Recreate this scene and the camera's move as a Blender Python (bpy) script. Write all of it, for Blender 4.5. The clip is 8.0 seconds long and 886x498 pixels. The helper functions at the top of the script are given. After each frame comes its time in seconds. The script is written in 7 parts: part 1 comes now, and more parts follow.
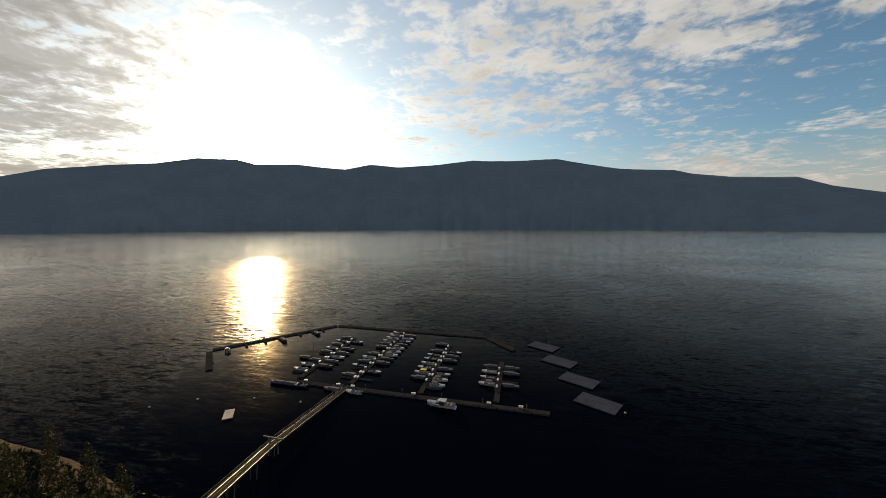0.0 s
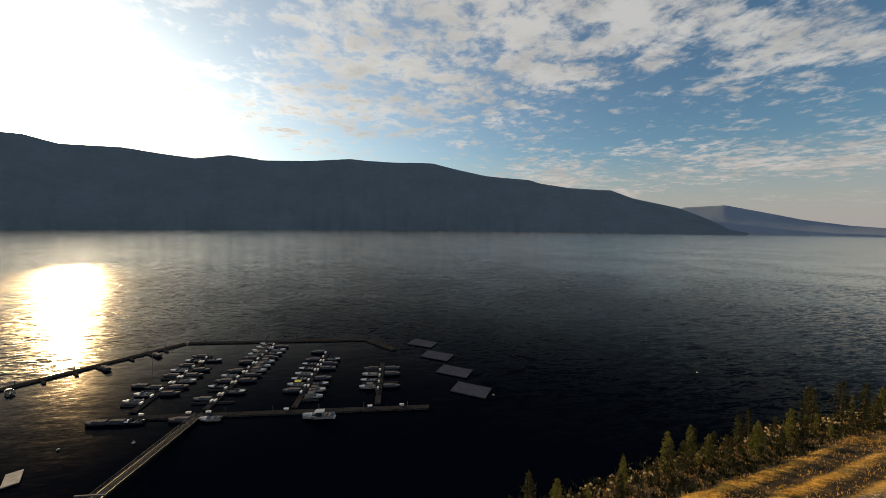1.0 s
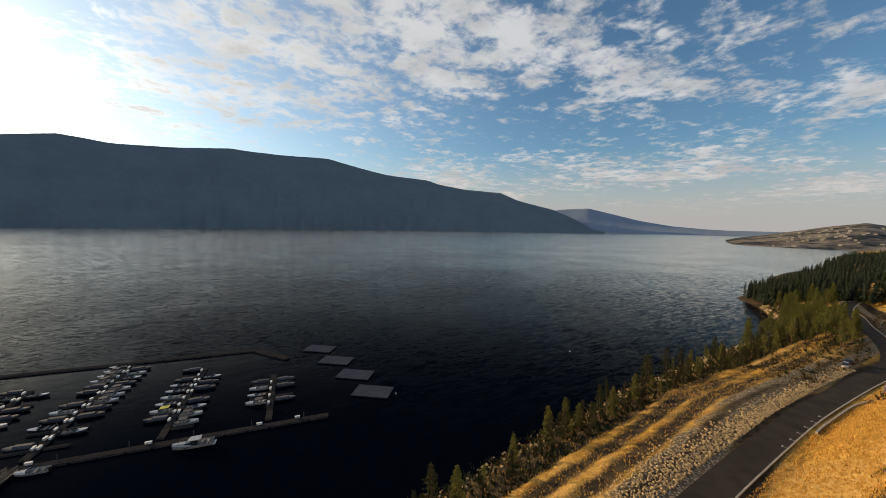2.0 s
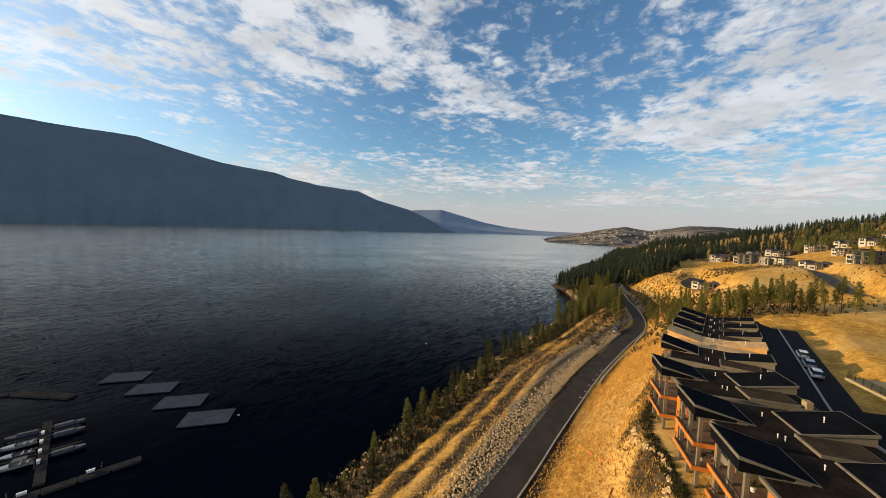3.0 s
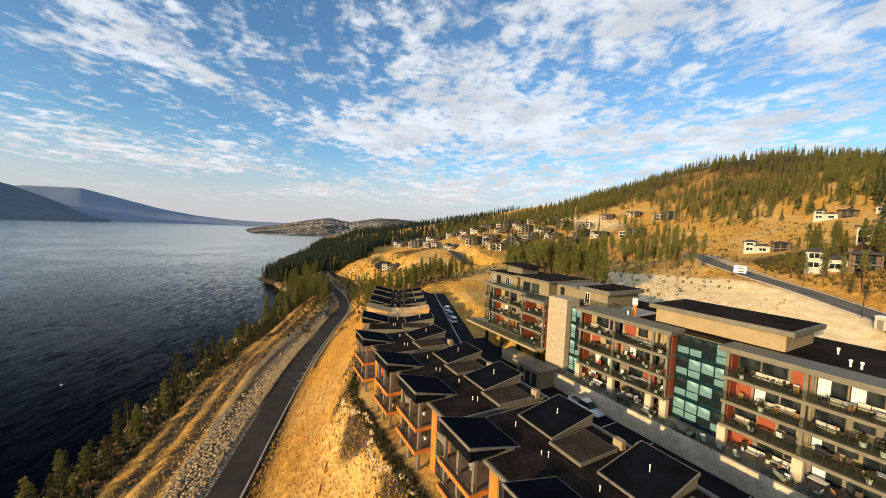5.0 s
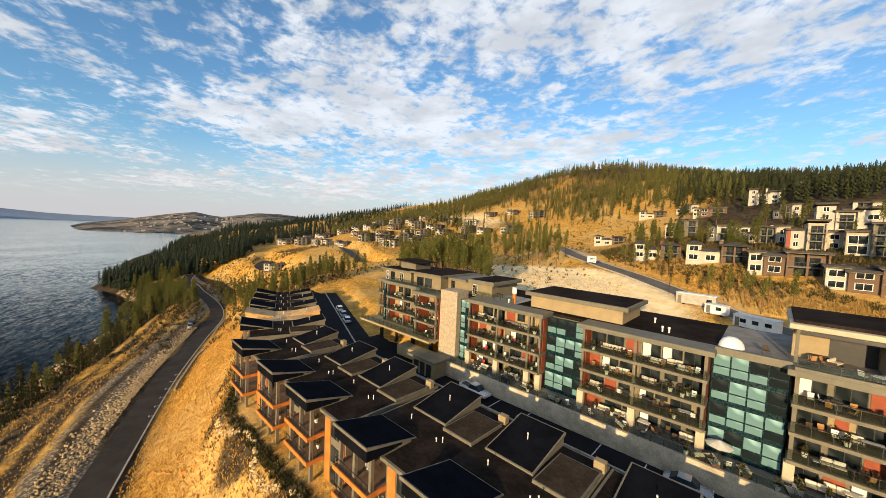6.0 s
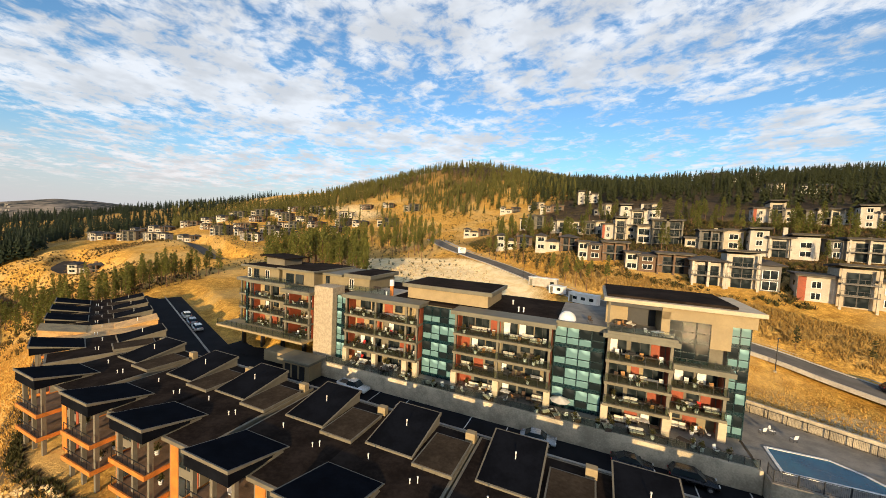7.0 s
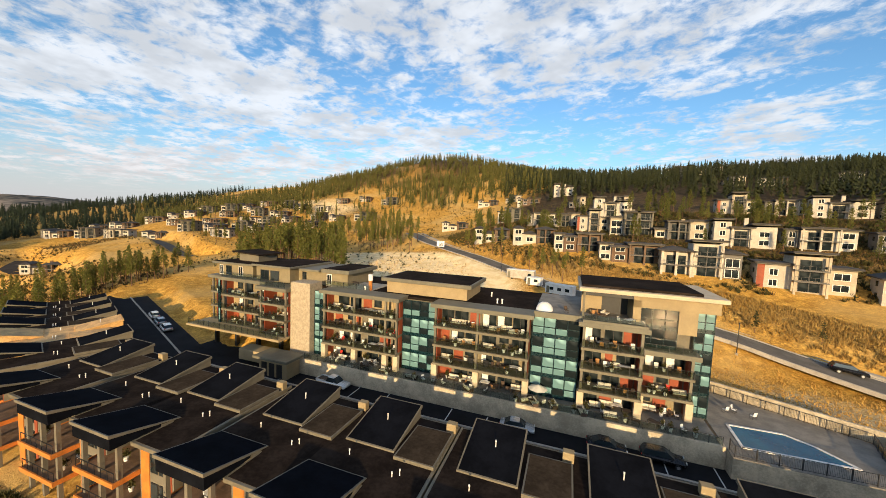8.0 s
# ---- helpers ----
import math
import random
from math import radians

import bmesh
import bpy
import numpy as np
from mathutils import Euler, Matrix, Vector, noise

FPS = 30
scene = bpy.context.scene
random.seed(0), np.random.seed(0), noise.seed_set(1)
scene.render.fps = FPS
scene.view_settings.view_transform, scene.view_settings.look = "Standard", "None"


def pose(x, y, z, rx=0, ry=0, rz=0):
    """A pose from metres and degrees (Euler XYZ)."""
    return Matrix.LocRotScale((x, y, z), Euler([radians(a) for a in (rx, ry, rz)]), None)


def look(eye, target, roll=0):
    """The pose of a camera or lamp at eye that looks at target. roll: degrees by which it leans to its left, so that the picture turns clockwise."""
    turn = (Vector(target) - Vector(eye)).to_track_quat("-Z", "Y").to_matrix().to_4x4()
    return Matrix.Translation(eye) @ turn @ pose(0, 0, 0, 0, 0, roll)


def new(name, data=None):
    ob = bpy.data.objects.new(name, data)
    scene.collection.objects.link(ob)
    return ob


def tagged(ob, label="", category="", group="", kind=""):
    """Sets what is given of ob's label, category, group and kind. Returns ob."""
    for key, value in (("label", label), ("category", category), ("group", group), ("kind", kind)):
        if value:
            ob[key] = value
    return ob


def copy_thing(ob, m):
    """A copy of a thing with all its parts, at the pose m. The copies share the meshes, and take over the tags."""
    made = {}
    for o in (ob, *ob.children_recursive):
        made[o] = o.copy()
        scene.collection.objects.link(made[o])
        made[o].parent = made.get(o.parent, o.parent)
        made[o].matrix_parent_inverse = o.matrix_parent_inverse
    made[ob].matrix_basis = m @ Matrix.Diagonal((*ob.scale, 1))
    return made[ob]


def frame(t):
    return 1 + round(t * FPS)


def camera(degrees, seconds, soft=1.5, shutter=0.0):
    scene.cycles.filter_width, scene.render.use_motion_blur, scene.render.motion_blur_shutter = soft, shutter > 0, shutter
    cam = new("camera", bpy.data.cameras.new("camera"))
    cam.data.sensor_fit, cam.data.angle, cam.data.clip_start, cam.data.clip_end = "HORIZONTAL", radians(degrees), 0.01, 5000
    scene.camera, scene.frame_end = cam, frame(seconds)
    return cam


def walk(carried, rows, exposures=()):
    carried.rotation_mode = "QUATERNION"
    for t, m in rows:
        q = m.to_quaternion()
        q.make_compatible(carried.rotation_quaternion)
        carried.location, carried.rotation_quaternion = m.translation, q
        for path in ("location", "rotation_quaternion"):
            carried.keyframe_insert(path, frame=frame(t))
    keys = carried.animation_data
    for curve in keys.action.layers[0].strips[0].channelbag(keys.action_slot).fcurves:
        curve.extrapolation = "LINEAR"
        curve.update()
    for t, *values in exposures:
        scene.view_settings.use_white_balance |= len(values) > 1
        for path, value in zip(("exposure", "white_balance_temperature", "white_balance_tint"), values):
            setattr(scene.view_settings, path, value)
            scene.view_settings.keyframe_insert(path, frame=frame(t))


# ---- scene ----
# ---- camera ----
EYE = (0.0, 0.0, 60.0)


def aim(yaw, pitch, roll):
    """The pose of the hovering camera: degrees to the right of north, up, and lean."""
    a, b = radians(yaw), radians(pitch)
    way = Vector((math.sin(a) * math.cos(b), math.cos(a) * math.cos(b), math.sin(b)))
    return look(EYE, Vector(EYE) + way * 100, roll)


cam = camera(103.5, 8.0, soft=0.3)
walk(cam, [(t, aim(*turn)) for t, *turn in (
    (0.0, -9.06, -4.25, -0.10),
    (0.5, -7.08, -4.27, -0.05),
    (1.0, 10.60, -4.05, 0.62),
    (1.2, 16.00, -3.95, 0.95),
    (2.3, 31.47, -3.96, 1.04),
    (2.5, 35.83, -3.88, 1.28),
    (3.0, 49.86, -3.60, 1.89),
    (3.5, 64.66, -3.23, 2.33),
    (4.0, 78.41, -2.94, 2.55),
    (4.5, 86.69, -2.89, 2.53),
    (4.7, 90.20, -3.20, 2.52),
    (5.8, 109.02, -3.01, 2.48),
    (6.0, 112.76, -3.16, 2.55),
    (6.5, 123.28, -3.23, 2.68),
    (7.0, 132.82, -3.38, 2.77),
    (7.5, 135.53, -3.79, 2.56),
    (8.0, 136.35, -4.29, 2.23),
)], exposures=((0.0, -0.12, 7300, 10), (1.1, -0.30, 7000, 10), (2.5, 0.12, 6550, 10), (3.5, 0.25, 6400, 10), (4.5, 0.4, 6300, 10), (6.0, 0.45, 6350, 10), (8.0, 0.45, 6350, 10)))

# ---- sky and sun ----
SUN_AZ, SUN_EL = -36.8, 10.6
sun_way = Vector((math.sin(radians(SUN_AZ)) * math.cos(radians(SUN_EL)), math.cos(radians(SUN_AZ)) * math.cos(radians(SUN_EL)), math.sin(radians(SUN_EL))))
sun = new("sun", bpy.data.lights.new("sun", "SUN"))
sun.data.energy, sun.data.angle, sun.data.color = 5.0, radians(0.6), (1.0, 0.715, 0.37)
sun.matrix_world = look(sun_way * 300, (0, 0, 0))


class Nodes:
    """Short ways to add and join shader nodes."""

    def __init__(self, tree):
        self.tree = tree
        tree.nodes.clear()

    def add(self, kind, inputs=None, operation=None, layer=None):
        node = self.tree.nodes.new(kind)
        if operation:
            node.operation = operation
        if layer:
            node.layer_name = layer
        for key, value in (inputs or {}).items():
            if isinstance(value, bpy.types.NodeSocket):
                self.tree.links.new(value, node.inputs[key])
            else:
                node.inputs[key].default_value = value
        return node

    def math(self, op, a, b=0.0, c=0.0, clamp=False):
        node = self.add("ShaderNodeMath", {0: a, 1: b, 2: c}, op)
        node.use_clamp = clamp
        return node.outputs[0]

    def mix(self, fac, a, b, blend="MIX"):
        node = self.add("ShaderNodeMix", {0: fac})
        node.data_type, node.blend_type = "RGBA", blend
        for slot, value in ((6, a), (7, b)):
            if isinstance(value, bpy.types.NodeSocket):
                self.tree.links.new(value, node.inputs[slot])
            else:
                node.inputs[slot].default_value = (*value, 1.0)
        return node.outputs[2]

    def noise(self, vector, scale, detail=4.0, rough=0.55, distortion=0.0):
        return self.add("ShaderNodeTexNoise", {"Vector": vector, "Scale": scale, "Detail": detail, "Roughness": rough, "Distortion": distortion}).outputs[0]

    def ramp(self, value, low, high, a=0.0, b=1.0, smooth=True):
        node = self.add("ShaderNodeMapRange", {0: value, 1: low, 2: high, 3: a, 4: b})
        node.interpolation_type = "SMOOTHSTEP" if smooth else "LINEAR"
        return node.outputs[0]


world = bpy.data.worlds.new("sky")
scene.world = world
world.use_nodes = True
n = Nodes(world.node_tree)
ways = n.add("ShaderNodeTexCoord").outputs["Generated"]
part_xyz = n.add("ShaderNodeSeparateXYZ", {0: ways}).outputs
height = n.math("MAXIMUM", part_xyz[2], 0.012)
lifted = n.add("ShaderNodeCombineXYZ", {0: part_xyz[0], 1: part_xyz[1], 2: height}).outputs[0]
sky = n.add("ShaderNodeTexSky")
sky.sky_type, sky.sun_disc = "NISHITA", False
sky.sun_elevation, sky.sun_rotation = radians(SUN_EL), radians(SUN_AZ)
sky.air_density, sky.dust_density, sky.ozone_density = 1.0, 0.6, 2.5
world.node_tree.links.new(lifted, sky.inputs[0])
# cloud layer: points of a flat sheet high above
far_off = n.math("DIVIDE", 1.0, n.math("ADD", height, 0.10))
sheet = n.add("ShaderNodeCombineXYZ", {0: n.math("MULTIPLY", part_xyz[0], far_off), 1: n.math("MULTIPLY", part_xyz[1], far_off), 2: 0.37}).outputs[0]
large = n.noise(sheet, 0.62, 3.0, 0.5, 0.4)
cells = n.noise(sheet, 9.5, 8.0, 0.62, 0.25)
bank = n.noise(n.add("ShaderNodeMapping", {"Vector": sheet, "Rotation": (0, 0, 0.9), "Scale": (1.0, 1.8, 1.0)}).outputs[0], 2.3, 5.0, 0.55, 0.4)
west = n.add("ShaderNodeVectorMath", {0: ways, 1: (-0.92, 0.30, 0.25)}, operation="DOT_PRODUCT").outputs["Value"]
west = n.ramp(west, 0.80, 0.97)
cover = n.math("ADD", n.math("MULTIPLY", cells, 0.80), n.math("ADD", n.math("MULTIPLY", large, 0.85), n.math("MULTIPLY", bank, 0.42)))
cover = n.math("ADD", cover, n.math("MULTIPLY", west, 0.10))
cloud = n.ramp(cover, 0.965, 1.20)
thick = n.ramp(cover, 1.05, 1.30)
toward = n.add("ShaderNodeVectorMath", {0: ways, 1: sun_way}, operation="DOT_PRODUCT").outputs["Value"]
toward = n.math("MAXIMUM", toward, 0.0)
glow_wide = n.math("POWER", toward, 20.0)
glow_mid = n.math("POWER", toward, 60.0)
glow_near = n.math("POWER", toward, 900.0)
backlit = n.math("MULTIPLY", thick, n.math("POWER", toward, 4.0))
shade = n.ramp(n.noise(sheet, 2.6, 4.0, 0.6), 0.35, 0.65, 0.74, 1.0)
shade = n.math("MULTIPLY", shade, n.math("SUBTRACT", 1.0, n.math("MULTIPLY", backlit, 0.62)))
shade = n.math("MULTIPLY", shade, n.math("SUBTRACT", 1.0, n.math("MULTIPLY", n.math("MULTIPLY", west, cloud), 0.30)))
cloud_light = n.math("MULTIPLY", shade, n.math("ADD", 0.90, n.math("MULTIPLY", glow_wide, 1.9)))
cloud_tint = n.mix(n.ramp(height, 0.0, 0.22), (0.98, 0.88, 0.84), (0.93, 0.96, 1.0))
cloud_colour = n.add("ShaderNodeVectorMath", {0: cloud_tint, 3: cloud_light}, operation="SCALE").outputs[0]
clear = n.add("ShaderNodeVectorMath", {0: sky.outputs[0], 3: 0.15}, operation="SCALE").outputs[0]
clear = n.mix(1.0, clear, (0.98, 1.20, 1.30), "MULTIPLY")
haze = n.mix(n.math("POWER", toward, 3.0), (0.60, 0.575, 0.60), (0.90, 0.78, 0.66))
clear = n.mix(n.ramp(height, 0.0, 0.21, 0.88, 0.0), clear, haze)
blend = n.mix(n.math("MULTIPLY", cloud, n.ramp(height, 0.02, 0.10, 0.0, 0.93)), clear, cloud_colour)
aureole = n.math("ADD", n.math("MULTIPLY", n.math("POWER", toward, 3.0), 0.48), n.math("ADD", n.math("MULTIPLY", glow_mid, 1.0), n.math("MULTIPLY", glow_near, 12.0)))
aureole = n.math("MULTIPLY", aureole, n.math("SUBTRACT", 1.0, n.math("MULTIPLY", n.math("MULTIPLY", west, cloud), 0.55)))
halo = n.add("ShaderNodeVectorMath", {0: (1.0, 0.93, 0.78), 3: aureole}, operation="SCALE").outputs[0]
total = n.add("ShaderNodeVectorMath", {0: blend, 1: halo}, operation="ADD").outputs[0]
n.add("ShaderNodeOutputWorld", {0: n.add("ShaderNodeBackground", {0: total, 1: 0.80}).outputs[0]})

# ---- materials ----
def surface(name, colour, rough=0.8, vary=0.25, scale=1.2, bump=0.15, metal=0.0, second=None, fine=9.0, spread=0.0, spec=0.5):
    """A worn, uneven surface: large stains and fine grain in colour and relief. spread: how much single things differ."""
    m = bpy.data.materials.new(name)
    m.use_nodes = True
    n = Nodes(m.node_tree)
    where = n.add("ShaderNodeTexCoord").outputs["Object"]
    if spread:
        pick = n.add("ShaderNodeObjectInfo").outputs["Random"]
        where = n.add("ShaderNodeVectorMath", {0: where, 1: n.add("ShaderNodeCombineXYZ", {0: n.math("MULTIPLY", pick, 37.0), 1: pick, 2: pick}).outputs[0]}, operation="ADD").outputs[0]
    wide, grain = n.noise(where, scale, 4.0, 0.6), n.noise(where, scale * fine, 5.0, 0.65)
    mixed = n.math("ADD", n.math("MULTIPLY", wide, 0.6), n.math("MULTIPLY", grain, 0.4))
    other = second or tuple(c * (1 - vary) for c in colour)
    top = tuple(min(1.0, c * (1 + vary * 0.6)) for c in colour)
    tone = n.mix(n.ramp(mixed, 0.36, 0.64), other, top)
    if spread:
        tone = n.mix(1.0, tone, n.add("ShaderNodeCombineColor", {0: n.ramp(pick, 0, 1, 1 - spread, 1 + spread, False), 1: n.ramp(pick, 0, 1, 1 - spread, 1 + spread * 0.8, False), 2: n.ramp(pick, 0, 1, 1 - spread, 1 + spread * 0.6, False)}).outputs[0], "MULTIPLY")
    lift = n.add("ShaderNodeBump", {"Strength": min(1.0, bump * 2), "Distance": bump / scale * 0.35, "Height": mixed})
    shader = n.add("ShaderNodeBsdfPrincipled", {"Base Color": tone, "Roughness": n.ramp(grain, 0.3, 0.7, max(0.03, rough - 0.1), min(1.0, rough + 0.08)), "Metallic": metal, "Specular IOR Level": spec, "Normal": lift.outputs[0]})
    n.add("ShaderNodeOutputMaterial", {0: shader.outputs[0]})
    return m


def glass(name, tint=(0.10, 0.17, 0.18), rough=0.03, base=0.12, spec=0.5):
    """Window glass over a dark room: a clear, tinted, mirroring face."""
    m = bpy.data.materials.new(name)
    m.use_nodes = True
    n = Nodes(m.node_tree)
    where = n.add("ShaderNodeTexCoord").outputs["Object"]
    warp = n.add("ShaderNodeBump", {"Strength": 0.08, "Distance": 0.02, "Height": n.noise(where, 0.7, 2.0)})
    blind = n.ramp(n.noise(where, 0.45, 1.0), 0.45, 0.6)
    tone = n.mix(n.math("MULTIPLY", blind, base), tint, tuple(min(1, c * 4 + 0.1) for c in tint))
    n.add("ShaderNodeOutputMaterial", {0: n.add("ShaderNodeBsdfPrincipled", {"Base Color": tone, "Roughness": rough, "Specular IOR Level": spec, "Normal": warp.outputs[0]}).outputs[0]})
    return m


M = {}
M["asphalt"] = surface("asphalt", (0.048, 0.040, 0.033), 0.95, 0.3, 0.25, 0.1, fine=30, spec=0.15)
M["asphalt_new"] = surface("asphalt_new", (0.016, 0.016, 0.018), 0.9, 0.3, 0.25, 0.1, fine=30, spec=0.1)
M["asphalt_pale"] = surface("worn_asphalt", (0.15, 0.135, 0.115), 0.95, 0.25, 0.3, 0.1, fine=30, spec=0.1)
M["kerb"] = surface("kerb_concrete", (0.42, 0.38, 0.32), 0.9, 0.25, 0.7, 0.12)
M["concrete"] = surface("concrete", (0.40, 0.36, 0.30), 0.9, 0.3, 0.5, 0.15)
M["paint_line"] = surface("road_paint", (0.62, 0.62, 0.6), 0.7, 0.3, 2.0, 0.05)
# ridge forest lightened and blued: the air's haze is painted into it
M["forest_hill"] = surface("far_forest_haze_tint", (0.155, 0.19, 0.215), 1.0, 0.10, 0.0035, 0.0, fine=6, spec=0.0)
# farthest range: blue-grey distance haze is mixed into the base colour
M["haze_tint_hill"] = surface("haze_tint_forest", (0.25, 0.30, 0.37), 1.0, 0.05, 0.004, 0.0, fine=5, spec=0.0)
M["far_land"] = surface("far_land", (0.22, 0.185, 0.15), 1.0, 0.6, 0.006, 0.0, second=(0.035, 0.045, 0.05), fine=4, spec=0.0)


def ground_material():
    """Dry grass, pale sand, gravel and dark soil, as the cover of each place asks."""
    m = bpy.data.materials.new("hillside")
    m.use_nodes = True
    n = Nodes(m.node_tree)
    where = n.add("ShaderNodeTexCoord").outputs["Object"]
    cover = n.add("ShaderNodeSeparateColor", {0: n.add("ShaderNodeVertexColor", layer="cover").outputs[0]}).outputs
    wide, mid, fine = n.noise(where, 0.035, 5.0, 0.6), n.noise(where, 0.35, 6.0, 0.65), n.noise(where, 2.4, 6.0, 0.7)
    soil = n.mix(n.ramp(mid, 0.35, 0.65), (0.032, 0.025, 0.016), (0.085, 0.06, 0.034))
    grass = n.mix(n.ramp(n.math("ADD", n.math("MULTIPLY", mid, 0.5), n.math("MULTIPLY", fine, 0.5)), 0.38, 0.62), (0.37, 0.185, 0.032), (0.78, 0.455, 0.095))
    clump = n.noise(where, 0.9, 3.0, 0.6, 0.6)
    grass = n.mix(n.ramp(clump, 0.38, 0.58, 0.45, 0.0), grass, (0.27, 0.135, 0.026))
    grass = n.mix(n.ramp(wide, 0.42, 0.62, 0.0, 0.55), grass, (0.60, 0.41, 0.16))
    sand = n.mix(n.ramp(mid, 0.35, 0.65), (0.78, 0.58, 0.29), (0.93, 0.75, 0.45))
    stones = n.add("ShaderNodeTexVoronoi", {"Vector": where, "Scale": 1.6}).outputs["Distance"]
    gravel = n.mix(n.ramp(stones, 0.1, 0.6), (0.52, 0.42, 0.28), (0.14, 0.11, 0.07))
    edge = n.math("SUBTRACT", n.math("MULTIPLY", fine, 0.5), 0.25)
    tone = n.mix(n.ramp(n.math("ADD", cover[0], edge), 0.35, 0.65), soil, grass)
    tone = n.mix(n.ramp(n.math("ADD", cover[1], edge), 0.35, 0.65), tone, gravel)
    tone = n.mix(n.ramp(n.math("ADD", cover[2], edge), 0.35, 0.65), tone, sand)
    rise = n.math("ADD", n.math("MULTIPLY", mid, 0.6), n.math("MULTIPLY", fine, 0.4))
    lift = n.add("ShaderNodeBump", {"Strength": 0.9, "Distance": 0.6, "Height": rise})
    n.add("ShaderNodeOutputMaterial", {0: n.add("ShaderNodeBsdfPrincipled", {"Base Color": tone, "Roughness": 0.95, "Specular IOR Level": 0.1, "Normal": lift.outputs[0]}).outputs[0]})
    return m


def water_material():
    """Deep lake water: clear when looked into, a mirror at a low angle; wind ripples outside the sheltered marina."""
    m = bpy.data.materials.new("lake_water")
    m.use_nodes = True
    n = Nodes(m.node_tree)
    where = n.add("ShaderNodeTexCoord").outputs["Object"]
    along = n.add("ShaderNodeMapping", {"Vector": where, "Rotation": (0, 0, 0.2), "Scale": (0.26, 1.0, 1.0)}).outputs[0]
    tilts = [n.add("ShaderNodeTexNoise", {"Vector": along, "Scale": size, "Detail": 3.0, "Roughness": 0.6, "Distortion": 0.5}).outputs["Color"] for size in (0.38, 0.85, 1.9)]
    calm = n.ramp(n.noise(where, 0.008, 3.0, 0.5, 0.5), 0.36, 0.60, 0.45, 1.0)
    spot = n.add("ShaderNodeSeparateXYZ", {0: where}).outputs
    sheltered = n.add("ShaderNodeVectorMath", {0: n.add("ShaderNodeCombineXYZ", {0: n.math("DIVIDE", n.math("ADD", spot[0], 55.0), 85.0), 1: n.math("DIVIDE", n.math("SUBTRACT", spot[1], 128.0), 62.0)}).outputs[0]}, operation="LENGTH").outputs["Value"]
    wobble = n.math("MULTIPLY", n.math("SUBTRACT", n.noise(where, 0.03, 3.0), 0.5), 0.9)
    calm = n.math("MULTIPLY", calm, n.ramp(n.math("ADD", sheltered, wobble), 0.75, 1.25, 0.12, 1.0))
    tilt = n.add("ShaderNodeVectorMath", {0: n.add("ShaderNodeVectorMath", {0: n.add("ShaderNodeVectorMath", {0: tilts[0], 1: tilts[1]}, operation="ADD").outputs[0], 1: tilts[2]}, operation="ADD").outputs[0], 1: (1.5, 1.5, 1.5)}, operation="SUBTRACT").outputs[0]
    tilt = n.add("ShaderNodeVectorMath", {0: n.add("ShaderNodeVectorMath", {0: tilt, 1: (0.40, 1.25, 0.0)}, operation="MULTIPLY").outputs[0], 3: calm}, operation="SCALE").outputs[0]
    slope = n.add("ShaderNodeVectorMath", {0: n.add("ShaderNodeVectorMath", {0: tilt, 1: (0.0, 0.0, 1.0)}, operation="ADD").outputs[0]}, operation="NORMALIZE").outputs[0]
    deep = n.add("ShaderNodeBsdfDiffuse", {"Color": (0.0012, 0.0026, 0.0065, 1)})
    mirror = n.add("ShaderNodeBsdfGlossy", {"Color": (1.0, 0.90, 0.79, 1), "Roughness": 0.15, "Normal": slope})
    facing = n.add("ShaderNodeLayerWeight", {"Blend": 0.5}).outputs["Facing"]
    slanted = n.add("ShaderNodeLayerWeight", {"Blend": 0.5, "Normal": slope}).outputs["Facing"]
    share = n.math("MULTIPLY", n.math("MULTIPLY", n.math("POWER", facing, 7.0), n.math("POWER", slanted, 5.0)), 3.1, clamp=True)
    n.add("ShaderNodeOutputMaterial", {0: n.add("ShaderNodeMixShader", {0: share, 1: deep.outputs[0], 2: mirror.outputs[0]}).outputs[0]})
    return m


M["hillside"], M["water"] = ground_material(), water_material()


# ---- mesh helpers ----
def part(name, bm, material, parent=None, label="", smooth=False):
    """Links a bmesh as one mesh object under a thing or a part."""
    mesh = bpy.data.meshes.new(name)
    bm.to_mesh(mesh)
    bm.free()
    if smooth:
        mesh.shade_smooth()
    for m in material if isinstance(material, (list, tuple)) else (material,):
        mesh.materials.append(m)
    ob = new(name, mesh)
    ob.parent = parent
    if label:
        ob["label"] = label
    return ob


def same_part(name, source, parent, m, label=""):
    """One more piece on the mesh of another."""
    ob = new(name, source.data)
    ob.parent, ob.matrix_basis = parent, m
    if label:
        ob["label"] = label
    return ob


def raw_mesh(name, verts, faces, material, parent=None, smooth=False):
    mesh = bpy.data.meshes.new(name)
    mesh.from_pydata(verts, [], faces)
    mesh.update()
    if smooth:
        mesh.shade_smooth()
    mesh.materials.append(material)
    ob = new(name, mesh)
    ob.parent = parent
    return ob


BOX_FACES = ((0, 2, 3, 1), (4, 5, 7, 6), (0, 1, 5, 4), (2, 6, 7, 3), (0, 4, 6, 2), (1, 3, 7, 5))


def box(bm, x0, x1, y0, y1, z0, z1, slot=0):
    vs = [bm.verts.new((x, y, z)) for z in (z0, z1) for y in (y0, y1) for x in (x0, x1)]
    for f in BOX_FACES:
        bm.faces.new([vs[i] for i in f]).material_index = slot


def boxes(*spans):
    bm = bmesh.new()
    for span in spans:
        box(bm, *span)
    return bm


def bevelled(width, *spans):
    bm = boxes(*spans)
    bmesh.ops.bevel(bm, geom=bm.edges[:], offset=width, segments=1, affect="EDGES")
    return bm


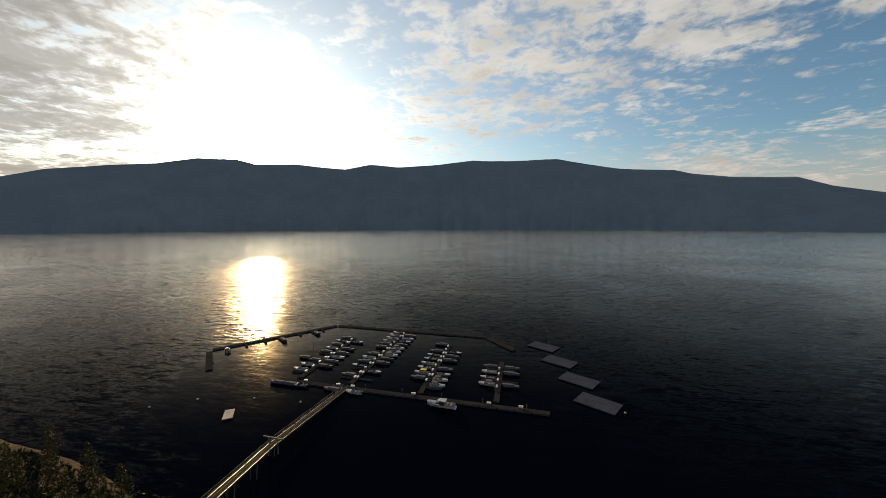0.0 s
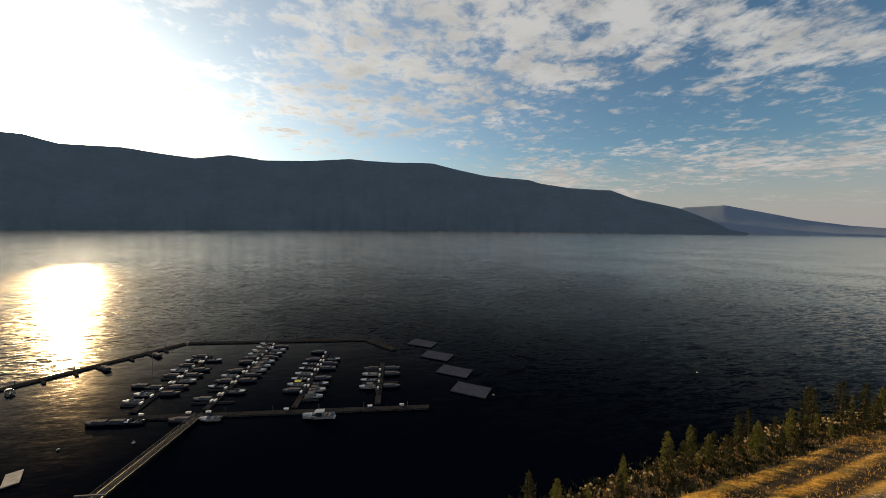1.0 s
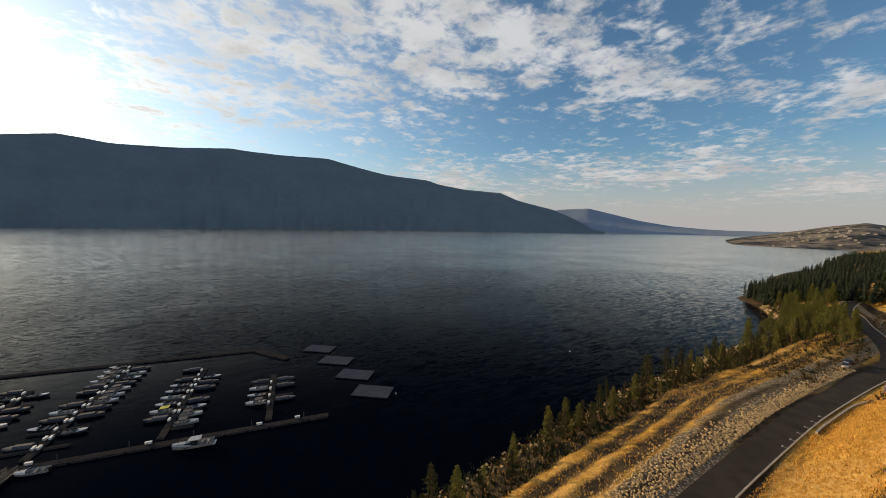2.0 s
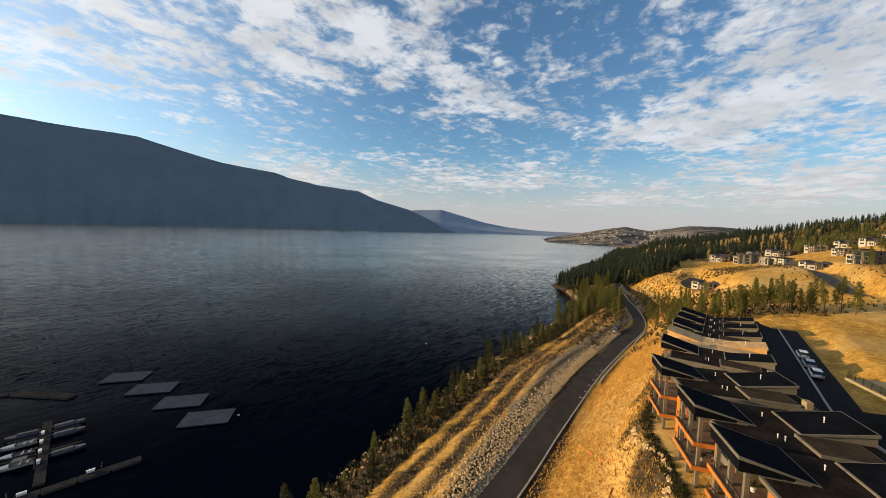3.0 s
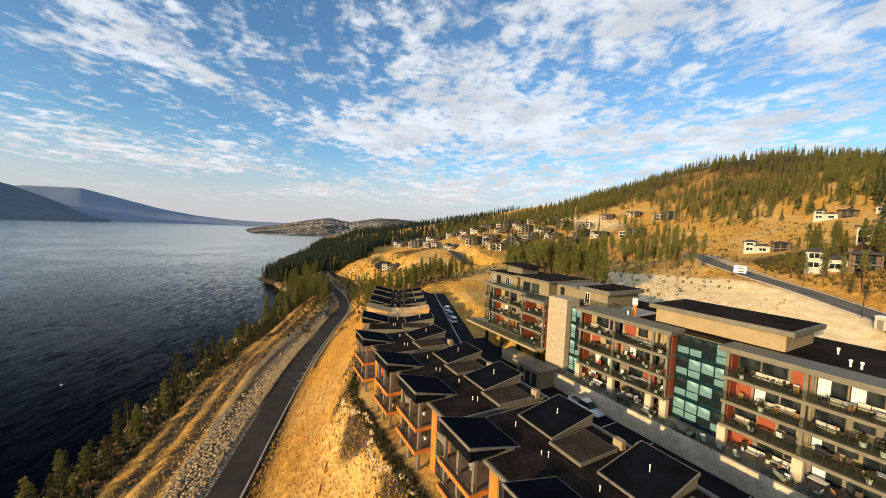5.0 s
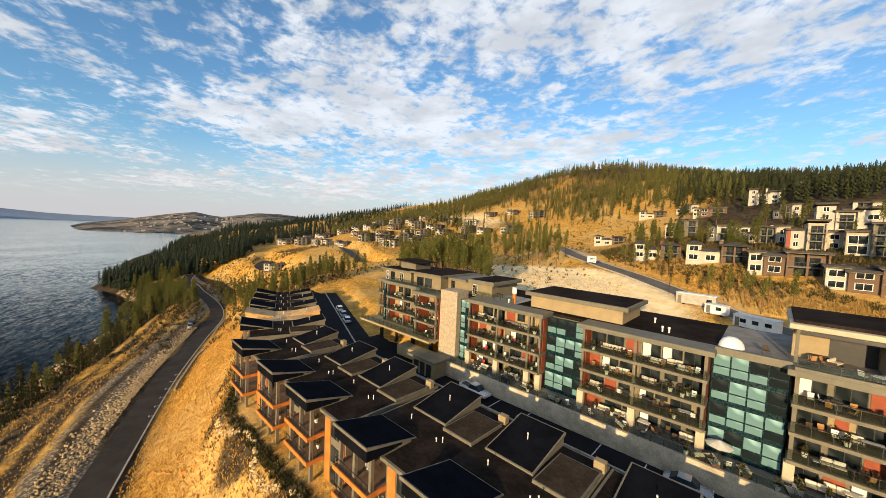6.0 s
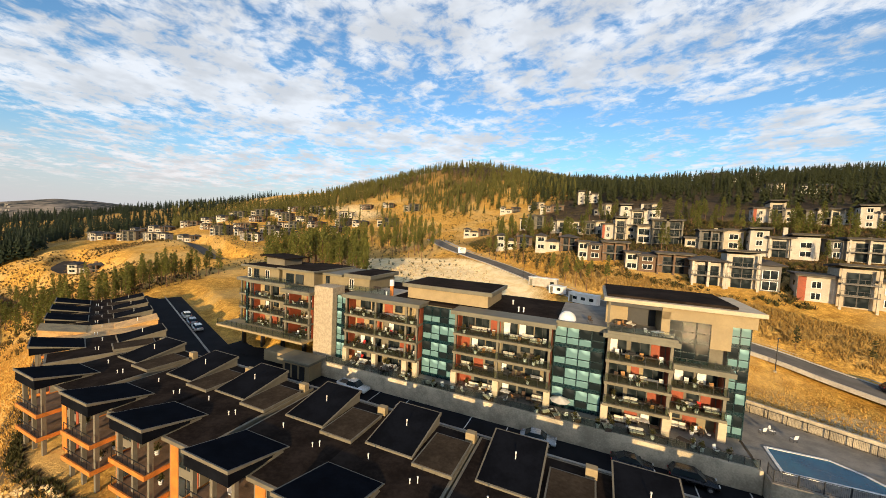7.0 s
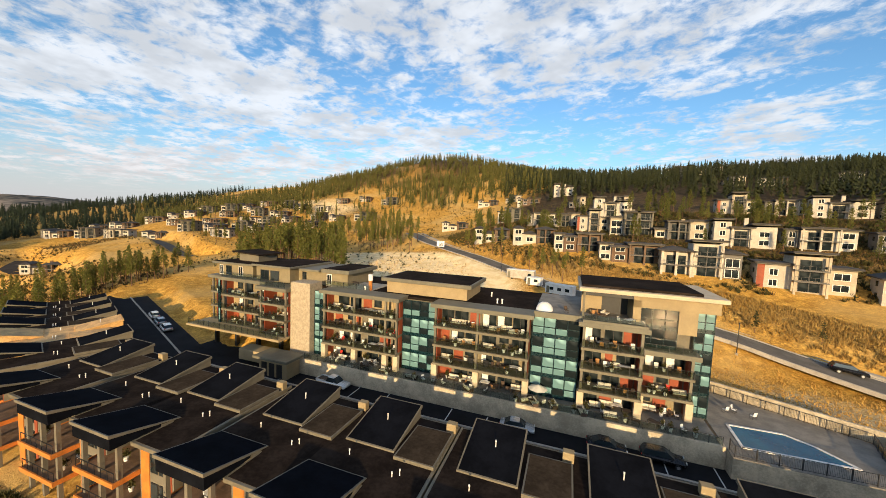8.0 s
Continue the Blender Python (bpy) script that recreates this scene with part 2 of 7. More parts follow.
def prism(bm, outline, z0, z1):
    """An upright block on an outline of (x, y); z1 may be a function of x, y."""
    top = z1 if callable(z1) else (lambda x, y: z1)
    low = z0 if callable(z0) else (lambda x, y: z0)
    a, b = [bm.verts.new((x, y, low(x, y))) for x, y in outline], [bm.verts.new((x, y, top(x, y))) for x, y in outline]
    bm.faces.new(a[::-1]), bm.faces.new(b)
    for i in range(len(a)):
        j = (i + 1) % len(a)
        bm.faces.new((a[i], a[j], b[j], b[i]))
    bmesh.ops.recalc_face_normals(bm, faces=bm.faces[:])


def pipe(bm, a, b, r0, r1=None, sides=6):
    """A round bar from a to b."""
    a, b = Vector(a), Vector(b)
    turn = (b - a).to_track_quat("Z", "Y").to_matrix()
    rings = []
    for p, r in ((a, r0), (b, r0 if r1 is None else r1)):
        rings.append([bm.verts.new(p + turn @ Vector((r * math.cos(k * math.tau / sides), r * math.sin(k * math.tau / sides), 0))) for k in range(sides)])
    for k in range(sides):
        j = (k + 1) % sides
        bm.faces.new((rings[0][k], rings[0][j], rings[1][j], rings[1][k]))
    bm.faces.new(rings[0][::-1]), bm.faces.new(rings[1])


def empty(name, m=None):
    ob = new(name)
    ob.empty_display_size = 0.5
    if m is not None:
        ob.matrix_world = m
    return ob

# ---- land ----
SHORE_X = (-5000, -633, -216, -167, -133, -108, -92, -74, -10, 43, 71, 118, 171, 260, 300, 345, 366, 390, 430, 600, 860, 1100, 1400, 1900, 2400, 5000)
SHORE_Y = (330, 164, 86, 78, 72, 69, 65, 59, 63, 75, 80, 87, 87, 90, 102, 130, 152, 156, 150, 175, 230, 280, 350, 475, 600, 1250)
RISE_V = (-80, -8, 0, 6, 25, 38, 52, 60, 77, 86, 96, 108, 118, 140, 185, 220, 260, 350, 470, 620, 900, 2000, 6000)
RISE_Z = (-9, -2, 0, 1.6, 7.0, 10.4, 11.2, 14, 25, 27.5, 31.5, 32, 33.5, 37, 46, 56, 65, 84, 110, 132, 150, 190, 260)
# single rises and hollows: x, y, height, width
SWELLS = ((424, -424, 40, 100), (560, -95, -14, 80), (177, -177, -11, 60), (640, 60, 12, 110), (278, -34, 9, 38), (250, -300, 6, 70), (150, -60, 4, 35))
DEV_TURN = 23.8
DEV = pose(60, -28, 0, 0, 0, DEV_TURN)


# roads: x, y, height of the middle line; half width
LAKE_ROAD = ((-445, 128, 12), (-214, 76, 11), (-119, 43.6, 11), (-92, 38.8, 11), (-66, 35.2, 11), (-25, 30.8, 11), (30, 29.5, 11), (60, 31, 11), (84, 33.2, 11), (123, 36, 11), (150, 36.6, 11), (172, 36.6, 11), (196, 36.3, 11), (212, 38, 11), (232, 43, 11), (257, 52, 11.2), (276, 60, 11.5), (294, 66.5, 12), (315, 76, 13), (335, 78, 15))
HILL_ROAD = ((-170, -35, 31), (-90, -62, 33), (-40, -80, 34.6), (-18, -89, 35.6), (-4, -92.8, 37), (9, -94.3, 39), (38, -95.8, 41.6), (50, -97.5, 42.8), (60, -101, 44), (73, -105.5, 45.4), (88, -110.2, 47), (105, -115, 48.4), (130, -124, 50.5), (160, -140, 53))
MOUND_ROAD = ((222, -46, 35), (247, -41.5, 36), (272, -41, 37), (293, -40, 38.6), (316, -36, 40), (340, -25, 41.5))
COVE_ROAD = ((330, 24, 27), (304, 27, 25.8), (286, 22.5, 25), (268, 15.5, 26), (250, 8, 29))
ROADS = ((LAKE_ROAD, 3.2), (HILL_ROAD, 3.6), (MOUND_ROAD, 3.2), (COVE_ROAD, 3.2))


def smooth01(a, b, x):
    u = np.clip((x - a) / (b - a), 0, 1)
    return u * u * (3 - 2 * u)


def rough_noise(x, y):
    """A few sheets of waves, for uneven ground."""
    z = np.zeros_like(x)
    for k, (f, a) in enumerate(((0.013, 2.2), (0.031, 1.2), (0.083, 0.45), (0.21, 0.17), (0.52, 0.07))):
        for j in range(3):
            w = k * 1.7 + j * 2.09
            z = z + a / 3 * np.sin(f * (x * math.cos(w) + y * math.sin(w)) * (1 + 0.21 * j) + 5.1 * j + k + 1.3 * np.sin(f * 0.6 * (y * math.cos(w) - x * math.sin(w))))
    return z


def dev_axes(x, y):
    c, s = math.cos(radians(DEV_TURN)), math.sin(radians(DEV_TURN))
    return (x - 60) * c + (y + 28) * s, -(x - 60) * s + (y + 28) * c


def terrain(x, y):
    """The height of the ground, for arrays or numbers."""
    x, y = np.asarray(x, float), np.asarray(y, float)
    v = np.interp(x, SHORE_X, SHORE_Y) - y
    z = np.interp(v, RISE_V, RISE_Z)
    bank = v - np.interp(x, (-400, -60, 0, 40, 110, 150, 200), (0, 0, 3, 9, 8, 4, 0))
    z = np.where(v < 42, np.interp(bank, (-80, -8, 0, 5, 18, 28, 34, 42), (-9, -2, 0, 1.8, 6.5, 9.6, 10.8, 11.2)) * (1 - smooth01(30, 42, v)) + z * smooth01(30, 42, v), z)
    ledge = smooth01(12, 18, v) * (1 - smooth01(34, 38, v)) * smooth01(-60, 0, x)
    z = z + ledge * (0.45 * np.sin(v * 0.85 + 1.2 * np.sin(x * 0.06) + rough_noise(x, y)) + 0.25 * np.sin(x * 0.55 + v * 0.5 + 1.5 * np.sin(v * 0.3)))
    z = z * np.where(z > 0, 1 - 0.9 * smooth01(850, 1500, x), 1)
    for a, b, h, w in SWELLS:
        z = z + h * np.exp(-((x - a) ** 2 + (y - b) ** 2) / (2 * w * w))
    z = z + rough_noise(x, y) * np.clip((v + 4) / 30, 0.0, 1.0) * np.interp(v, (0, 200, 600), (0.6, 1.0, 3.0))
    # the built-up bench: town houses, drive, terrace
    p, q = dev_axes(x, y)
    bend = np.interp(p, (-200, 25, 95), (0, 0, -28))
    q = q - bend
    bench = np.interp(q, (-24, -7, -3.5, 12, 13, 27, 31), (34.4, 34.4, 31.7, 31.7, 31.0, 27.0, 26.6))
    for line, half in ROADS:
        best, level = np.full(x.shape, 1e9), np.zeros(x.shape)
        for (ax, ay, az), (bx, by, bz) in zip(line, line[1:]):
            u = np.clip(((x - ax) * (bx - ax) + (y - ay) * (by - ay)) / ((bx - ax) ** 2 + (by - ay) ** 2), 0, 1)
            d = np.hypot(x - ax - u * (bx - ax), y - ay - u * (by - ay))
            level = np.where(d < best, az + u * (bz - az), level)
            best = np.minimum(best, d)
        flat = 1 - smooth01(half + 1.2, half + 8, best)
        z = z * (1 - flat) + (level - 0.12) * flat
    inside = smooth01(-115, -90, p) * (1 - smooth01(80, 105, p)) * smooth01(-40, -24, q) * (1 - smooth01(30.5, 38, q))
    return z * (1 - inside) + bench * inside


def ground_cover(x, y):
    v = np.interp(x, SHORE_X, SHORE_Y) - y
    p, q = dev_axes(x, y)
    streak = np.sin(v * 0.9 + 0.8 * np.sin(x * 0.07) + 0.6 * rough_noise(x * 2, y * 2))
    grass = 0.75 * smooth01(50, 56, v) + (0.55 + 0.22 * streak) * smooth01(16, 22, v) * (1 - smooth01(47, 50, v)) + 0.1 * rough_noise(x * 3, y * 3)
    gravel = (0.62 + 0.2 * streak) * smooth01(36, 39, v + 1.5 * streak) * (1 - smooth01(46, 48, v)) * smooth01(-20, 20, x)
    sand = 1.1 * np.exp(-(((x - 102) / 52) ** 2 + ((y + 84) / 24) ** 2) ** 2) + 0.5 * np.exp(-((x + 14) / 42) ** 2 - ((y + 78) / 12) ** 2) + 0.40 * np.exp(-(((p + 4) / 60) ** 2 + ((q - 31) / 2.6) ** 2))
    sand = sand + 0.36 * np.exp(-((x - 335) / 75) ** 2 - ((y + 180) / 65) ** 2) + 0.1 * rough_noise(x * 2, y * 2) * smooth01(200, 260, x)
    # left bank: dark soil replaces most grass, standing in for the shade there
    grass = np.where(x < -30, grass * 0.25, grass)
    grass = grass * (1 - 0.42 * smooth01(-118, -150, y) * (1 - smooth01(110, 170, x)))
    woods = smooth01(330, 460, np.hypot(x, y))
    # last factor: more dark soil below the ridge in place of tree shade
    grass = grass * (1 - 0.15 * woods) * (1 - 0.7 * np.exp(-((x - 440) / 150) ** 2 - ((y + 430) / 150) ** 2)) * (1 - 0.8 * np.exp(-((x - 20) / 170) ** 2 - ((y + 360) / 120) ** 2))
    front = np.interp(p, (-200, 25, 95), (0, 0, -28))
    strip = smooth01(29, 31, q - front) * (1 - smooth01(33.5, 37, q - front + 2.2 * np.sin(p * 0.35) + 0.8 * rough_noise(x * 4, y * 4))) * smooth01(-60, -45, p) * (1 - smooth01(70, 90, p))
    grass = grass * (1 - 0.75 * strip)
    sand = sand * (1 - 0.8 * strip)
    gravel = np.maximum(gravel, 0.6 * np.exp(-((p + 78) / 16) ** 2 - ((q + 16) / 10) ** 2))
    return np.stack([grass, gravel, sand, np.ones_like(x)], -1).clip(0, 1)


def spread_lines(near0, near1, step, far, growth=1.16):
    """Grid lines, close together between near0 and near1, wider apart towards both ends."""
    lines = list(np.arange(near0, near1 + step, step))
    d = step
    while lines[-1] < far:
        d *= growth
        lines.append(lines[-1] + d)
    d = step
    while lines[0] > -far:
        d *= growth
        lines.insert(0, lines[0] - d)
    return np.array(lines)


def grid_faces(rows, cols):
    i = np.arange((rows - 1) * cols).reshape(rows - 1, cols)[:, :-1].ravel()
    return np.stack([i, i + 1, i + cols + 1, i + cols], 1).tolist()


gx, gy = spread_lines(-190, 330, 2.2, 4700), spread_lines(-190, 160, 2.2, 4700)
xx, yy = np.meshgrid(gx, gy)
land_z = terrain(xx, yy)


def land(x, y):
    """The height of the ground sheet at one place."""
    i = min(max(int(np.searchsorted(gx, x)) - 1, 0), len(gx) - 2)
    j = min(max(int(np.searchsorted(gy, y)) - 1, 0), len(gy) - 2)
    u, v = (x - gx[i]) / (gx[i + 1] - gx[i]), (y - gy[j]) / (gy[j + 1] - gy[j])
    return float((land_z[j, i] * (1 - u) + land_z[j, i + 1] * u) * (1 - v) + (land_z[j + 1, i] * (1 - u) + land_z[j + 1, i + 1] * u) * v)


ground = raw_mesh("ground", np.stack([xx, yy, land_z], -1).reshape(-1, 3).tolist(), grid_faces(len(gy), len(gx)), M["hillside"], smooth=True)
layer = ground.data.color_attributes.new("cover", "FLOAT_COLOR", "POINT")
layer.data.foreach_set("color", ground_cover(xx, yy).astype(np.float32).ravel())
tagged(ground, "dry golden grass hillside with gravel banks and pale sand", "ground", kind="structure")

lake = raw_mesh("water", [(-4800, -300, 0), (4800, -300, 0), (4800, 4800, 0), (-4800, 4800, 0)], [(0, 1, 2, 3)], M["water"])
tagged(lake, "dark rippled lake water with a bright sun glitter", "lake", kind="structure")


def far_range(name, az, el, near, far, foot, rough, material, label, relief=1.0):
    """A range of hills from its skyline: degrees east of north and degrees up, seen from the middle of the place."""
    steps = np.arange(az[0], az[-1] + 0.01, 0.35)
    crest = 60 + far * np.tan(np.radians(np.interp(steps, az, el)))
    us = np.concatenate([np.linspace(0, 1, 16), (1.05, 1.12)])
    verts = []
    for u in us:
        d = near + (far - near) * u
        for a, top in zip(steps, crest):
            r = radians(a)
            wave = noise.fractal(Vector((a * 0.55, u * 2.0, rough)), 0.9, 2.0, 5)
            gully = noise.fractal(Vector((a * 0.22 + u * 1.6, u * 2.4, rough + 9)), 0.8, 2.1, 4)
            side = max(0.0, 1 - abs(u - 0.55) * 1.8)
            shape = u ** 0.85 if u <= 1 else 1 - (u - 1) * 2.5
            z = foot + (top - foot) * shape * (1 + 0.03 * relief * gully * side)
            dd = d * (1 + 0.02 * relief * wave * (1 - min(u, 1)))
            verts.append((dd * math.sin(r), dd * math.cos(r), z))
    ob = raw_mesh(name, verts, grid_faces(len(us), len(steps)), material, smooth=True)
    return tagged(ob, label, "mountain", kind="structure")


far_range("backdrop_mountains", (-104, -89, -74, -66.4, -62.5, -57.5, -52.6, -48, -43.7, -39.3, -36.7, -31.8, -27.9, -24.5, -20.6, -16.4, -10.9, -4.3, 2.3, 8.8, 12.6, 17.5, 24.0, 26, 30, 36, 38.8, 44.5, 47.5, 50, 52), (2, 2.2, 2.4, 2.68, 4.04, 5.85, 6.8, 7.5, 8.6, 8.83, 8.3, 8.71, 8.44, 8.31, 9.14, 8.84, 9.2, 9.9, 9.65, 9.7, 8.8, 7.72, 7.1, 6.5, 5.75, 5.2, 4.0, 2.5, 1.1, -0.3, -0.7), 3350, 4250, -5, 3.0, M["forest_hill"], "long forested mountain ridge across the lake, haze in its colour", 0.8)
far_range("backdrop_hills_far", (38, 42, 45, 49.3, 52.4, 56.3, 60, 63.9, 66, 70, 75), (0.5, 1.8, 2.6, 2.8, 2.0, 0.96, 0.3, -0.05, -0.15, -0.2, -0.25), 4150, 4600, -5, 7.0, M["haze_tint_hill"], "faint mountain beyond the lake bend, blue haze in its colour", 0.15)
far_range("backdrop_hills_low", (64.5, 67, 69.5, 72.3, 74.7, 77.3, 79, 80.4, 82, 84.7, 87.8, 90, 92.5, 98, 106), (-1.8, -1.0, -0.6, 0.0, 0.5, 0.9, 0.55, 0.4, 0.7, 1.2, 1.2, 1.0, 0.85, 0.6, 0.5), 1650, 2500, -4, 11.0, M["far_land"], "low brown hills with scattered houses on the far shore")

# specks of houses on the far shore
verts, faces, far_rnd = [], [], random.Random(3)
for _ in range(80):
    a, d = radians(far_rnd.choice((71.5, 75.0, 75.6, 80.3, 81.0)) + far_rnd.gauss(0, 1.1)), far_rnd.uniform(1720, 2330)
    crest = 60 + 2500 * math.tan(radians(float(np.interp(math.degrees(a), (64.5, 67, 69.5, 72.3, 74.7, 77.3, 79, 80.4, 82, 84.7), (-1.8, -1.0, -0.6, 0.0, 0.5, 0.9, 0.55, 0.4, 0.7, 1.2)))))
    z = -4 + (crest + 4) * ((d - 1650) / 850) ** 0.85
    w, h = far_rnd.uniform(3, 6), far_rnd.uniform(4, 7)
    i, c, s = len(verts), math.cos(a), math.sin(a)
    for k in range(8):
        u, v = (w if k & 1 else -w), (5 if k & 2 else -5)
        verts.append((d * s + u * c + v * s, d * c - u * s + v * c, z + (h if k & 4 else -4)))
    faces += [tuple(i + j for j in f) for f in BOX_FACES]
tagged(raw_mesh("houses_far_shore", verts, faces, surface("pale_render", (0.36, 0.33, 0.28), 0.9, 0.3, 0.02, 0.0)), "specks of pale houses on the far shore", "houses", kind="stuff")


# ---- roads, kerbs, walls ----
def resample(line, step):
    pts = [Vector(p) for p in line]
    # a smooth curve through the points
    out = []
    for i in range(len(pts) - 1):
        a, b, c, d = pts[max(i - 1, 0)], pts[i], pts[i + 1], pts[min(i + 2, len(pts) - 1)]
        count = max(2, int((c - b).length / step))
        for k in range(count):
            u = k / count
            out.append(0.5 * ((2 * b) + (c - a) * u + (2 * a - 5 * b + 4 * c - d) * u * u + (3 * b - a - 3 * c + d) * u ** 3))
    out.append(pts[-1])
    return out


def ribbon(name, line, side0, side1, lift0, lift1, material, step=3.0, parent=None):
    """A band along a line, between two distances to its left, with depth."""
    pts = resample(line, step)
    verts = []
    for i, p in enumerate(pts):
        way = (pts[min(i + 1, len(pts) - 1)] - pts[max(i - 1, 0)]).normalized()
        left = Vector((-way.y, way.x, 0)).normalized()
        for side, lift in ((side0, lift0), (side0, lift1), (side1, lift1), (side1, lift0)):
            verts.append(p + left * side + Vector((0, 0, lift)))
    faces = []
    for i in range(len(pts) - 1):
        a = i * 4
        for k in range(4):
            j = (k + 1) % 4
            faces.append((a + k, a + 4 + k, a + 4 + j, a + j))
    faces += [(0, 1, 2, 3), tuple(len(verts) - 4 + k for k in (3, 2, 1, 0))]
    return raw_mesh(name, [tuple(v) for v in verts], faces, material, parent)


tagged(ribbon("road_lakeside", LAKE_ROAD, -2.9, 2.9, -0.6, 0.02, M["asphalt"]), "narrow grey asphalt road along the lake bank", "road", kind="structure")
tagged(ribbon("kerb_bankside", LAKE_ROAD, -3.2, -2.9, -0.6, 0.15, M["kerb"]), "pale concrete kerb of the lakeside road", "kerb", kind="structure")
tagged(ribbon("road_hillside", HILL_ROAD, -3.6, 3.6, -0.6, 0.02, M["asphalt_pale"]), "grey asphalt street on the hillside", "road", kind="structure")
tagged(ribbon("kerb_hillside", HILL_ROAD, -4.0, -3.6, -0.6, 0.17, M["kerb"]), "pale concrete kerb of the hillside street", "kerb", kind="structure")
tagged(ribbon("kerb_hillside_lower", HILL_ROAD, 3.6, 4.0, -0.6, 0.17, M["kerb"]), "pale concrete kerb of the hillside street", "kerb", kind="structure")
tagged(ribbon("path_hillside", HILL_ROAD, -7.4, -5.9, -0.6, 0.10, M["kerb"]), "pale pavement above the hillside street", "pavement", kind="structure")
tagged(ribbon("road_mound", MOUND_ROAD, -3.0, 3.0, -0.6, 0.02, M["asphalt_pale"]), "asphalt street climbing the grassy mound", "road", kind="structure")
tagged(ribbon("road_cove", COVE_ROAD, -3.0, 3.0, -0.6, 0.02, M["asphalt"]), "asphalt street by the cove", "road", kind="structure")


def dev_line(across, level, start=-96, stop=98):
    """A line along the drive, in metres towards the lake from the terrace edge; it bends back at the far end."""
    out = []
    for p in range(start, stop + 1, 6):
        q = across + float(np.interp(p, (-200, 25, 95), (0, 0, -28)))
        w = DEV @ Vector((p, q, level))
        out.append(tuple(w))
    return out


DRIVE = dev_line(6.4, 31.95)
tagged(ribbon("road_drive", DRIVE, -5.7, 6.0, -0.6, 0.03, M["asphalt_new"]), "black asphalt drive between town houses and apartments", "road", kind="structure")
tagged(ribbon("kerb_drive", DRIVE, -1.7, -1.35, -0.2, 0.14, M["kerb"]), "pale concrete gutter along the black drive", "kerb", kind="structure")
for k, s in enumerate((-2.0, 6.6, 12.2, 17.8, 28.5, 34.0, 39.6, 50.0, 56.0, 61.5)):
    o = part("trim_bay_line", boxes((-0.07, 0.07, 1.1, 4.5, 31.985, 31.995)), M["paint_line"])
    o.matrix_world = DEV @ pose(-s, 0, 0)
    tagged(o, "white painted parking bay line on the drive", "line", kind="structure")
o = part("pavement_garage", boxes((4.6, 29.5, -9, 0.7, 31.5, 31.97)), M["asphalt_new"])
o.matrix_world = DEV
tagged(o, "black asphalt garage entry under the apartments", "pavement", kind="structure")
# parking marks on the lakeside road
for k in range(6):
    x = 104 + k * 5.2
    y = float(np.interp(x, [p[0] for p in LAKE_ROAD], [p[1] for p in LAKE_ROAD]))
    o = part("trim_road_mark", boxes((-0.06, 0.06, -1.2, 0, 0, 0.012), (-0.5, 0.5, -0.06, 0.06, 0, 0.012)), M["paint_line"])
    o.matrix_world = pose(x, y - 1.9, 11.03, 0, 0, 3)
    tagged(o, "white painted parking mark on the lakeside road", "line", kind="structure")

M["wall_stone"] = surface("retaining_wall", (0.50, 0.42, 0.30), 0.9, 0.35, 0.5, 0.3)
o = part("wall_terrace", boxes((-62.6, 5, 0.5, 0.9, 31.2, 34.75), (-62.6, -62.2, -1, 0.5, 31.2, 34.75)), M["wall_stone"])
o.matrix_world = DEV
tagged(o, "tan concrete retaining wall under the apartment terrace", "wall", kind="structure")
M["terrace"] = surface("terrace_paving", (0.22, 0.20, 0.17), 0.85, 0.3, 0.6, 0.1)
o = part("pavement_terrace", boxes((-62.3, 4.9, -22, 0.5, 33.9, 34.6)), M["terrace"])
o.matrix_world = DEV
tagged(o, "grey paved terrace in front of the apartments", "terrace", kind="structure")
# low wall by the bend of the lakeside road
LOW_WALL = [(x, float(np.interp(x, [p[0] for p in LAKE_ROAD], [p[1] for p in LAKE_ROAD])) - 4.4 - 2.2 * math.exp(-((x - 160) / 9) ** 2), 11) for x in range(118, 200, 5)]
tagged(ribbon("wall_low", LOW_WALL, -0.2, 0.2, -0.5, 0.55, M["kerb"]), "low pale concrete wall along the road bend", "wall", kind="structure")


# ---- apartment building ----
M["slab"] = surface("balcony_slab", (0.17, 0.148, 0.10), 0.8, 0.25, 0.8, 0.1)
M["fascia"] = surface("olive_fascia", (0.155, 0.142, 0.10), 0.7, 0.2, 0.6, 0.06)
M["tan_panel"] = surface("tan_panel", (0.33, 0.25, 0.135), 0.8, 0.15, 0.5, 0.06)
M["pent"] = surface("olive_tan", (0.23, 0.185, 0.105), 0.8, 0.15, 0.5, 0.06)
M["taupe"] = surface("taupe_panel", (0.165, 0.145, 0.105), 0.8, 0.18, 0.6, 0.06)
M["red_panel"] = surface("red_panel", (0.29, 0.062, 0.022), 0.7, 0.25, 0.7, 0.06)
M["cream"] = surface("cream_render", (0.52, 0.42, 0.285), 0.85, 0.15, 0.6, 0.06)
M["ledgestone"] = surface("ledgestone", (0.40, 0.325, 0.225), 0.95, 0.25, 2.6, 0.5, fine=5)
M["dark_metal"] = surface("dark_metal", (0.03, 0.03, 0.032), 0.45, 0.2, 2.0, 0.02, metal=0.3)
M["frame_teal"] = surface("teal_spandrel", (0.004, 0.022, 0.028), 0.3, 0.25, 0.5, 0.02)
M["pane_pale"] = glass("pane_pale", (0.13, 0.235, 0.24), 0.12, 0.45)
M["pane_dark"] = glass("pane_dark", (0.012, 0.017, 0.019), 0.10, 0.2, 0.10)
M["roofing"] = surface("roof_membrane", (0.026, 0.019, 0.015), 0.97, 0.5, 0.25, 0.12, spec=0.02)
M["white_paint"] = surface("white_paint", (0.78, 0.76, 0.72), 0.6, 0.12, 1.0, 0.03)
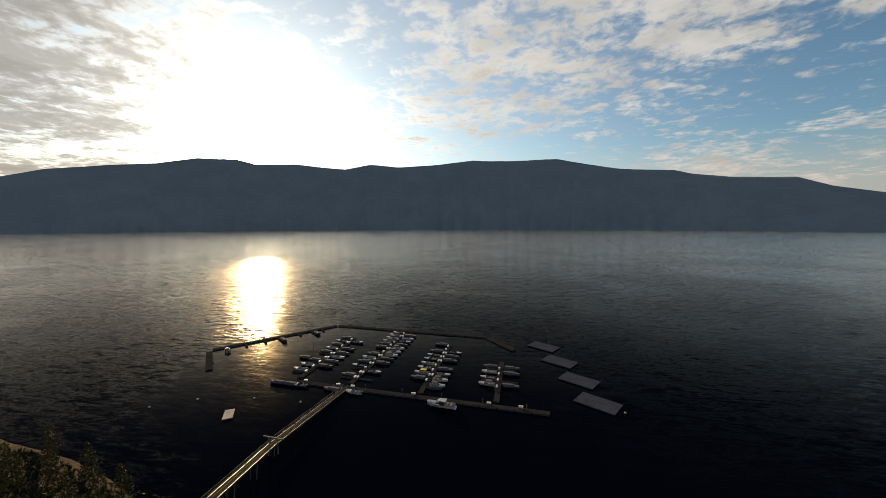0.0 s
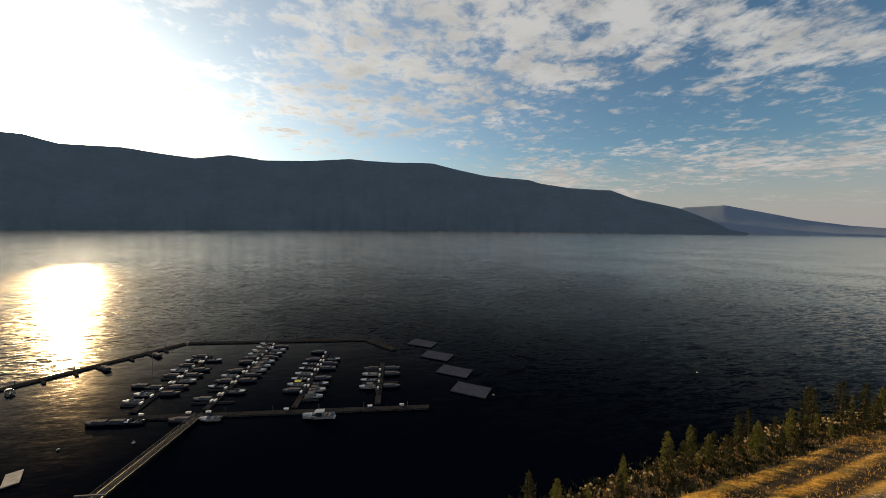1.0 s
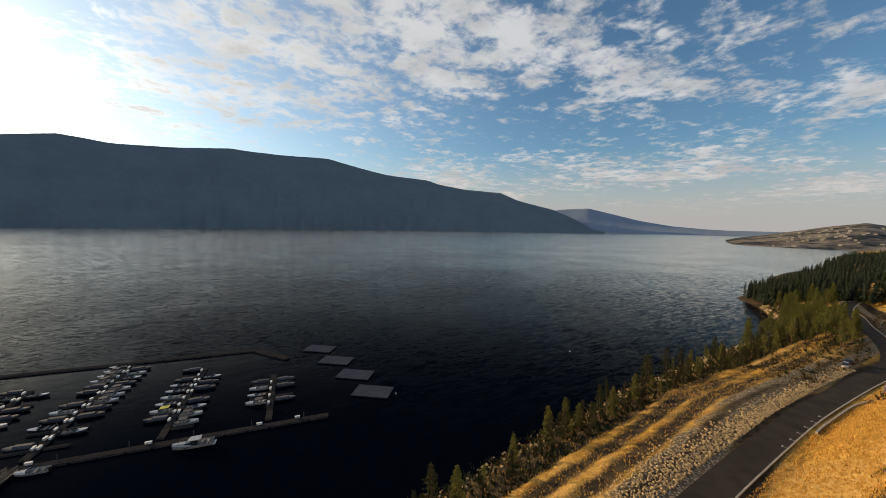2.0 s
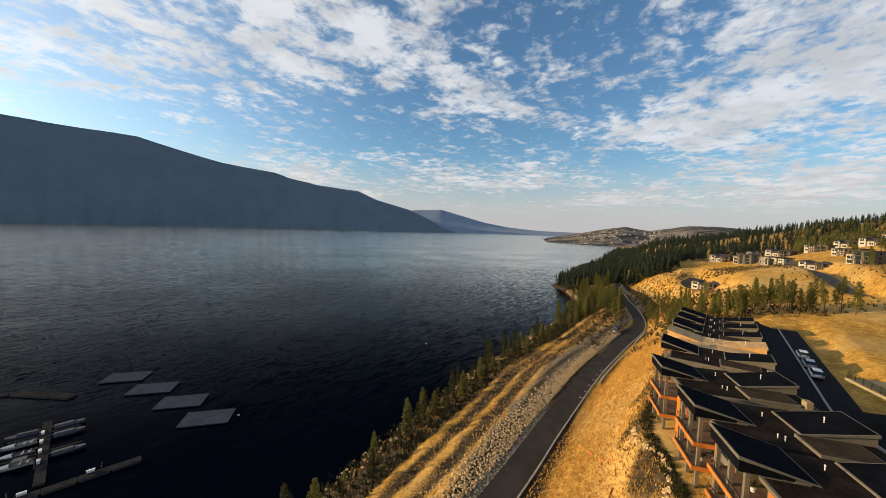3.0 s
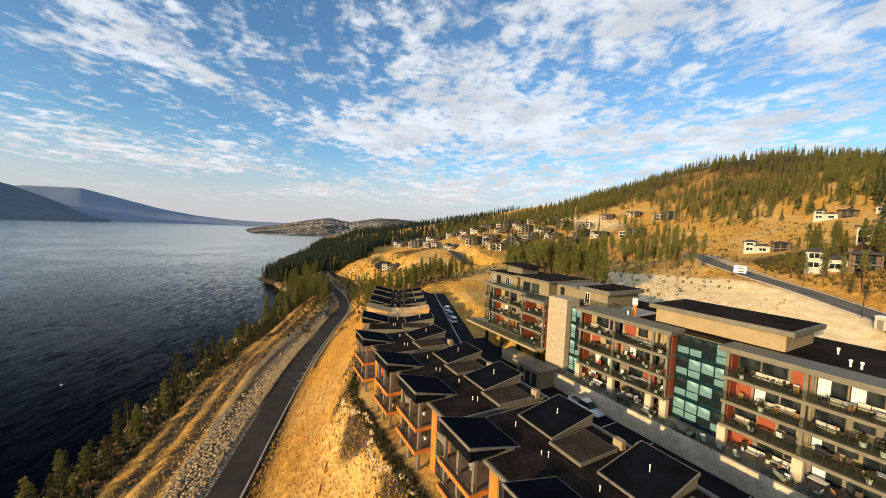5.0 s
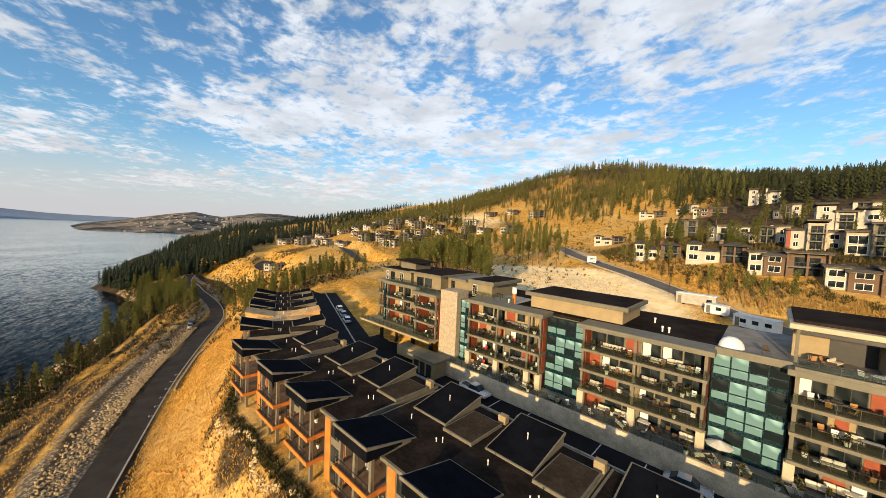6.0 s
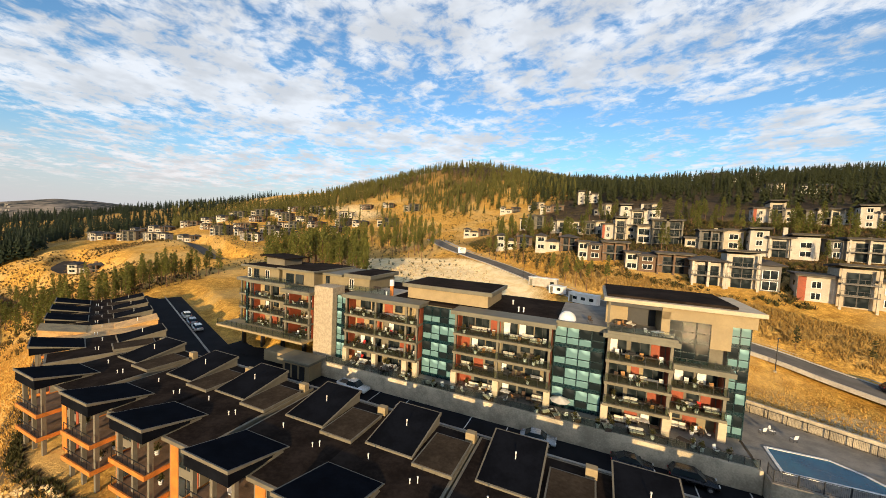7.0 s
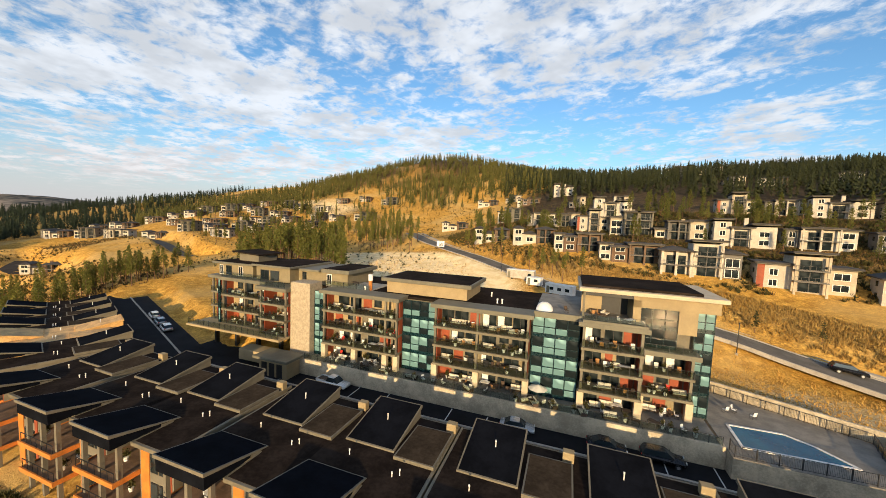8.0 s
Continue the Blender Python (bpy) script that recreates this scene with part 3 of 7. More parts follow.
M["rail_glass"] = glass("rail_glass", (0.045, 0.055, 0.05), 0.08, 0.1)

rng = random.Random(7)
apartment = tagged(empty("apartment_building", DEV), "five-storey apartment building with olive slabs, red panels and teal glass", "apartment building")
FLOORS = (34.6, 37.6, 40.6, 43.6)
TOP = 46.6


def span(s0, s1):
    return -s1, -s0


_alike = {}


def alike(name, key, make, material, parent, m, label=""):
    """A piece that shares its mesh with all others of the same key."""
    if key in _alike:
        return same_part(name, _alike[key], parent, m, label)
    ob = part(name, make(), material, parent, label)
    ob.matrix_basis = m
    _alike[key] = ob
    return ob


def glazing(parent, s0, s1, y, z0, z1, cols, rows, pale=0.75):
    """Curtain wall: a dark teal frame with panes of its own."""
    x0, x1 = span(s0, s1)
    bm = boxes((x0, x1, y - 0.25, y - 0.05, z0, z1))
    w, h = (x1 - x0) / cols, (z1 - z0) / rows
    for c in range(cols + 1):
        box(bm, x0 + c * w - 0.05, x0 + c * w + 0.05, y - 0.05, y + 0.06, z0, z1)
    for r in range(rows + 1):
        box(bm, x0, x1, y - 0.05, y + 0.045, z0 + r * h - 0.05, z0 + r * h + 0.05)
    part("curtain_wall_frame", bm, M["frame_teal"], parent, "dark teal curtain wall frame")
    for c in range(cols):
        for r in range(rows):
            pw, ph = round(w - 0.16, 2), round(h - (0.62 if r % 2 == 0 else 0.16), 2)
            light = rng.random() < pale
            z = z0 + r * h + (h - ph) - 0.07
            alike("pane", ("pane", pw, ph, light), lambda: boxes((0, pw, -0.03, 0.03, 0, ph)), M["pane_pale"] if light else M["pane_dark"], parent, pose(x0 + c * w + 0.08, y + 0.005, z))


def railing(parent, s0, s1, y, z, side=None):
    """Glass balustrade: posts, a top rail and tinted panes."""
    x0, x1 = span(s0, s1)
    count = max(2, int((x1 - x0) / 1.4))
    bm = bmesh.new()
    for k in range(count + 1):
        x = x0 + (x1 - x0) * k / count
        box(bm, x - 0.025, x + 0.025, y - 0.03, y + 0.03, z, z + 1.05)
    box(bm, x0, x1, y - 0.035, y + 0.035, z + 1.05, z + 1.1)
    ob = part("railing", bm, M["dark_metal"], parent)
    part("rail_glass", boxes((x0 + 0.04, x1 - 0.04, y - 0.012, y + 0.012, z + 0.1, z + 0.98)), M["rail_glass_clear"], ob)
    return ob


def clear_glass():
    m = bpy.data.materials.new("rail_glass_clear")
    m.use_nodes = True
    n = Nodes(m.node_tree)
    see = n.add("ShaderNodeBsdfTransparent", {0: (0.84, 0.88, 0.84, 1)})
    shine = n.add("ShaderNodeBsdfGlossy", {0: (0.8, 0.85, 0.85, 1), 1: 0.05})
    n.add("ShaderNodeOutputMaterial", {0: n.add("ShaderNodeMixShader", {0: 0.10, 1: see.outputs[0], 2: shine.outputs[0]}).outputs[0]})
    return m


M["rail_glass_clear"] = clear_glass()
balconies = []


def bay_wall(parent, s0, s1, y, z, h=2.65):
    """The wall behind one balcony: doors, windows, red and cream panels."""
    x0, x1 = span(s0, s1)
    part("wall", boxes((x0, x1, y - 0.3, y, z, z + h)), M[rng.choice(("tan_panel", "pent", "taupe", "taupe"))], parent)
    x = x0 + 0.25
    while x < x1 - 1.3:
        kind = rng.choice(("door", "door", "door", "red", "red", "window", "bare"))
        w = {"door": 2.3, "red": rng.choice((1.0, 1.6, 2.2)), "window": 1.5, "bare": 0.6}[kind]
        w = round(min(w, x1 - 0.15 - x), 2)
        if w > 0.55:
            if kind == "red":
                alike("wall_panel", ("red", w), lambda: boxes((0, w, 0, 0.06, 0, 2.6)), M["red_panel"], parent, pose(x, y + 0.002, z + 0.02), "rust-red wall panel")
            elif kind == "door":
                d = alike("sliding_door", ("door", w), lambda: boxes((0, w, 0, 0.09, 2.14, 2.25), (0, 0.07, 0, 0.09, 0, 2.14), (w - 0.07, w, 0, 0.09, 0, 2.14), (w / 2 - 0.04, w / 2 + 0.04, 0, 0.09, 0, 2.14)), M["dark_metal"], parent, pose(x, y, z + 0.02), "dark framed sliding glass door")
                alike("pane", ("doorpane", w), lambda: boxes((0.07, w / 2 - 0.04, 0.015, 0.05, 0, 2.14), (w / 2 + 0.04, w - 0.07, 0.015, 0.05, 0, 2.14)), M["pane_dark"], d, Matrix())
                if rng.random() < 0.35:
                    alike("blind", ("blind", w), lambda: boxes((w / 2 + 0.06, w - 0.1, 0.052, 0.07, 0.1, 2.1)), M["white_paint"], d, Matrix(), "pale vertical blind")
            elif kind == "window":
                d = alike("window", ("window", w), lambda: boxes((0, w, 0, 0.08, 2.1, 2.2), (0, w, 0, 0.08, 0.8, 0.9), (0, 0.08, 0, 0.08, 0.9, 2.1), (w - 0.08, w, 0, 0.08, 0.9, 2.1)), M["dark_metal"], parent, pose(x, y, z))
                alike("pane", ("winpane", w), lambda: boxes((0.08, w - 0.08, 0.01, 0.04, 0.9, 2.1)), M["pane_dark"], d, Matrix())
        x += w + rng.choice((0.15, 0.3, 0.5))


def balcony_block(s0, s1, cols, front, deep, floors, top, stone=True):
    """A block of balconies, storey over storey, between columns."""
    x0, x1 = span(s0, s1)
    back = front - deep
    for z in floors:
        if z > 34.7:
            part("balcony_slab", boxes((x0, x1, back, front, z - 0.36, z)), M["slab"], apartment)
            railing(apartment, s0 + 0.1, s1 - 0.1, front - 0.12, z)
        for a, b in zip(cols, cols[1:]):
            bay_wall(apartment, a + 0.02, b - 0.02, back, z)
            balconies.append((a + 0.3, b - 0.3, back + 0.25, front - 0.35, z))
    for c in cols:
        base = floors[0]
        if stone and base < 35:
            part("stone_pier", bevelled(0.03, (-c - 0.45, -c + 0.45, front - 1.1, front - 0.3, base, base + 2.62)), M["cream"], apartment, "pale stone pier")
            base += 3.0
        part("column", boxes((-c - 0.17, -c + 0.17, front - 0.75, front - 0.4, base, top - 0.02)), M["taupe"], apartment)
    for a in (cols[0], cols[-1]):
        part("end_wall", boxes((-a - 0.12, -a + 0.12, back, front - 1.3, floors[0], top - 0.02)), M["red_panel"], apartment, "rust-red end wall")
    part("eave", bevelled(0.03, (x0 - 0.5, x1 + 0.5, back - 0.4, front + 0.25, top - 0.05, top + 0.6)), M["fascia"], apartment, "olive roof edge")


balcony_block(2.4, 17.4, (2.5, 8.9, 15.1, 17.2), -1.2, 3.2, FLOORS, TOP)
balcony_block(24.0, 39.0, (24.2, 31.1, 38.7), -1.2, 3.2, FLOORS, TOP)
balcony_block(46.0, 53.8, (46.3, 53.5), -1.2, 3.4, FLOORS, TOP)
balcony_block(53.9, 60.3, (54.1, 60.0), -3.6, 3.0, FLOORS[:3], 43.2)
balcony_block(-23.6, -11.7, (-23.4, -17.4, -11.9), -1.7, 2.8, FLOORS[1:], TOP, stone=False)
balcony_block(-11.4, -5.0, (-11.2, -5.2), 0.1, 4.4, FLOORS[1:], TOP - 0.45, stone=False)
balcony_block(-28.2, -24.0, (-28.0, -24.2), -3.0, 3.0, FLOORS[1:], TOP - 0.1, stone=False)
part("balcony_slab", boxes((*span(53.9, 60.3), -6.6, -3.6, 43.22, 43.6)), M["slab"], apartment)
railing(apartment, 54.0, 60.2, -3.72, 43.6)

glazing(apartment, 0.0, 2.3, -2.2, 34.7, TOP, 2, 8)
glazing(apartment, 17.6, 23.8, -3.4, 34.7, TOP, 4, 8, 0.6)
glazing(apartment, 39.2, 45.8, -3.2, 34.7, TOP + 0.1, 4, 8, 0.66)
glazing(apartment, 60.4, 62.6, -5.9, 34.7, 49.4, 2, 10)
glazing(apartment, 53.6, 58.2, -5.2, 43.7, 49.2, 3, 4, 0.1)
glazing(apartment, -24.0, -23.5, -1.6, 37.7, TOP, 1, 6)

# core, roofs and upper storey
part("core", boxes((*span(0.0, 46.0), -20, -4.6, 34.2, TOP), (*span(46, 60.3), -20, -6.7, 34.2, TOP - 0.01), (*span(60.3, 62.6), -20, -6.2, 34.2, 49.5), (*span(-28, 0), -20, -6.1, 37.0, TOP - 0.02)), M["taupe"], apartment)
part("roof", boxes((*span(0, 39.3), -20.3, -4.4, TOP, TOP + 0.45), (*span(-28.4, 0), -20.3, -4.4, TOP, TOP + 0.44)), M["roofing"], apartment, "dark flat roof membrane")
part("roof_terrace", boxes((*span(39.3, 54.0), -20.3, -4.6, TOP, TOP + 0.5), (*span(39.4, 46.0), -4.6, -2.9, TOP + 0.1, TOP + 0.5)), M["terrace"], apartment, "grey paved roof terrace")
part("tower", bevelled(0.04, (*span(-4.6, -0.15), -4.4, -1.0, 33.9, 48.0)), M["ledgestone"], apartment, "tall tan stacked-stone tower")
part("parapet", boxes((*span(39.3, 46.0), -3.0, -2.7, TOP + 0.1, TOP + 0.95), (*span(46.0, 54.0), -1.3, -1.0, TOP + 0.55, TOP + 0.95)), M["fascia"], apartment)
railing(apartment, 46.2, 53.6, -1.5, TOP + 0.6)
# middle roof box
part("plant_room", boxes((*span(12.8, 28.0), -15.5, -6.2, TOP + 0.45, 49.1)), M["tan_panel"], apartment, "tan rooftop plant room")
part("plant_room_roof", bevelled(0.04, (*span(12.0, 28.9), -16.2, -5.4, 49.1, 49.75)), M["fascia"], apartment)
part("plant_room_cover", boxes((*span(12.4, 28.5), -15.8, -5.8, 49.75, 49.8)), M["roofing"], apartment)
# left penthouses
part("penthouse", boxes((*span(-27.2, -17.4), -15, -4.2, TOP + 0.44, 49.6), (*span(-15.8, -7.2), -15, -3.6, TOP + 0.44, 49.9), (*span(-7.2, 4.4), -15, -6.0, TOP + 0.44, 49.5)), M["pent"], apartment, "olive-tan penthouse storey")
part("penthouse_roof", bevelled(0.04, (*span(-28.0, -16.6), -15.8, -3.2, 49.6, 50.0), (*span(-16.4, -6.4), -15.8, -2.7, 49.9, 50.3), (*span(-6.4, -1.5), -15.6, -5.0, 49.5, 49.9), (*span(-1.2, 5.2), -15.6, -5.2, 49.52, 50.25)), M["fascia"], apartment)
part("penthouse_cover", boxes((*span(-27.7, -16.9), -15.5, -3.5, 50.0, 50.04), (*span(-16.1, -6.7), -15.5, -3.0, 50.3, 50.34), (*span(-0.9, 4.9), -15.3, -5.5, 50.25, 50.29)), M["roofing"], apartment)
part("stair_head", boxes((*span(-24.5, -19.0), -12, -7, 50.0, 51.5)), M["taupe"], apartment)
bm = bmesh.new()
prism(bm, [(-p[0], p[1]) for p in ((-25.5, -6), (-25.5, -13), (-18, -13), (-18, -6))], lambda x, y: 51.5 + (x - 18) * 0.05, lambda x, y: 51.75 + (x - 18) * 0.05)
part("stair_head_roof", bm, M["roofing"], apartment)
for s, w in ((-26.3, 1.0), (-24.2, 1.6), (-20.8, 1.2), (-13.6, 2.2), (-11.0, 2.2), (-5.8, 1.0), (0.2, 1.1)):
    y = -4.2 if s < -17 else (-3.6 if s < -7.2 else -6.0)
    d = part("window", boxes((-s - w / 2, -s + w / 2, y, y + 0.07, 47.2, 49.2)), M["white_paint" if s in (-26.3, -20.8, 0.2) else "dark_metal"], apartment)
    part("pane", boxes((-s - w / 2 + 0.09, -s - 0.04, y + 0.06, y + 0.085, 47.3, 49.1), (-s + 0.04, -s + w / 2 - 0.09, y + 0.06, y + 0.085, 47.3, 49.1)), M["pane_dark"], d)
railing(apartment, -23.4, -11.9, -1.9, TOP + 0.55)
railing(apartment, -11.2, -5.2, -0.2, TOP + 0.15)
railing(apartment, 0.0, 10.0, -4.9, TOP + 0.46)
part("roof_deck", boxes((*span(0.3, 10.2), -12, -5.0, TOP + 0.45, TOP + 0.55)), M["kerb"], apartment, "pale roof deck")
# raised south-east storey
part("upper_storey", boxes((*span(52.6, 53.6), -16, -4.8, TOP + 0.5, 50.3), (*span(58.2, 60.4), -16, -5.0, TOP - 0.5, 50.3), (*span(46.2, 62.4), -16, -9.2, TOP + 0.5, 50.3), (*span(45.9, 48.8), -9.2, -8.0, TOP + 0.5, 50.3), (*span(52.6, 62.8), -16, -4.8, 49.3, 51.0)), M["tan_panel"], apartment, "tan upper storey with open loggia")
part("upper_roof", bevelled(0.04, (*span(45.4, 63.4), -16.6, -3.9, 50.95, 51.5)), M["cream"], apartment, "cream overhanging roof edge")
part("upper_roof_cover", boxes((*span(45.8, 60.8), -16.2, -5.0, 51.5, 51.85)), M["roofing"], apartment)
# dark sheet across the loggia's back imitates the shade of a deep room
part("loggia_back", boxes((*span(48.9, 52.5), -9.2, -9.12, TOP + 0.52, 50.28)), M["dark_metal"], apartment, "dark sheet standing in for the loggia's unlit depth")
part("upper_post", boxes((*span(46.0, 46.3), -4.9, -4.6, TOP + 0.5, 50.95)), M["taupe"], apartment)
# dark box under the loggia roof, coloured for the shade inside
part("ceiling_light_well", boxes((*span(46.3, 52.6), -9.1, -5.0, 50.3, 50.9)), M["dark_metal"], apartment)
# open parking below the left wing; back and columns coloured dark for its shade
part("slab_edge", boxes((*span(-29.0, -4.8), -6, 1.6, 37.15, 37.55)), M["tan_panel"], apartment, "pale edge of the raised terrace")
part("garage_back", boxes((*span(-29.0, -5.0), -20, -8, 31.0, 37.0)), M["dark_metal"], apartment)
for s in (-28, -22, -16, -10):
    part("column", boxes((-s - 0.3, -s + 0.3, -4.6, -3.9, 31.5, 37.0)), M["dark_metal"], apartment)
railing(apartment, -28.8, -5.2, 1.4, 37.55)
railing(apartment, 0.2, 62.3, 0.6, 34.75)

# gate house at the garage entry
hut = tagged(empty("gate_house", DEV), "small tan flat-roofed entry building beside the drive", "building")
part("wall", boxes((*span(-6.8, -0.6), 0.95, 4.0, 31.8, 35.0)), M["tan_panel"], hut)
part("roof", bevelled(0.03, (*span(-7.6, 0.0), 0.3, 4.7, 35.0, 35.45)), M["fascia"], hut)
for s in (-5.6, -3.9, -2.2):
    part("door", boxes((-s - 0.6, -s + 0.6, 4.0, 4.06, 31.95, 34.4)), M["dark_metal"], hut)
planter = part("planter", bevelled(0.03, (*span(-13.6, -5.4), -0.5, 2.4, 33.0, 35.0)), M["tan_panel"])
planter.matrix_world = DEV
tagged(planter, "tan concrete planter wall beside the drive", "planter")


# ---- town houses ----
M["roof_blue"] = surface("roof_membrane_dark", (0.007, 0.008, 0.011), 0.97, 0.4, 0.3, 0.1, spec=0.02)
M["roof_tan"] = surface("roof_membrane_brown", (0.060, 0.043, 0.028), 0.97, 0.4, 0.3, 0.1, spec=0.02)
M["edge"] = surface("roof_edge", (0.165, 0.143, 0.10), 0.7, 0.2, 0.8, 0.05)
M["orange"] = surface("orange_wood", (0.55, 0.19, 0.03), 0.65, 0.25, 0.9, 0.1)
M["deck_wood"] = surface("deck_boards", (0.20, 0.12, 0.07), 0.85, 0.35, 0.8, 0.2)
M["raw_wood"] = surface("new_timber", (0.62, 0.36, 0.12), 0.8, 0.3, 0.8, 0.2)
M["plywood"] = surface("plywood_sheet", (0.60, 0.37, 0.15), 0.85, 0.35, 0.5, 0.1)
M["white_pipe"] = surface("white_pipe", (0.8, 0.78, 0.72), 0.5, 0.1, 1.0, 0.02)


def slanted(bm, x0, x1, y0, y1, base, z_at_y0, z_at_y1):
    prism(bm, ((x0, y0), (x1, y0), (x1, y1), (x0, y1)), base, lambda x, y: z_at_y0 + (z_at_y1 - z_at_y0) * (y - y0) / (y1 - y0))


def slant_roof(thing, x0, x1, y0, y1, base, z0, z1, cover, sill=None, edge="edge"):
    """A tilted roof slab with a dark cover, on a wedge that closes the gap to the flat roof; past sill it juts out free."""
    bm = bmesh.new()
    k = (z1 - z0) / (y1 - y0)
    prism(bm, ((x0, y0), (x1, y0), (x1, y1), (x0, y1)), lambda x, y: max(base, z0 + k * (y - y0) - 0.34), lambda x, y: z0 + k * (y - y0))
    roof = part("slant_roof", bm, M[edge], thing, "tilted roof slab with pale edges")
    bm = bmesh.new()
    end = sill if sill is not None else y1 - 0.15
    start = y0 + 0.15
    prism(bm, ((x0 + 0.15, start), (x1 - 0.15, start), (x1 - 0.15, end), (x0 + 0.15, end)), base - 0.02, lambda x, y: max(base, z0 + k * (y - y0) - 0.30))
    part("wedge_wall", bm, M[edge], roof)
    bm = bmesh.new()
    e = 0.16
    slanted(bm, x0 + e, x1 - e, y0 + e, y1 - e, (z0 + z1) / 2 - 0.1 if abs(z1 - z0) < 0.1 else min(z0, z1) - 0.05, z0 + k * e + 0.03, z1 - k * e + 0.03)
    part("roof_cover", bm, cover, roof, "roof covering")


def townhouse(finished=True):
    """One unit, garage side at y 12, lake side at y 28; x from -11.9 to 0.2."""
    th = empty("townhouse")
    wall = M["taupe"] if finished else M["raw_wood"]
    edge = "edge" if finished else "raw_wood"
    cover, membrane = (M["roof_blue"], M["roofing"]) if finished else (M["plywood"], M["plywood"])
    body = bmesh.new()
    box(body, -11.8, 0.1, 12.6, 24.0, 29, 36.3)
    box(body, -11.8, -6.6, 24.0, 27.6, 26, 36.3)
    box(body, -6.6, 0.1, 24.0, 25.4, 26, 36.74)
    part("wall", body, wall, th)
    part("flat_roof", bevelled(0.03, (-12.0, 0.3, 12.0, 24.2, 36.3, 36.72), (-12.0, -6.4, 24.2, 28.3, 36.3, 36.72)), M[edge], th, "flat roof with pale edge")
    part("roof_cover", boxes((-11.7, 0.0, 12.3, 24.2, 36.72, 36.76), (-11.7, -6.7, 24.2, 28.0, 36.72, 36.76)), membrane, th, "roof covering")
    slant_roof(th, -6.6, 0.0, 23.4, 30.2, 36.75, 36.84, 38.45, cover, 25.4, edge)
    slant_roof(th, -7.2, -1.4, 12.0, 19.3, 36.74, 38.25, 36.95, cover, None, edge)
    slant_roof(th, -11.9, -7.6, 14.2, 20.2, 36.74, 37.1, 37.16, M["roof_tan"] if finished else membrane, None, edge)
    part("chimney", bevelled(0.03, (-12.0, -10.9, 12.9, 13.7, 36.7, 37.75)), M["tan_panel"], th)
    for x, y, h in ((-3.2, 21.2, 0.45), (-9.2, 21.9, 0.5), (-8.6, 22.3, 0.35), (-4.4, 15.5, 1.5)):
        bm = bmesh.new()
        pipe(bm, (x, y, 36.7), (x, y, 36.8 + h), 0.05)
        pipe(bm, (x, y, 36.75 + h), (x, y, 36.9 + h), 0.085)
        part("vent_pipe", bm, M["white_pipe"], th, "white roof vent pipe")
    # lake side: two decks with orange beams
    for z in (33.3, 30.1):
        part("deck", boxes((-6.5, 0.0, 25.4, 29.9, z - 0.1, z)), M["deck_wood"], th)
        part("deck_beam", boxes((-6.7, 0.15, 29.9, 30.05, z - 0.42, z + 0.1), (-6.7, -6.55, 27.6, 29.9, z - 0.42, z + 0.1), (0.0, 0.15, 25.6, 29.9, z - 0.42, z + 0.1)), M["orange"], th, "orange timber deck beam")
        bm = bmesh.new()
        for k in range(7):
            box(bm, -6.55 + k * 1.08, -6.51 + k * 1.08, 29.8, 29.85, z, z + 1.0)
        box(bm, -6.55, 0.0, 29.78, 29.86, z + 1.0, z + 1.05)
        part("railing", bm, M["dark_metal"], th)
    for x in (-6.2, -3.2, -0.3):
        part("post", boxes((x - 0.2, x + 0.2, 29.0, 29.4, 26.0, 37.85)), M["taupe"], th)
    for x0, x1 in ((-8.2, -6.9), (-11.6, -11.0)):
        part("wall_panel", boxes((x0, x1, 27.6, 27.68, 27, 36.2)), M["red_panel" if x0 < -9 else "orange"], th, "orange vertical wall panel")
    for x0, x1 in ((-10.8, -9.7), (-9.5, -8.4)):
        for z in (33.6, 30.4, 27.6):
            w = part("window", boxes((x0, x1, 27.6, 27.68, z, z + 2.1)), M["dark_metal"], th)
            part("pane", boxes((x0 + 0.08, x1 - 0.08, 27.67, 27.7, z + 0.08, z + 2.02)), M["pane_dark"], w)
    for z in (33.35, 30.15, 27.2):
        w = part("sliding_door", boxes((-5.9, -1.0, 25.4, 25.47, z, z + 2.5)), M["dark_metal"], th)
        for k in range(3):
            part("pane", boxes((-5.8 + k * 1.62, -4.3 + k * 1.62, 25.46, 25.49, z + 0.08, z + 2.4)), M["pane_dark"], w)
    for x0 in (-10.6, -5.4):
        part("garage_door", boxes((x0, x0 + 4.6, 12.52, 12.6, 32.0, 34.6)), M["fascia"], th)
    # end wall details
    part("end_band", boxes((-11.86, -11.8, 13.2, 23.6, 34.4, 34.7)), M["edge"], th)
    return th


town = townhouse()
UNIT_S = (-14.8, -3.9, 9.2, 20.9, 33.4, 45.2, 57.8, 69.6, 82.2)
tagged(town, "dark-roofed taupe town house with orange deck beams", "town house", group="town houses along the drive")
town.matrix_world = DEV @ pose(-UNIT_S[0], 0, -0.4)
for s in UNIT_S[1:]:
    copy_thing(town, DEV @ pose(-s, 0, -0.4))
shell = townhouse(False)
tagged(shell, "half-built town house with bare new timber walls", "town house", group="town houses along the drive")
shell.matrix_world = DEV @ pose(47.4, -10.1, -1.6, 0, 0, -22)
for p, q, turn, drop in ((28.4, -0.3, -1, -0.6), (36.4, -5.5, -20, -1.1), (58.7, -14.7, -22, -2.0), (70.0, -19.3, -22, -2.4), (81.3, -23.9, -22, -2.8)):
    copy_thing(town, DEV @ pose(p, q, drop, 0, 0, turn))


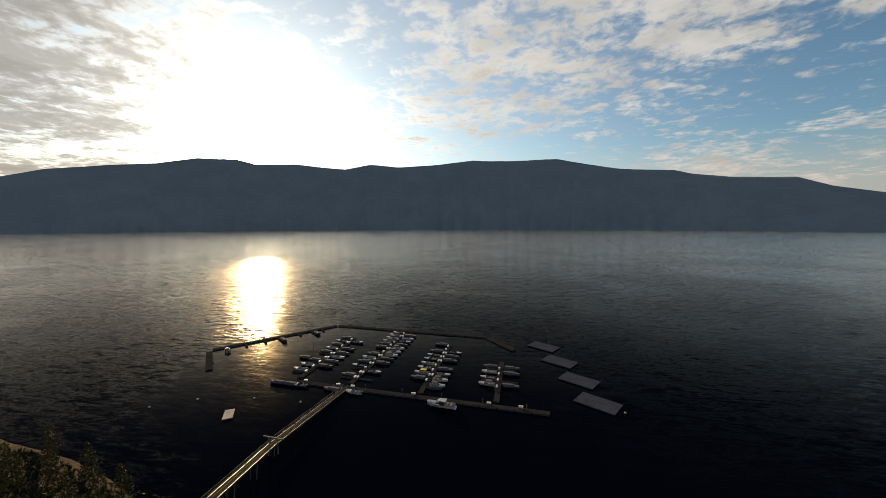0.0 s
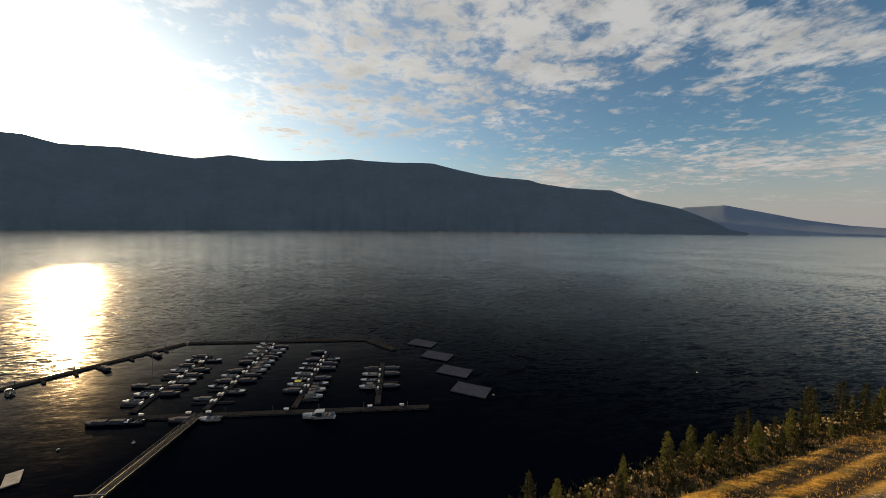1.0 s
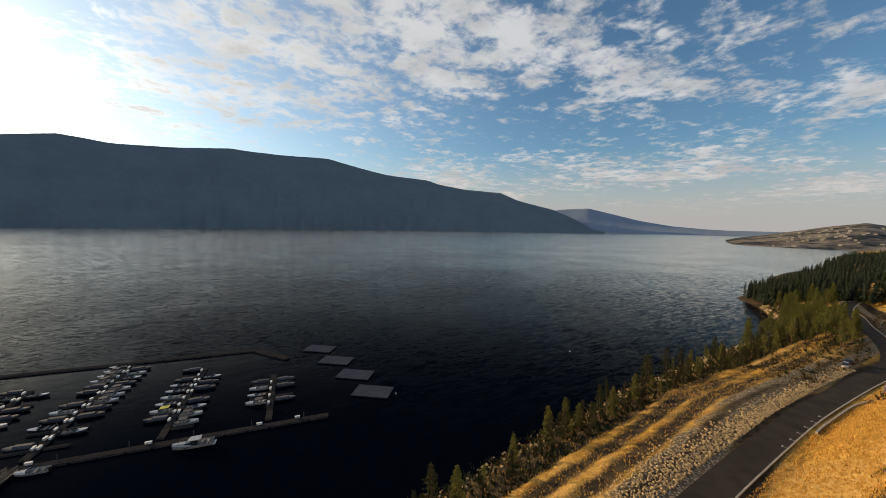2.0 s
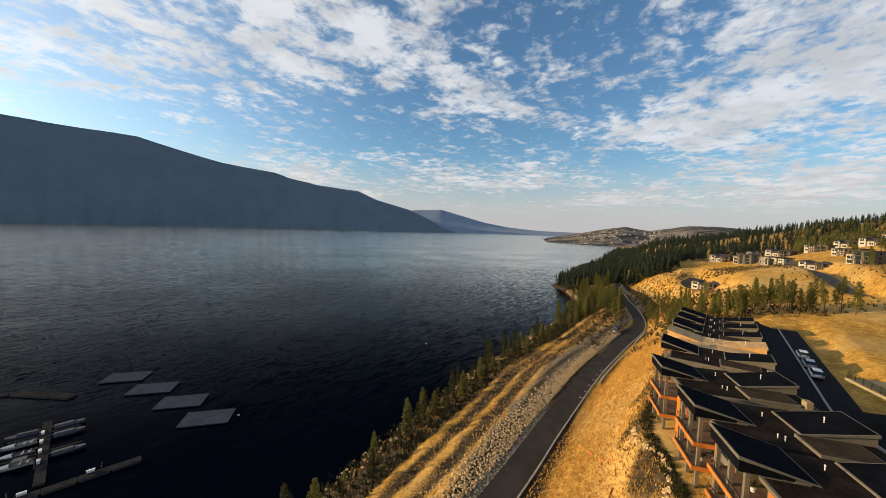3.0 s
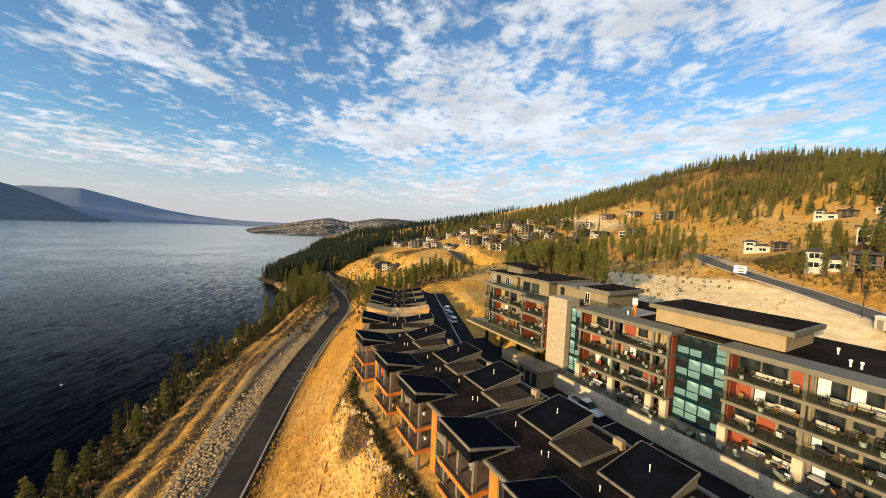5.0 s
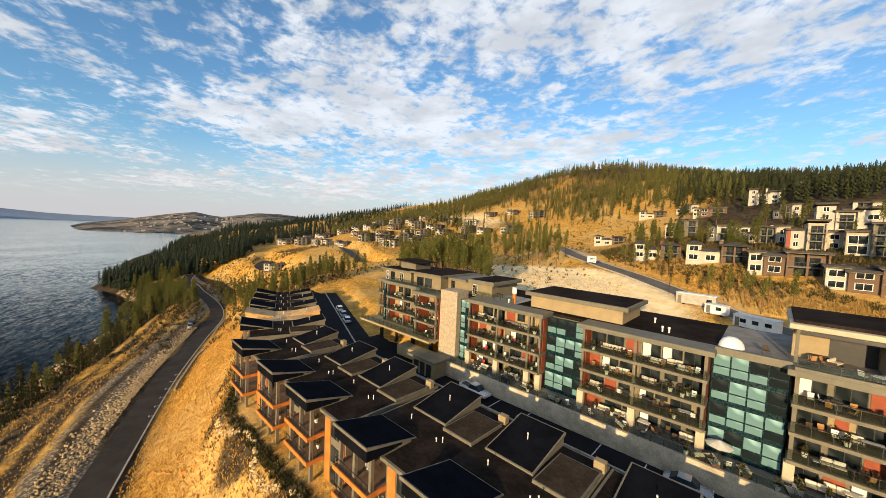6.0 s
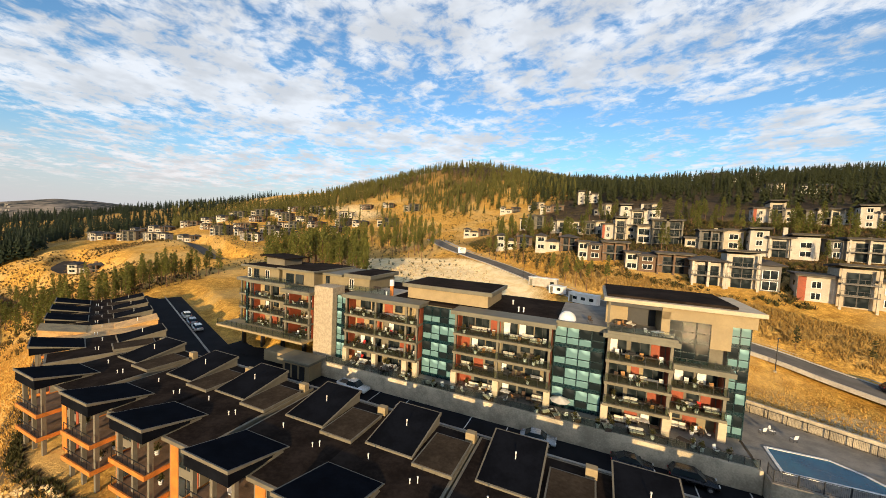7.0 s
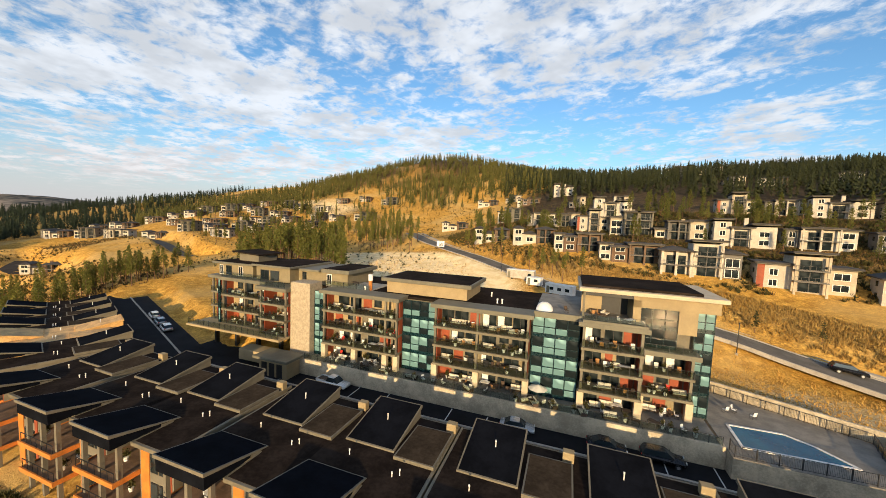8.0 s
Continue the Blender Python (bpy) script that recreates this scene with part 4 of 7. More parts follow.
# ---- hillside houses ----
M["house_white"] = surface("white_render", (0.49, 0.44, 0.36), 0.85, 0.2, 0.5, 0.05)
M["house_cream"] = surface("cream_siding", (0.44, 0.37, 0.27), 0.85, 0.2, 0.5, 0.05)
M["house_grey"] = surface("grey_siding", (0.15, 0.14, 0.125), 0.85, 0.15, 0.5, 0.05)
M["house_brown"] = surface("brown_siding", (0.14, 0.085, 0.05), 0.85, 0.2, 0.5, 0.05)
M["house_roof"] = surface("dark_shingle", (0.05, 0.045, 0.042), 0.9, 0.35, 0.8, 0.2)


def slab_roof(h, x0, x1, front, z, jut, tilt):
    """A dark roof slab with a deep overhang and a paler board under its edge."""
    x0, x1, y0, y1 = x0 - 0.55, x1 + 0.55, -5.6, front + jut
    bm = bmesh.new()
    prism(bm, ((x0, y0), (x1, y0), (x1, y1), (x0, y1)), lambda x, y: z + 0.02 + tilt * (y + 5.6), lambda x, y: z + 0.48 + tilt * (y + 5.6))
    part("roof", bm, M["house_roof"], h)
    bm = bmesh.new()
    prism(bm, ((x0 + 0.25, y1 - 0.3), (x1 - 0.25, y1 - 0.3), (x1 - 0.25, y1 - 0.12), (x0 + 0.25, y1 - 0.12)), lambda x, y: z - 0.16 + tilt * (y + 5.6), lambda x, y: z + 0.03 + tilt * (y + 5.6))
    part("soffit_board", bm, M["taupe"], h)


def hip_roof(h, x0, x1, front, z, jut):
    """A low dark hipped roof with a thick eave."""
    bm = bmesh.new()
    x0, x1, y0, y1 = x0 - 0.6, x1 + 0.6, -5.6, front + jut
    base = [bm.verts.new(p) for p in ((x0, y0, z), (x1, y0, z), (x1, y1, z), (x0, y1, z))]
    edge = [bm.verts.new((v.co.x, v.co.y, z + 0.25)) for v in base]
    w, my, mx = min(x1 - x0, y1 - y0) / 2, (y0 + y1) / 2, (x0 + x1) / 2
    wide = x1 - x0 > y1 - y0
    r, t = [bm.verts.new(p) for p in (((x0 + w, my, z + 1.3), (x1 - w - 0.01, my, z + 1.3)) if wide else ((mx, y0 + w, z + 1.3), (mx, y1 - w - 0.01, z + 1.3)))]
    bm.faces.new(base[::-1])
    for k in range(4):
        bm.faces.new((base[k], base[(k + 1) % 4], edge[(k + 1) % 4], edge[k]))
    for f in ((edge[0], edge[1], t, r), (edge[1], edge[2], t), (edge[2], edge[3], r, t), (edge[3], edge[0], r)) if wide else ((edge[0], edge[1], r), (edge[1], edge[2], t, r), (edge[2], edge[3], t), (edge[3], edge[0], r, t)):
        bm.faces.new(f)
    part("roof", bm, M["house_roof"], h)


def house_window(h, x, y, z, w, tall):
    """A window with a pale frame, a mullion and a dark pane."""
    win = alike("window", ("hw", w, tall), lambda: boxes((-w / 2 - 0.1, w / 2 + 0.1, 0, 0.10, -0.1, 0), (-w / 2 - 0.1, w / 2 + 0.1, 0, 0.10, tall, tall + 0.1), (-w / 2 - 0.1, -w / 2, 0, 0.10, 0, tall), (w / 2, w / 2 + 0.1, 0, 0.10, 0, tall), (-0.04, 0.04, 0, 0.09, 0, tall)), M["white_paint"], h, pose(x, y, z))
    alike("pane", ("hp", w, tall), lambda: boxes((-w / 2, -0.04, 0.01, 0.05, 0, tall), (0.04, w / 2, 0.01, 0.05, 0, tall)), M["pane_dark"], win, Matrix())


def house_terrace(h, x0, x1, y, z, rail, wall):
    """A wide dark glazed door behind a balcony, with slab and railing where it is raised."""
    w = round((x1 - x0) * 0.62, 1)
    door = alike("sliding_door", ("hd", w), lambda: boxes((-w / 2, w / 2, 0, 0.08, 2.3, 2.42), (-w / 2, -w / 2 + 0.1, 0, 0.08, 0, 2.3), (w / 2 - 0.1, w / 2, 0, 0.08, 0, 2.3), (-0.06, 0.06, 0, 0.08, 0, 2.3)), M["dark_metal"], h, pose((x0 + x1) / 2, y, z + 0.05))
    alike("pane", ("hdp", w), lambda: boxes((-w / 2 + 0.1, -0.06, 0.01, 0.05, 0, 2.3), (0.06, w / 2 - 0.1, 0.01, 0.05, 0, 2.3)), M["pane_dark"], door, Matrix())
    if not rail:
        return
    part("balcony_slab", boxes((x0 + 0.05, x1 - 0.05, y, y + 1.75, z - 0.30, z - 0.02)), wall, h)
    bm = bmesh.new()
    count = max(3, int((x1 - x0) / 0.9))
    for k in range(count + 1):
        px = x0 + 0.15 + k * (x1 - x0 - 0.3) / count
        box(bm, px - 0.025, px + 0.025, y + 1.62, y + 1.67, z - 0.02, z + 0.98)
    box(bm, x0 + 0.1, x1 - 0.1, y + 1.60, y + 1.69, z + 0.98, z + 1.05)
    box(bm, x0 + 0.1, x1 - 0.1, y + 1.62, y + 1.67, z + 0.08, z + 0.14)
    part("railing", bm, M["dark_metal"], h)


def house(volumes):
    """A house on a slope, lake side towards +y, made of stepped volumes: x0, x1, front, storeys, extra height, wall, kind, roof."""
    h = empty("house")
    for x0, x1, front, storeys, extra, wall, kind, roof in volumes:
        top = storeys * 2.75 + extra
        part("wall", boxes((x0, x1, -5, front, -4, top)), M[wall], h)
        jut = 2.3 if kind == "terrace" else 1.1
        if roof == "hip":
            hip_roof(h, x0, x1, front, top, jut)
        else:
            slab_roof(h, x0, x1, front, top, jut, {"flat": 0.0, "up": 0.07, "down": -0.06}[roof])
        for s in range(storeys):
            z = s * 2.75
            if kind == "terrace":
                house_terrace(h, x0, x1, front, z, s > 0, M["house_grey" if wall != "house_grey" else "taupe"])
            elif kind == "tall":
                house_window(h, (x0 + x1) / 2, front, z + 0.25, round(x1 - x0 - 0.9, 1), 2.1)
            else:
                count = max(1, int((x1 - x0) / 2.5))
                for k in range(count):
                    house_window(h, x0 + (k + 0.5) * (x1 - x0) / count, front, z + 0.8, 1.9 if kind == "window" else 1.1, 1.5)
        if kind == "terrace":
            if x1 - x0 > 5:
                part("fin_wall", boxes(((x0 + x1) / 2 - 0.2, (x0 + x1) / 2 + 0.2, front + 0.1, front + 1.5, -3, top)), M[wall], h)
            for px in (x0 + 0.22, x1 - 0.22):
                part("post", boxes((px - 0.17, px + 0.17, front + 1.3, front + 1.62, -3, top + 0.03)), M[wall], h)
        if kind == "panel":
            part("wall_panel", boxes((x1 - 1.1, x1 - 0.05, front, front + 0.09, 0, top - 0.2)), M["red_panel"], h, "rust-red wall panel")
        # side windows
        for s in range(storeys):
            for px in (x0, x1):
                if abs(px) > 6:
                    part("side_window", boxes((px - 0.06, px + 0.06, -1.2, 0.2, s * 2.75 + 0.9, s * 2.75 + 2.1)), M["pane_dark"], h)
    part("chimney", boxes((-1.6, -0.7, -3, -2.2, 4, max(v[3] for v in volumes) * 2.75 + 1.5)), M[volumes[0][5]], h)
    return h


HOUSE_KINDS = (
    ("cream three-storey house with raised balcony bay and red panel", ((-6.5, -2.9, 3.2, 2, 0.6, "house_cream", "window", "flat"), (-2.9, 1.7, 3.8, 3, 0.5, "house_cream", "terrace", "up"), (1.7, 6.5, 3.0, 2, 0.9, "house_white", "panel", "flat"))),
    ("white hillside house with grey wing and dark hipped roofs", ((-6.5, -3.6, 3.6, 2, 0.8, "house_grey", "tall", "hip"), (-3.6, 1.2, 3.0, 3, 0.4, "house_white", "terrace", "up"), (1.2, 6.5, 3.4, 2, 0.9, "house_white", "terrace", "hip"))),
    ("brown timber balcony house with white side wing", ((-6.5, 0.2, 3.0, 2, 0.7, "house_brown", "terrace", "flat"), (0.2, 3.8, 3.4, 2, 0.1, "house_brown", "window", "down"), (3.8, 6.5, 2.4, 2, 0.3, "house_white", "window", "flat"))),
    ("cream and charcoal house under a wide flat roof", ((-6.5, -2.2, 4.0, 2, 0.9, "house_cream", "window", "flat"), (-2.2, 3.4, 2.8, 2, 0.5, "house_grey", "terrace", "flat"), (3.4, 6.5, 2.0, 1, 0.6, "house_cream", "window", "flat"))),
    ("grey-tan three-storey house with stacked balconies", ((-6.5, -2.0, 3.4, 3, 0.2, "taupe", "terrace", "flat"), (-2.0, 2.4, 3.4, 3, 0.2, "taupe", "terrace", "flat"), (2.4, 6.5, 3.0, 2, 0.8, "house_cream", "tall", "flat"))),
    ("white rendered house with rising roof wings and balcony", ((-6.5, -1.6, 3.8, 2, 1.2, "house_white", "window", "up"), (-1.6, 2.8, 2.8, 2, 0.7, "house_white", "terrace", "flat"), (2.8, 6.5, 3.4, 3, 0.0, "house_white", "small", "up"))),
    ("white flat-roofed house with two long balconies", ((-6.5, -3.4, 3.0, 2, 0.4, "house_white", "window", "flat"), (-3.4, 3.6, 3.6, 2, 0.8, "house_white", "terrace", "flat"), (3.6, 6.5, 2.6, 2, 0.2, "house_grey", "small", "flat"))),
    ("low brown and white house with hipped roofs", ((-6.5, -1.0, 3.4, 2, 0.0, "house_brown", "terrace", "hip"), (-1.0, 3.2, 2.8, 1, 0.8, "house_white", "window", "hip"), (3.2, 6.5, 3.6, 2, 0.0, "house_white", "window", "hip"))),
)
LOWER_HOUSES = ((-25, -131, 6, 1.05, 7), (-5, -131, 12, 1.36, 0), (17, -129, 18, 1.45, 1), (36, -128, 23, 1.32, 2), (54, -129, 27, 1.2, 2), (74, -132, 31, 1.2, 7), (95, -132, 35, 1.15, 7))
SECOND_HOUSES = ((-29, -166, 7, 1.2, 6), (-9, -164, 11, 1.2, 6), (9, -157, 15, 1.2, 5), (27, -157, 19, 1.2, 3), (44, -156, 23, 1.1, 4), (60, -158, 26, 0.94, 0), (76, -167, 28, 0.85, 3), (93, -173, 31, 1.05, 6), (119, -182, 34, 1.0, 4), (152, -170, 39, 1.4, 7))
THIRD_HOUSES = ((-34, -212, 8, 0.94, 4), (-17, -213, 10, 1.25, 5), (-1, -218, 13, 1.05, 6), (16, -216, 16, 1.06, 0), (64, -194, 25, 1.3, 5), (69, -221, 24, 0.85, 3), (177, -238, 36, 1.15, 7), (136, -233, 32, 1.2, 6), (95, -223, 27, 0.7, 3), (122, -260, 29, 1.05, 5))
TOP_HOUSES = ((-31, -364, 10, 1.05, 6), (6, -341, 14, 1.1, 7), (27, -336, 16, 0.93, 3), (159, -248, 34, 0.85, 4), (74, -398, 14, 1.5, 4), (49, -402, 10, 1.2, 3))
FAR_HOUSES = ((371, 9, 62, 0.96, 7), (356, -5, 55, 0.9, 5), (336, -20, 50, 1.2, 6), (383, -26, 57, 1.2, 7), (326, -40, 54, 1.2, 7), (352, -57, 50, 1.2, 6), (332, -77, 47, 1.25, 6), (368, -99, 48, 1.0, 5), (356, -116, 48, 0.85, 7), (338, -113, 44, 0.8, 5), (320, -125, 43, 1.1, 7), (318, -98, 48, 1.0, 6), (303, -107, 52, 0.8, 5))
FAR_EAST_HOUSES = ((296, -124, 42, 0.9, 7), (304, -55, 48, 0.85, 5), (290, -68, 50, 0.85, 7), (293, -86, 45, 0.85, 5), (276, -92, 44, 0.9, 7), (284, -143, 44, 0.85, 5), (268, -151, 37, 0.8, 7), (323, -188, 42, 0.85, 6), (248, -165, 38, 1.15, 5), (310, -207, 43, 0.8, 7), (279, -214, 42, 1.1, 5), (276, 12.5, 68, 1.1, 7), (252, -106, 44, 0.8, 2))
FAR_UPPER_HOUSES = ((398, -48, 57, 1.0, 6), (412, -66, 55, 1.0, 7), (405, -88, 52, 0.95, 5), (392, -120, 50, 0.9, 7), (378, -136, 47, 1.0, 6), (352, -146, 46, 0.9, 5), (334, -150, 45, 0.95, 7), (312, -160, 44, 0.85, 6), (372, -72, 53, 1.0, 7), (350, -92, 50, 0.9, 6), (388, 12, 62, 0.9, 6), (402, -14, 60, 0.95, 7), (266, -66, 48, 0.85, 6), (262, -128, 42, 0.8, 7))
HOUSES = FAR_UPPER_HOUSES + LOWER_HOUSES + SECOND_HOUSES + THIRD_HOUSES + TOP_HOUSES + FAR_HOUSES + FAR_EAST_HOUSES
built_houses = {}
for x, y, turn, size, kind in HOUSES:
    near = y < -118 and x < 130
    if not near and (x * 3 + y) % 4 != 0:
        kind = (4, 3, 2, 7, 3, 4, 2, 7)[kind]
    r = radians(turn)
    z = min(land(x, y), land(x - 3.5 * math.sin(r), y + 3.5 * math.cos(r))) + 0.1
    wide, tall = (size * 1.04, 0.96 + 0.14 * ((x * 7) % 10) / 10) if near else (min(size, 1.12) * 1.12, 0.86)
    m = pose(x, y, z, 0, 0, turn)
    if kind in built_houses:
        o = copy_thing(built_houses[kind], m)
    else:
        label, volumes = HOUSE_KINDS[kind]
        o = built_houses[kind] = tagged(house(volumes), label, "house", group="houses on the hillside")
        o.matrix_world = m
    o.scale = (wide, 1.0, tall)


# ---- trees and plants ----
M["bark"] = surface("pine_bark", (0.16, 0.085, 0.045), 0.95, 0.4, 1.5, 0.4)


def leaf_material(name, low, high, spread):
    m = bpy.data.materials.new(name)
    m.use_nodes = True
    n = Nodes(m.node_tree)
    one = n.add("ShaderNodeNewGeometry").outputs["Random Per Island"]
    whole = n.add("ShaderNodeObjectInfo").outputs["Random"]
    tone = n.mix(n.math("ADD", n.math("MULTIPLY", one, 0.6), n.math("MULTIPLY", whole, 0.4)), low, high)
    near = n.add("ShaderNodeBsdfPrincipled", {"Base Color": tone, "Roughness": 0.7, "Specular IOR Level": 0.2})
    thin = n.add("ShaderNodeBsdfTranslucent", {0: tone})
    n.add("ShaderNodeOutputMaterial", {0: n.add("ShaderNodeMixShader", {0: spread, 1: near.outputs[0], 2: thin.outputs[0]}).outputs[0]})
    return m


M["needles"] = leaf_material("pine_needles", (0.055, 0.072, 0.016), (0.22, 0.205, 0.045), 0.3)
M["needles_far"] = leaf_material("far_needles", (0.025, 0.035, 0.010), (0.15, 0.135, 0.032), 0.2)
# darker copy of the needles: the ridge's shadow is put into the colour
M["needles_shaded"] = leaf_material("ridge_needles_shaded", (0.014, 0.02, 0.009), (0.05, 0.055, 0.018), 0.1)
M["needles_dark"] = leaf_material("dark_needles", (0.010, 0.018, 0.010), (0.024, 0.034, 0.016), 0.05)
M["needles_shore"] = leaf_material("shore_needles", (0.012, 0.018, 0.008), (0.060, 0.058, 0.016), 0.12)
M["dry_brush"] = leaf_material("dry_brush", (0.20, 0.11, 0.03), (0.46, 0.30, 0.09), 0.2)
M["dry_scrub"] = leaf_material("dry_scrub", (0.09, 0.055, 0.02), (0.24, 0.15, 0.055), 0.2)
M["green_brush"] = leaf_material("green_brush", (0.03, 0.035, 0.012), (0.11, 0.09, 0.028), 0.2)
M["dry_grass"] = leaf_material("dry_grass", (0.36, 0.19, 0.04), (0.74, 0.46, 0.12), 0.25)


def sprig(verts, faces, centre, size, count, rnd, flat=0.6):
    """A tuft of narrow blades and slips round a point."""
    for _ in range(count):
        a, b = Vector((rnd.gauss(0, 1), rnd.gauss(0, 1), rnd.gauss(0, flat))).normalized(), Vector((rnd.gauss(0, 1), rnd.gauss(0, 1), rnd.gauss(0, 1)))
        c = a.cross(b).normalized() * size * rnd.uniform(0.18, 0.34)
        base = Vector(centre) + a * size * rnd.uniform(-0.15, 0.25)
        tip = base + a * size * rnd.uniform(0.7, 1.1)
        k = len(verts)
        verts += [tuple(base - c * 0.7), tuple(base + a * size * 0.35 + c), tuple(tip), tuple(base + a * size * 0.35 - c)]
        faces += [(k, k + 1, k + 2), (k, k + 2, k + 3)]


def pine(height, rnd, bare=0.3, width=0.2, clumps=95, needles="needles"):
    """A pine: tapered trunk, limbs, and a ragged crown of needle tufts."""
    tree = empty("pine_tree")
    bm = bmesh.new()
    lean = Vector((rnd.uniform(-0.02, 0.02) * height, rnd.uniform(-0.02, 0.02) * height, height))
    bend = Vector((rnd.uniform(-0.015, 0.015) * height, rnd.uniform(-0.015, 0.015) * height, height * 0.5))
    r = height * 0.014
    pipe(bm, (0, 0, -0.6), bend, r, r * 0.65, 7)
    pipe(bm, bend, lean, r * 0.65, 0.02, 6)
    verts, faces = [], []
    for k in range(clumps):
        u = bare + (1 - bare) * (k / clumps) ** 0.85
        z = u * height
        reach = height * width * (1.05 - u) ** 0.7 * rnd.uniform(0.35, 1.15) * (0.75 if u < bare + 0.1 else 1.0)
        turn = k * 2.4 + rnd.uniform(-0.6, 0.6)
        axis = bend * (u / 0.5) if u < 0.5 else bend + (lean - bend) * ((u - 0.5) / 0.5)
        end = axis + Vector((math.cos(turn) * reach, math.sin(turn) * reach, rnd.uniform(-0.12, 0.10) * reach))
        if k % 3 == 0 and reach > 0.5:
            pipe(bm, axis, end, r * 0.2, 0.01, 4)
        size = height * 0.052 * rnd.uniform(0.75, 1.25) * (1.15 - 0.35 * u)
        sprig(verts, faces, end, size, 6, rnd)
        if reach > 0.9:
            sprig(verts, faces, axis + (end - axis) * 0.6, size * 0.95, 5, rnd)
    sprig(verts, faces, lean, height * 0.04, 6, rnd, 1.5)
    part("trunk", bm, M["bark"], tree)
    raw_mesh("crown", verts, faces, M[needles], tree)
    return tree


tree_rnd = random.Random(5)
PINES = [pine(h, tree_rnd, bare, w, c) for h, bare, w, c in ((12, 0.22, 0.20, 100), (12, 0.32, 0.17, 90), (12, 0.42, 0.17, 80), (12, 0.16, 0.22, 120), (12, 0.52, 0.15, 62), (12, 0.28, 0.14, 90))]
PINES += [pine(12, tree_rnd, bare, w, 115, "needles_shore") for bare, w in ((0.10, 0.23), (0.2, 0.19), (0.06, 0.28))]
used_pines = set()


def road_gap(x, y):
    best = 1e9
    for line, half in ROADS:
        for (ax, ay, _), (bx, by, _) in zip(line, line[1:]):
            u = min(1, max(0, ((x - ax) * (bx - ax) + (y - ay) * (by - ay)) / ((bx - ax) ** 2 + (by - ay) ** 2)))
            best = min(best, math.hypot(x - ax - u * (bx - ax), y - ay - u * (by - ay)) - half)
    return best


def free_spot(x, y, gap=1.8, house_gap=9.5):
    if road_gap(x, y) < gap:
        return False
    p, q = (float(v) for v in dev_axes(x, y))
    bend = float(np.interp(p, (-200, 25, 95), (0, 0, -28)))
    if -95 < p < 100 and -24 < q - bend < 33:
        return False
    return all(math.hypot(x - h[0], y - h[1]) > house_gap * h[3] for h in HOUSES)


def plant_pine(x, y, height, kinds=(0, 1, 2, 3, 4, 5), label="ponderosa pine with dark green needles on the slope"):
    k = tree_rnd.choice(kinds)
    m = pose(x, y, land(x, y) - 0.1, 0, 0, tree_rnd.uniform(0, 360))
    s = height / 12
    if k in used_pines:
        o = copy_thing(PINES[k], m)
    else:
        o = PINES[k]
        o.matrix_world = m
        used_pines.add(k)
    o.scale = (s, s, s * tree_rnd.uniform(0.92, 1.1))
    tagged(o, label, "pine tree", "pines")


def on_sand(x, y):
    """The open sandy slope behind the apartments, where nothing grows."""
    az, d = math.degrees(math.atan2(x, y)), math.hypot(x, y)
    return 120.5 < az < 143 and 60 < d < 182 - (az - 121) * 2.9 or (70 < x < 135 and -58 < y < -38)


def grove(count, draw, low, high, kinds, apart, gap=1.8):
    done, tries = [], 0
    while len(done) < count and tries < count * 40:
        tries += 1
        x, y = draw()
        if all((x - a) ** 2 + (y - b) ** 2 > apart * apart for a, b in done) and free_spot(x, y, gap) and not on_sand(x, y):
            done.append((x, y))
            plant_pine(x, y, tree_rnd.uniform(low, high), kinds)


def shore_spot(x0, x1, v0, v1):
    def draw():
        x = x0 + (x1 - x0) * tree_rnd.random() ** 0.9
        return x, float(np.interp(x, SHORE_X, SHORE_Y)) - tree_rnd.uniform(v0, v1)
    return draw


def patch(x, y, rx, ry, turn=0.0):
    c, s = math.cos(radians(turn)), math.sin(radians(turn))

    def draw():
        r, a = math.sqrt(tree_rnd.random()), tree_rnd.uniform(0, math.tau)
        u, v = r * rx * math.cos(a), r * ry * math.sin(a)
        return x + u * c - v * s, y + u * s + v * c
    return draw


def clustered(x0, x1, v0, v1, clusters):
    """Spots along the shore in loose clumps."""
    heads = [x0 + (x1 - x0) * (k + tree_rnd.uniform(0.1, 0.9)) / clusters for k in range(clusters)]

    def draw():
        x = tree_rnd.choice(heads) + tree_rnd.gauss(0, 3.2)
        return x, float(np.interp(x, SHORE_X, SHORE_Y)) - tree_rnd.uniform(v0, v1)
    return draw


grove(34, clustered(22, 122, 8, 19, 10), 3.5, 11.5, (6, 7, 8, 3), 1.9)
grove(40, clustered(112, 225, 5, 22, 11), 4, 13, (6, 7, 8, 1), 2.0)
grove(18, shore_spot(-150, -66, 3, 22), 7, 12, (6, 7, 8), 4.0)
grove(50, patch(158, -7, 17, 27, 25), 8.5, 12.5, (1, 2, 4, 5, 0), 2.6)
grove(26, patch(225, 24, 62, 13, 20), 6, 10, (1, 5, 2, 0), 4.0)
grove(24, clustered(150, 240, 8, 26, 9), 4, 10, (6, 8, 5, 3), 2.2)
grove(88, patch(122, -64, 54, 19, 8), 11, 17, (1, 2, 2, 4, 0), 3.2)
grove(22, patch(140, -105, 24, 16, -20), 8, 13, (2, 4, 4, 1), 3.2)
grove(7, patch(92, -119, 16, 4, -15), 7, 11, (2, 4), 4.0)
grove(8, patch(52, -107, 14, 3, 0), 7, 10, (4, 2), 4.0)


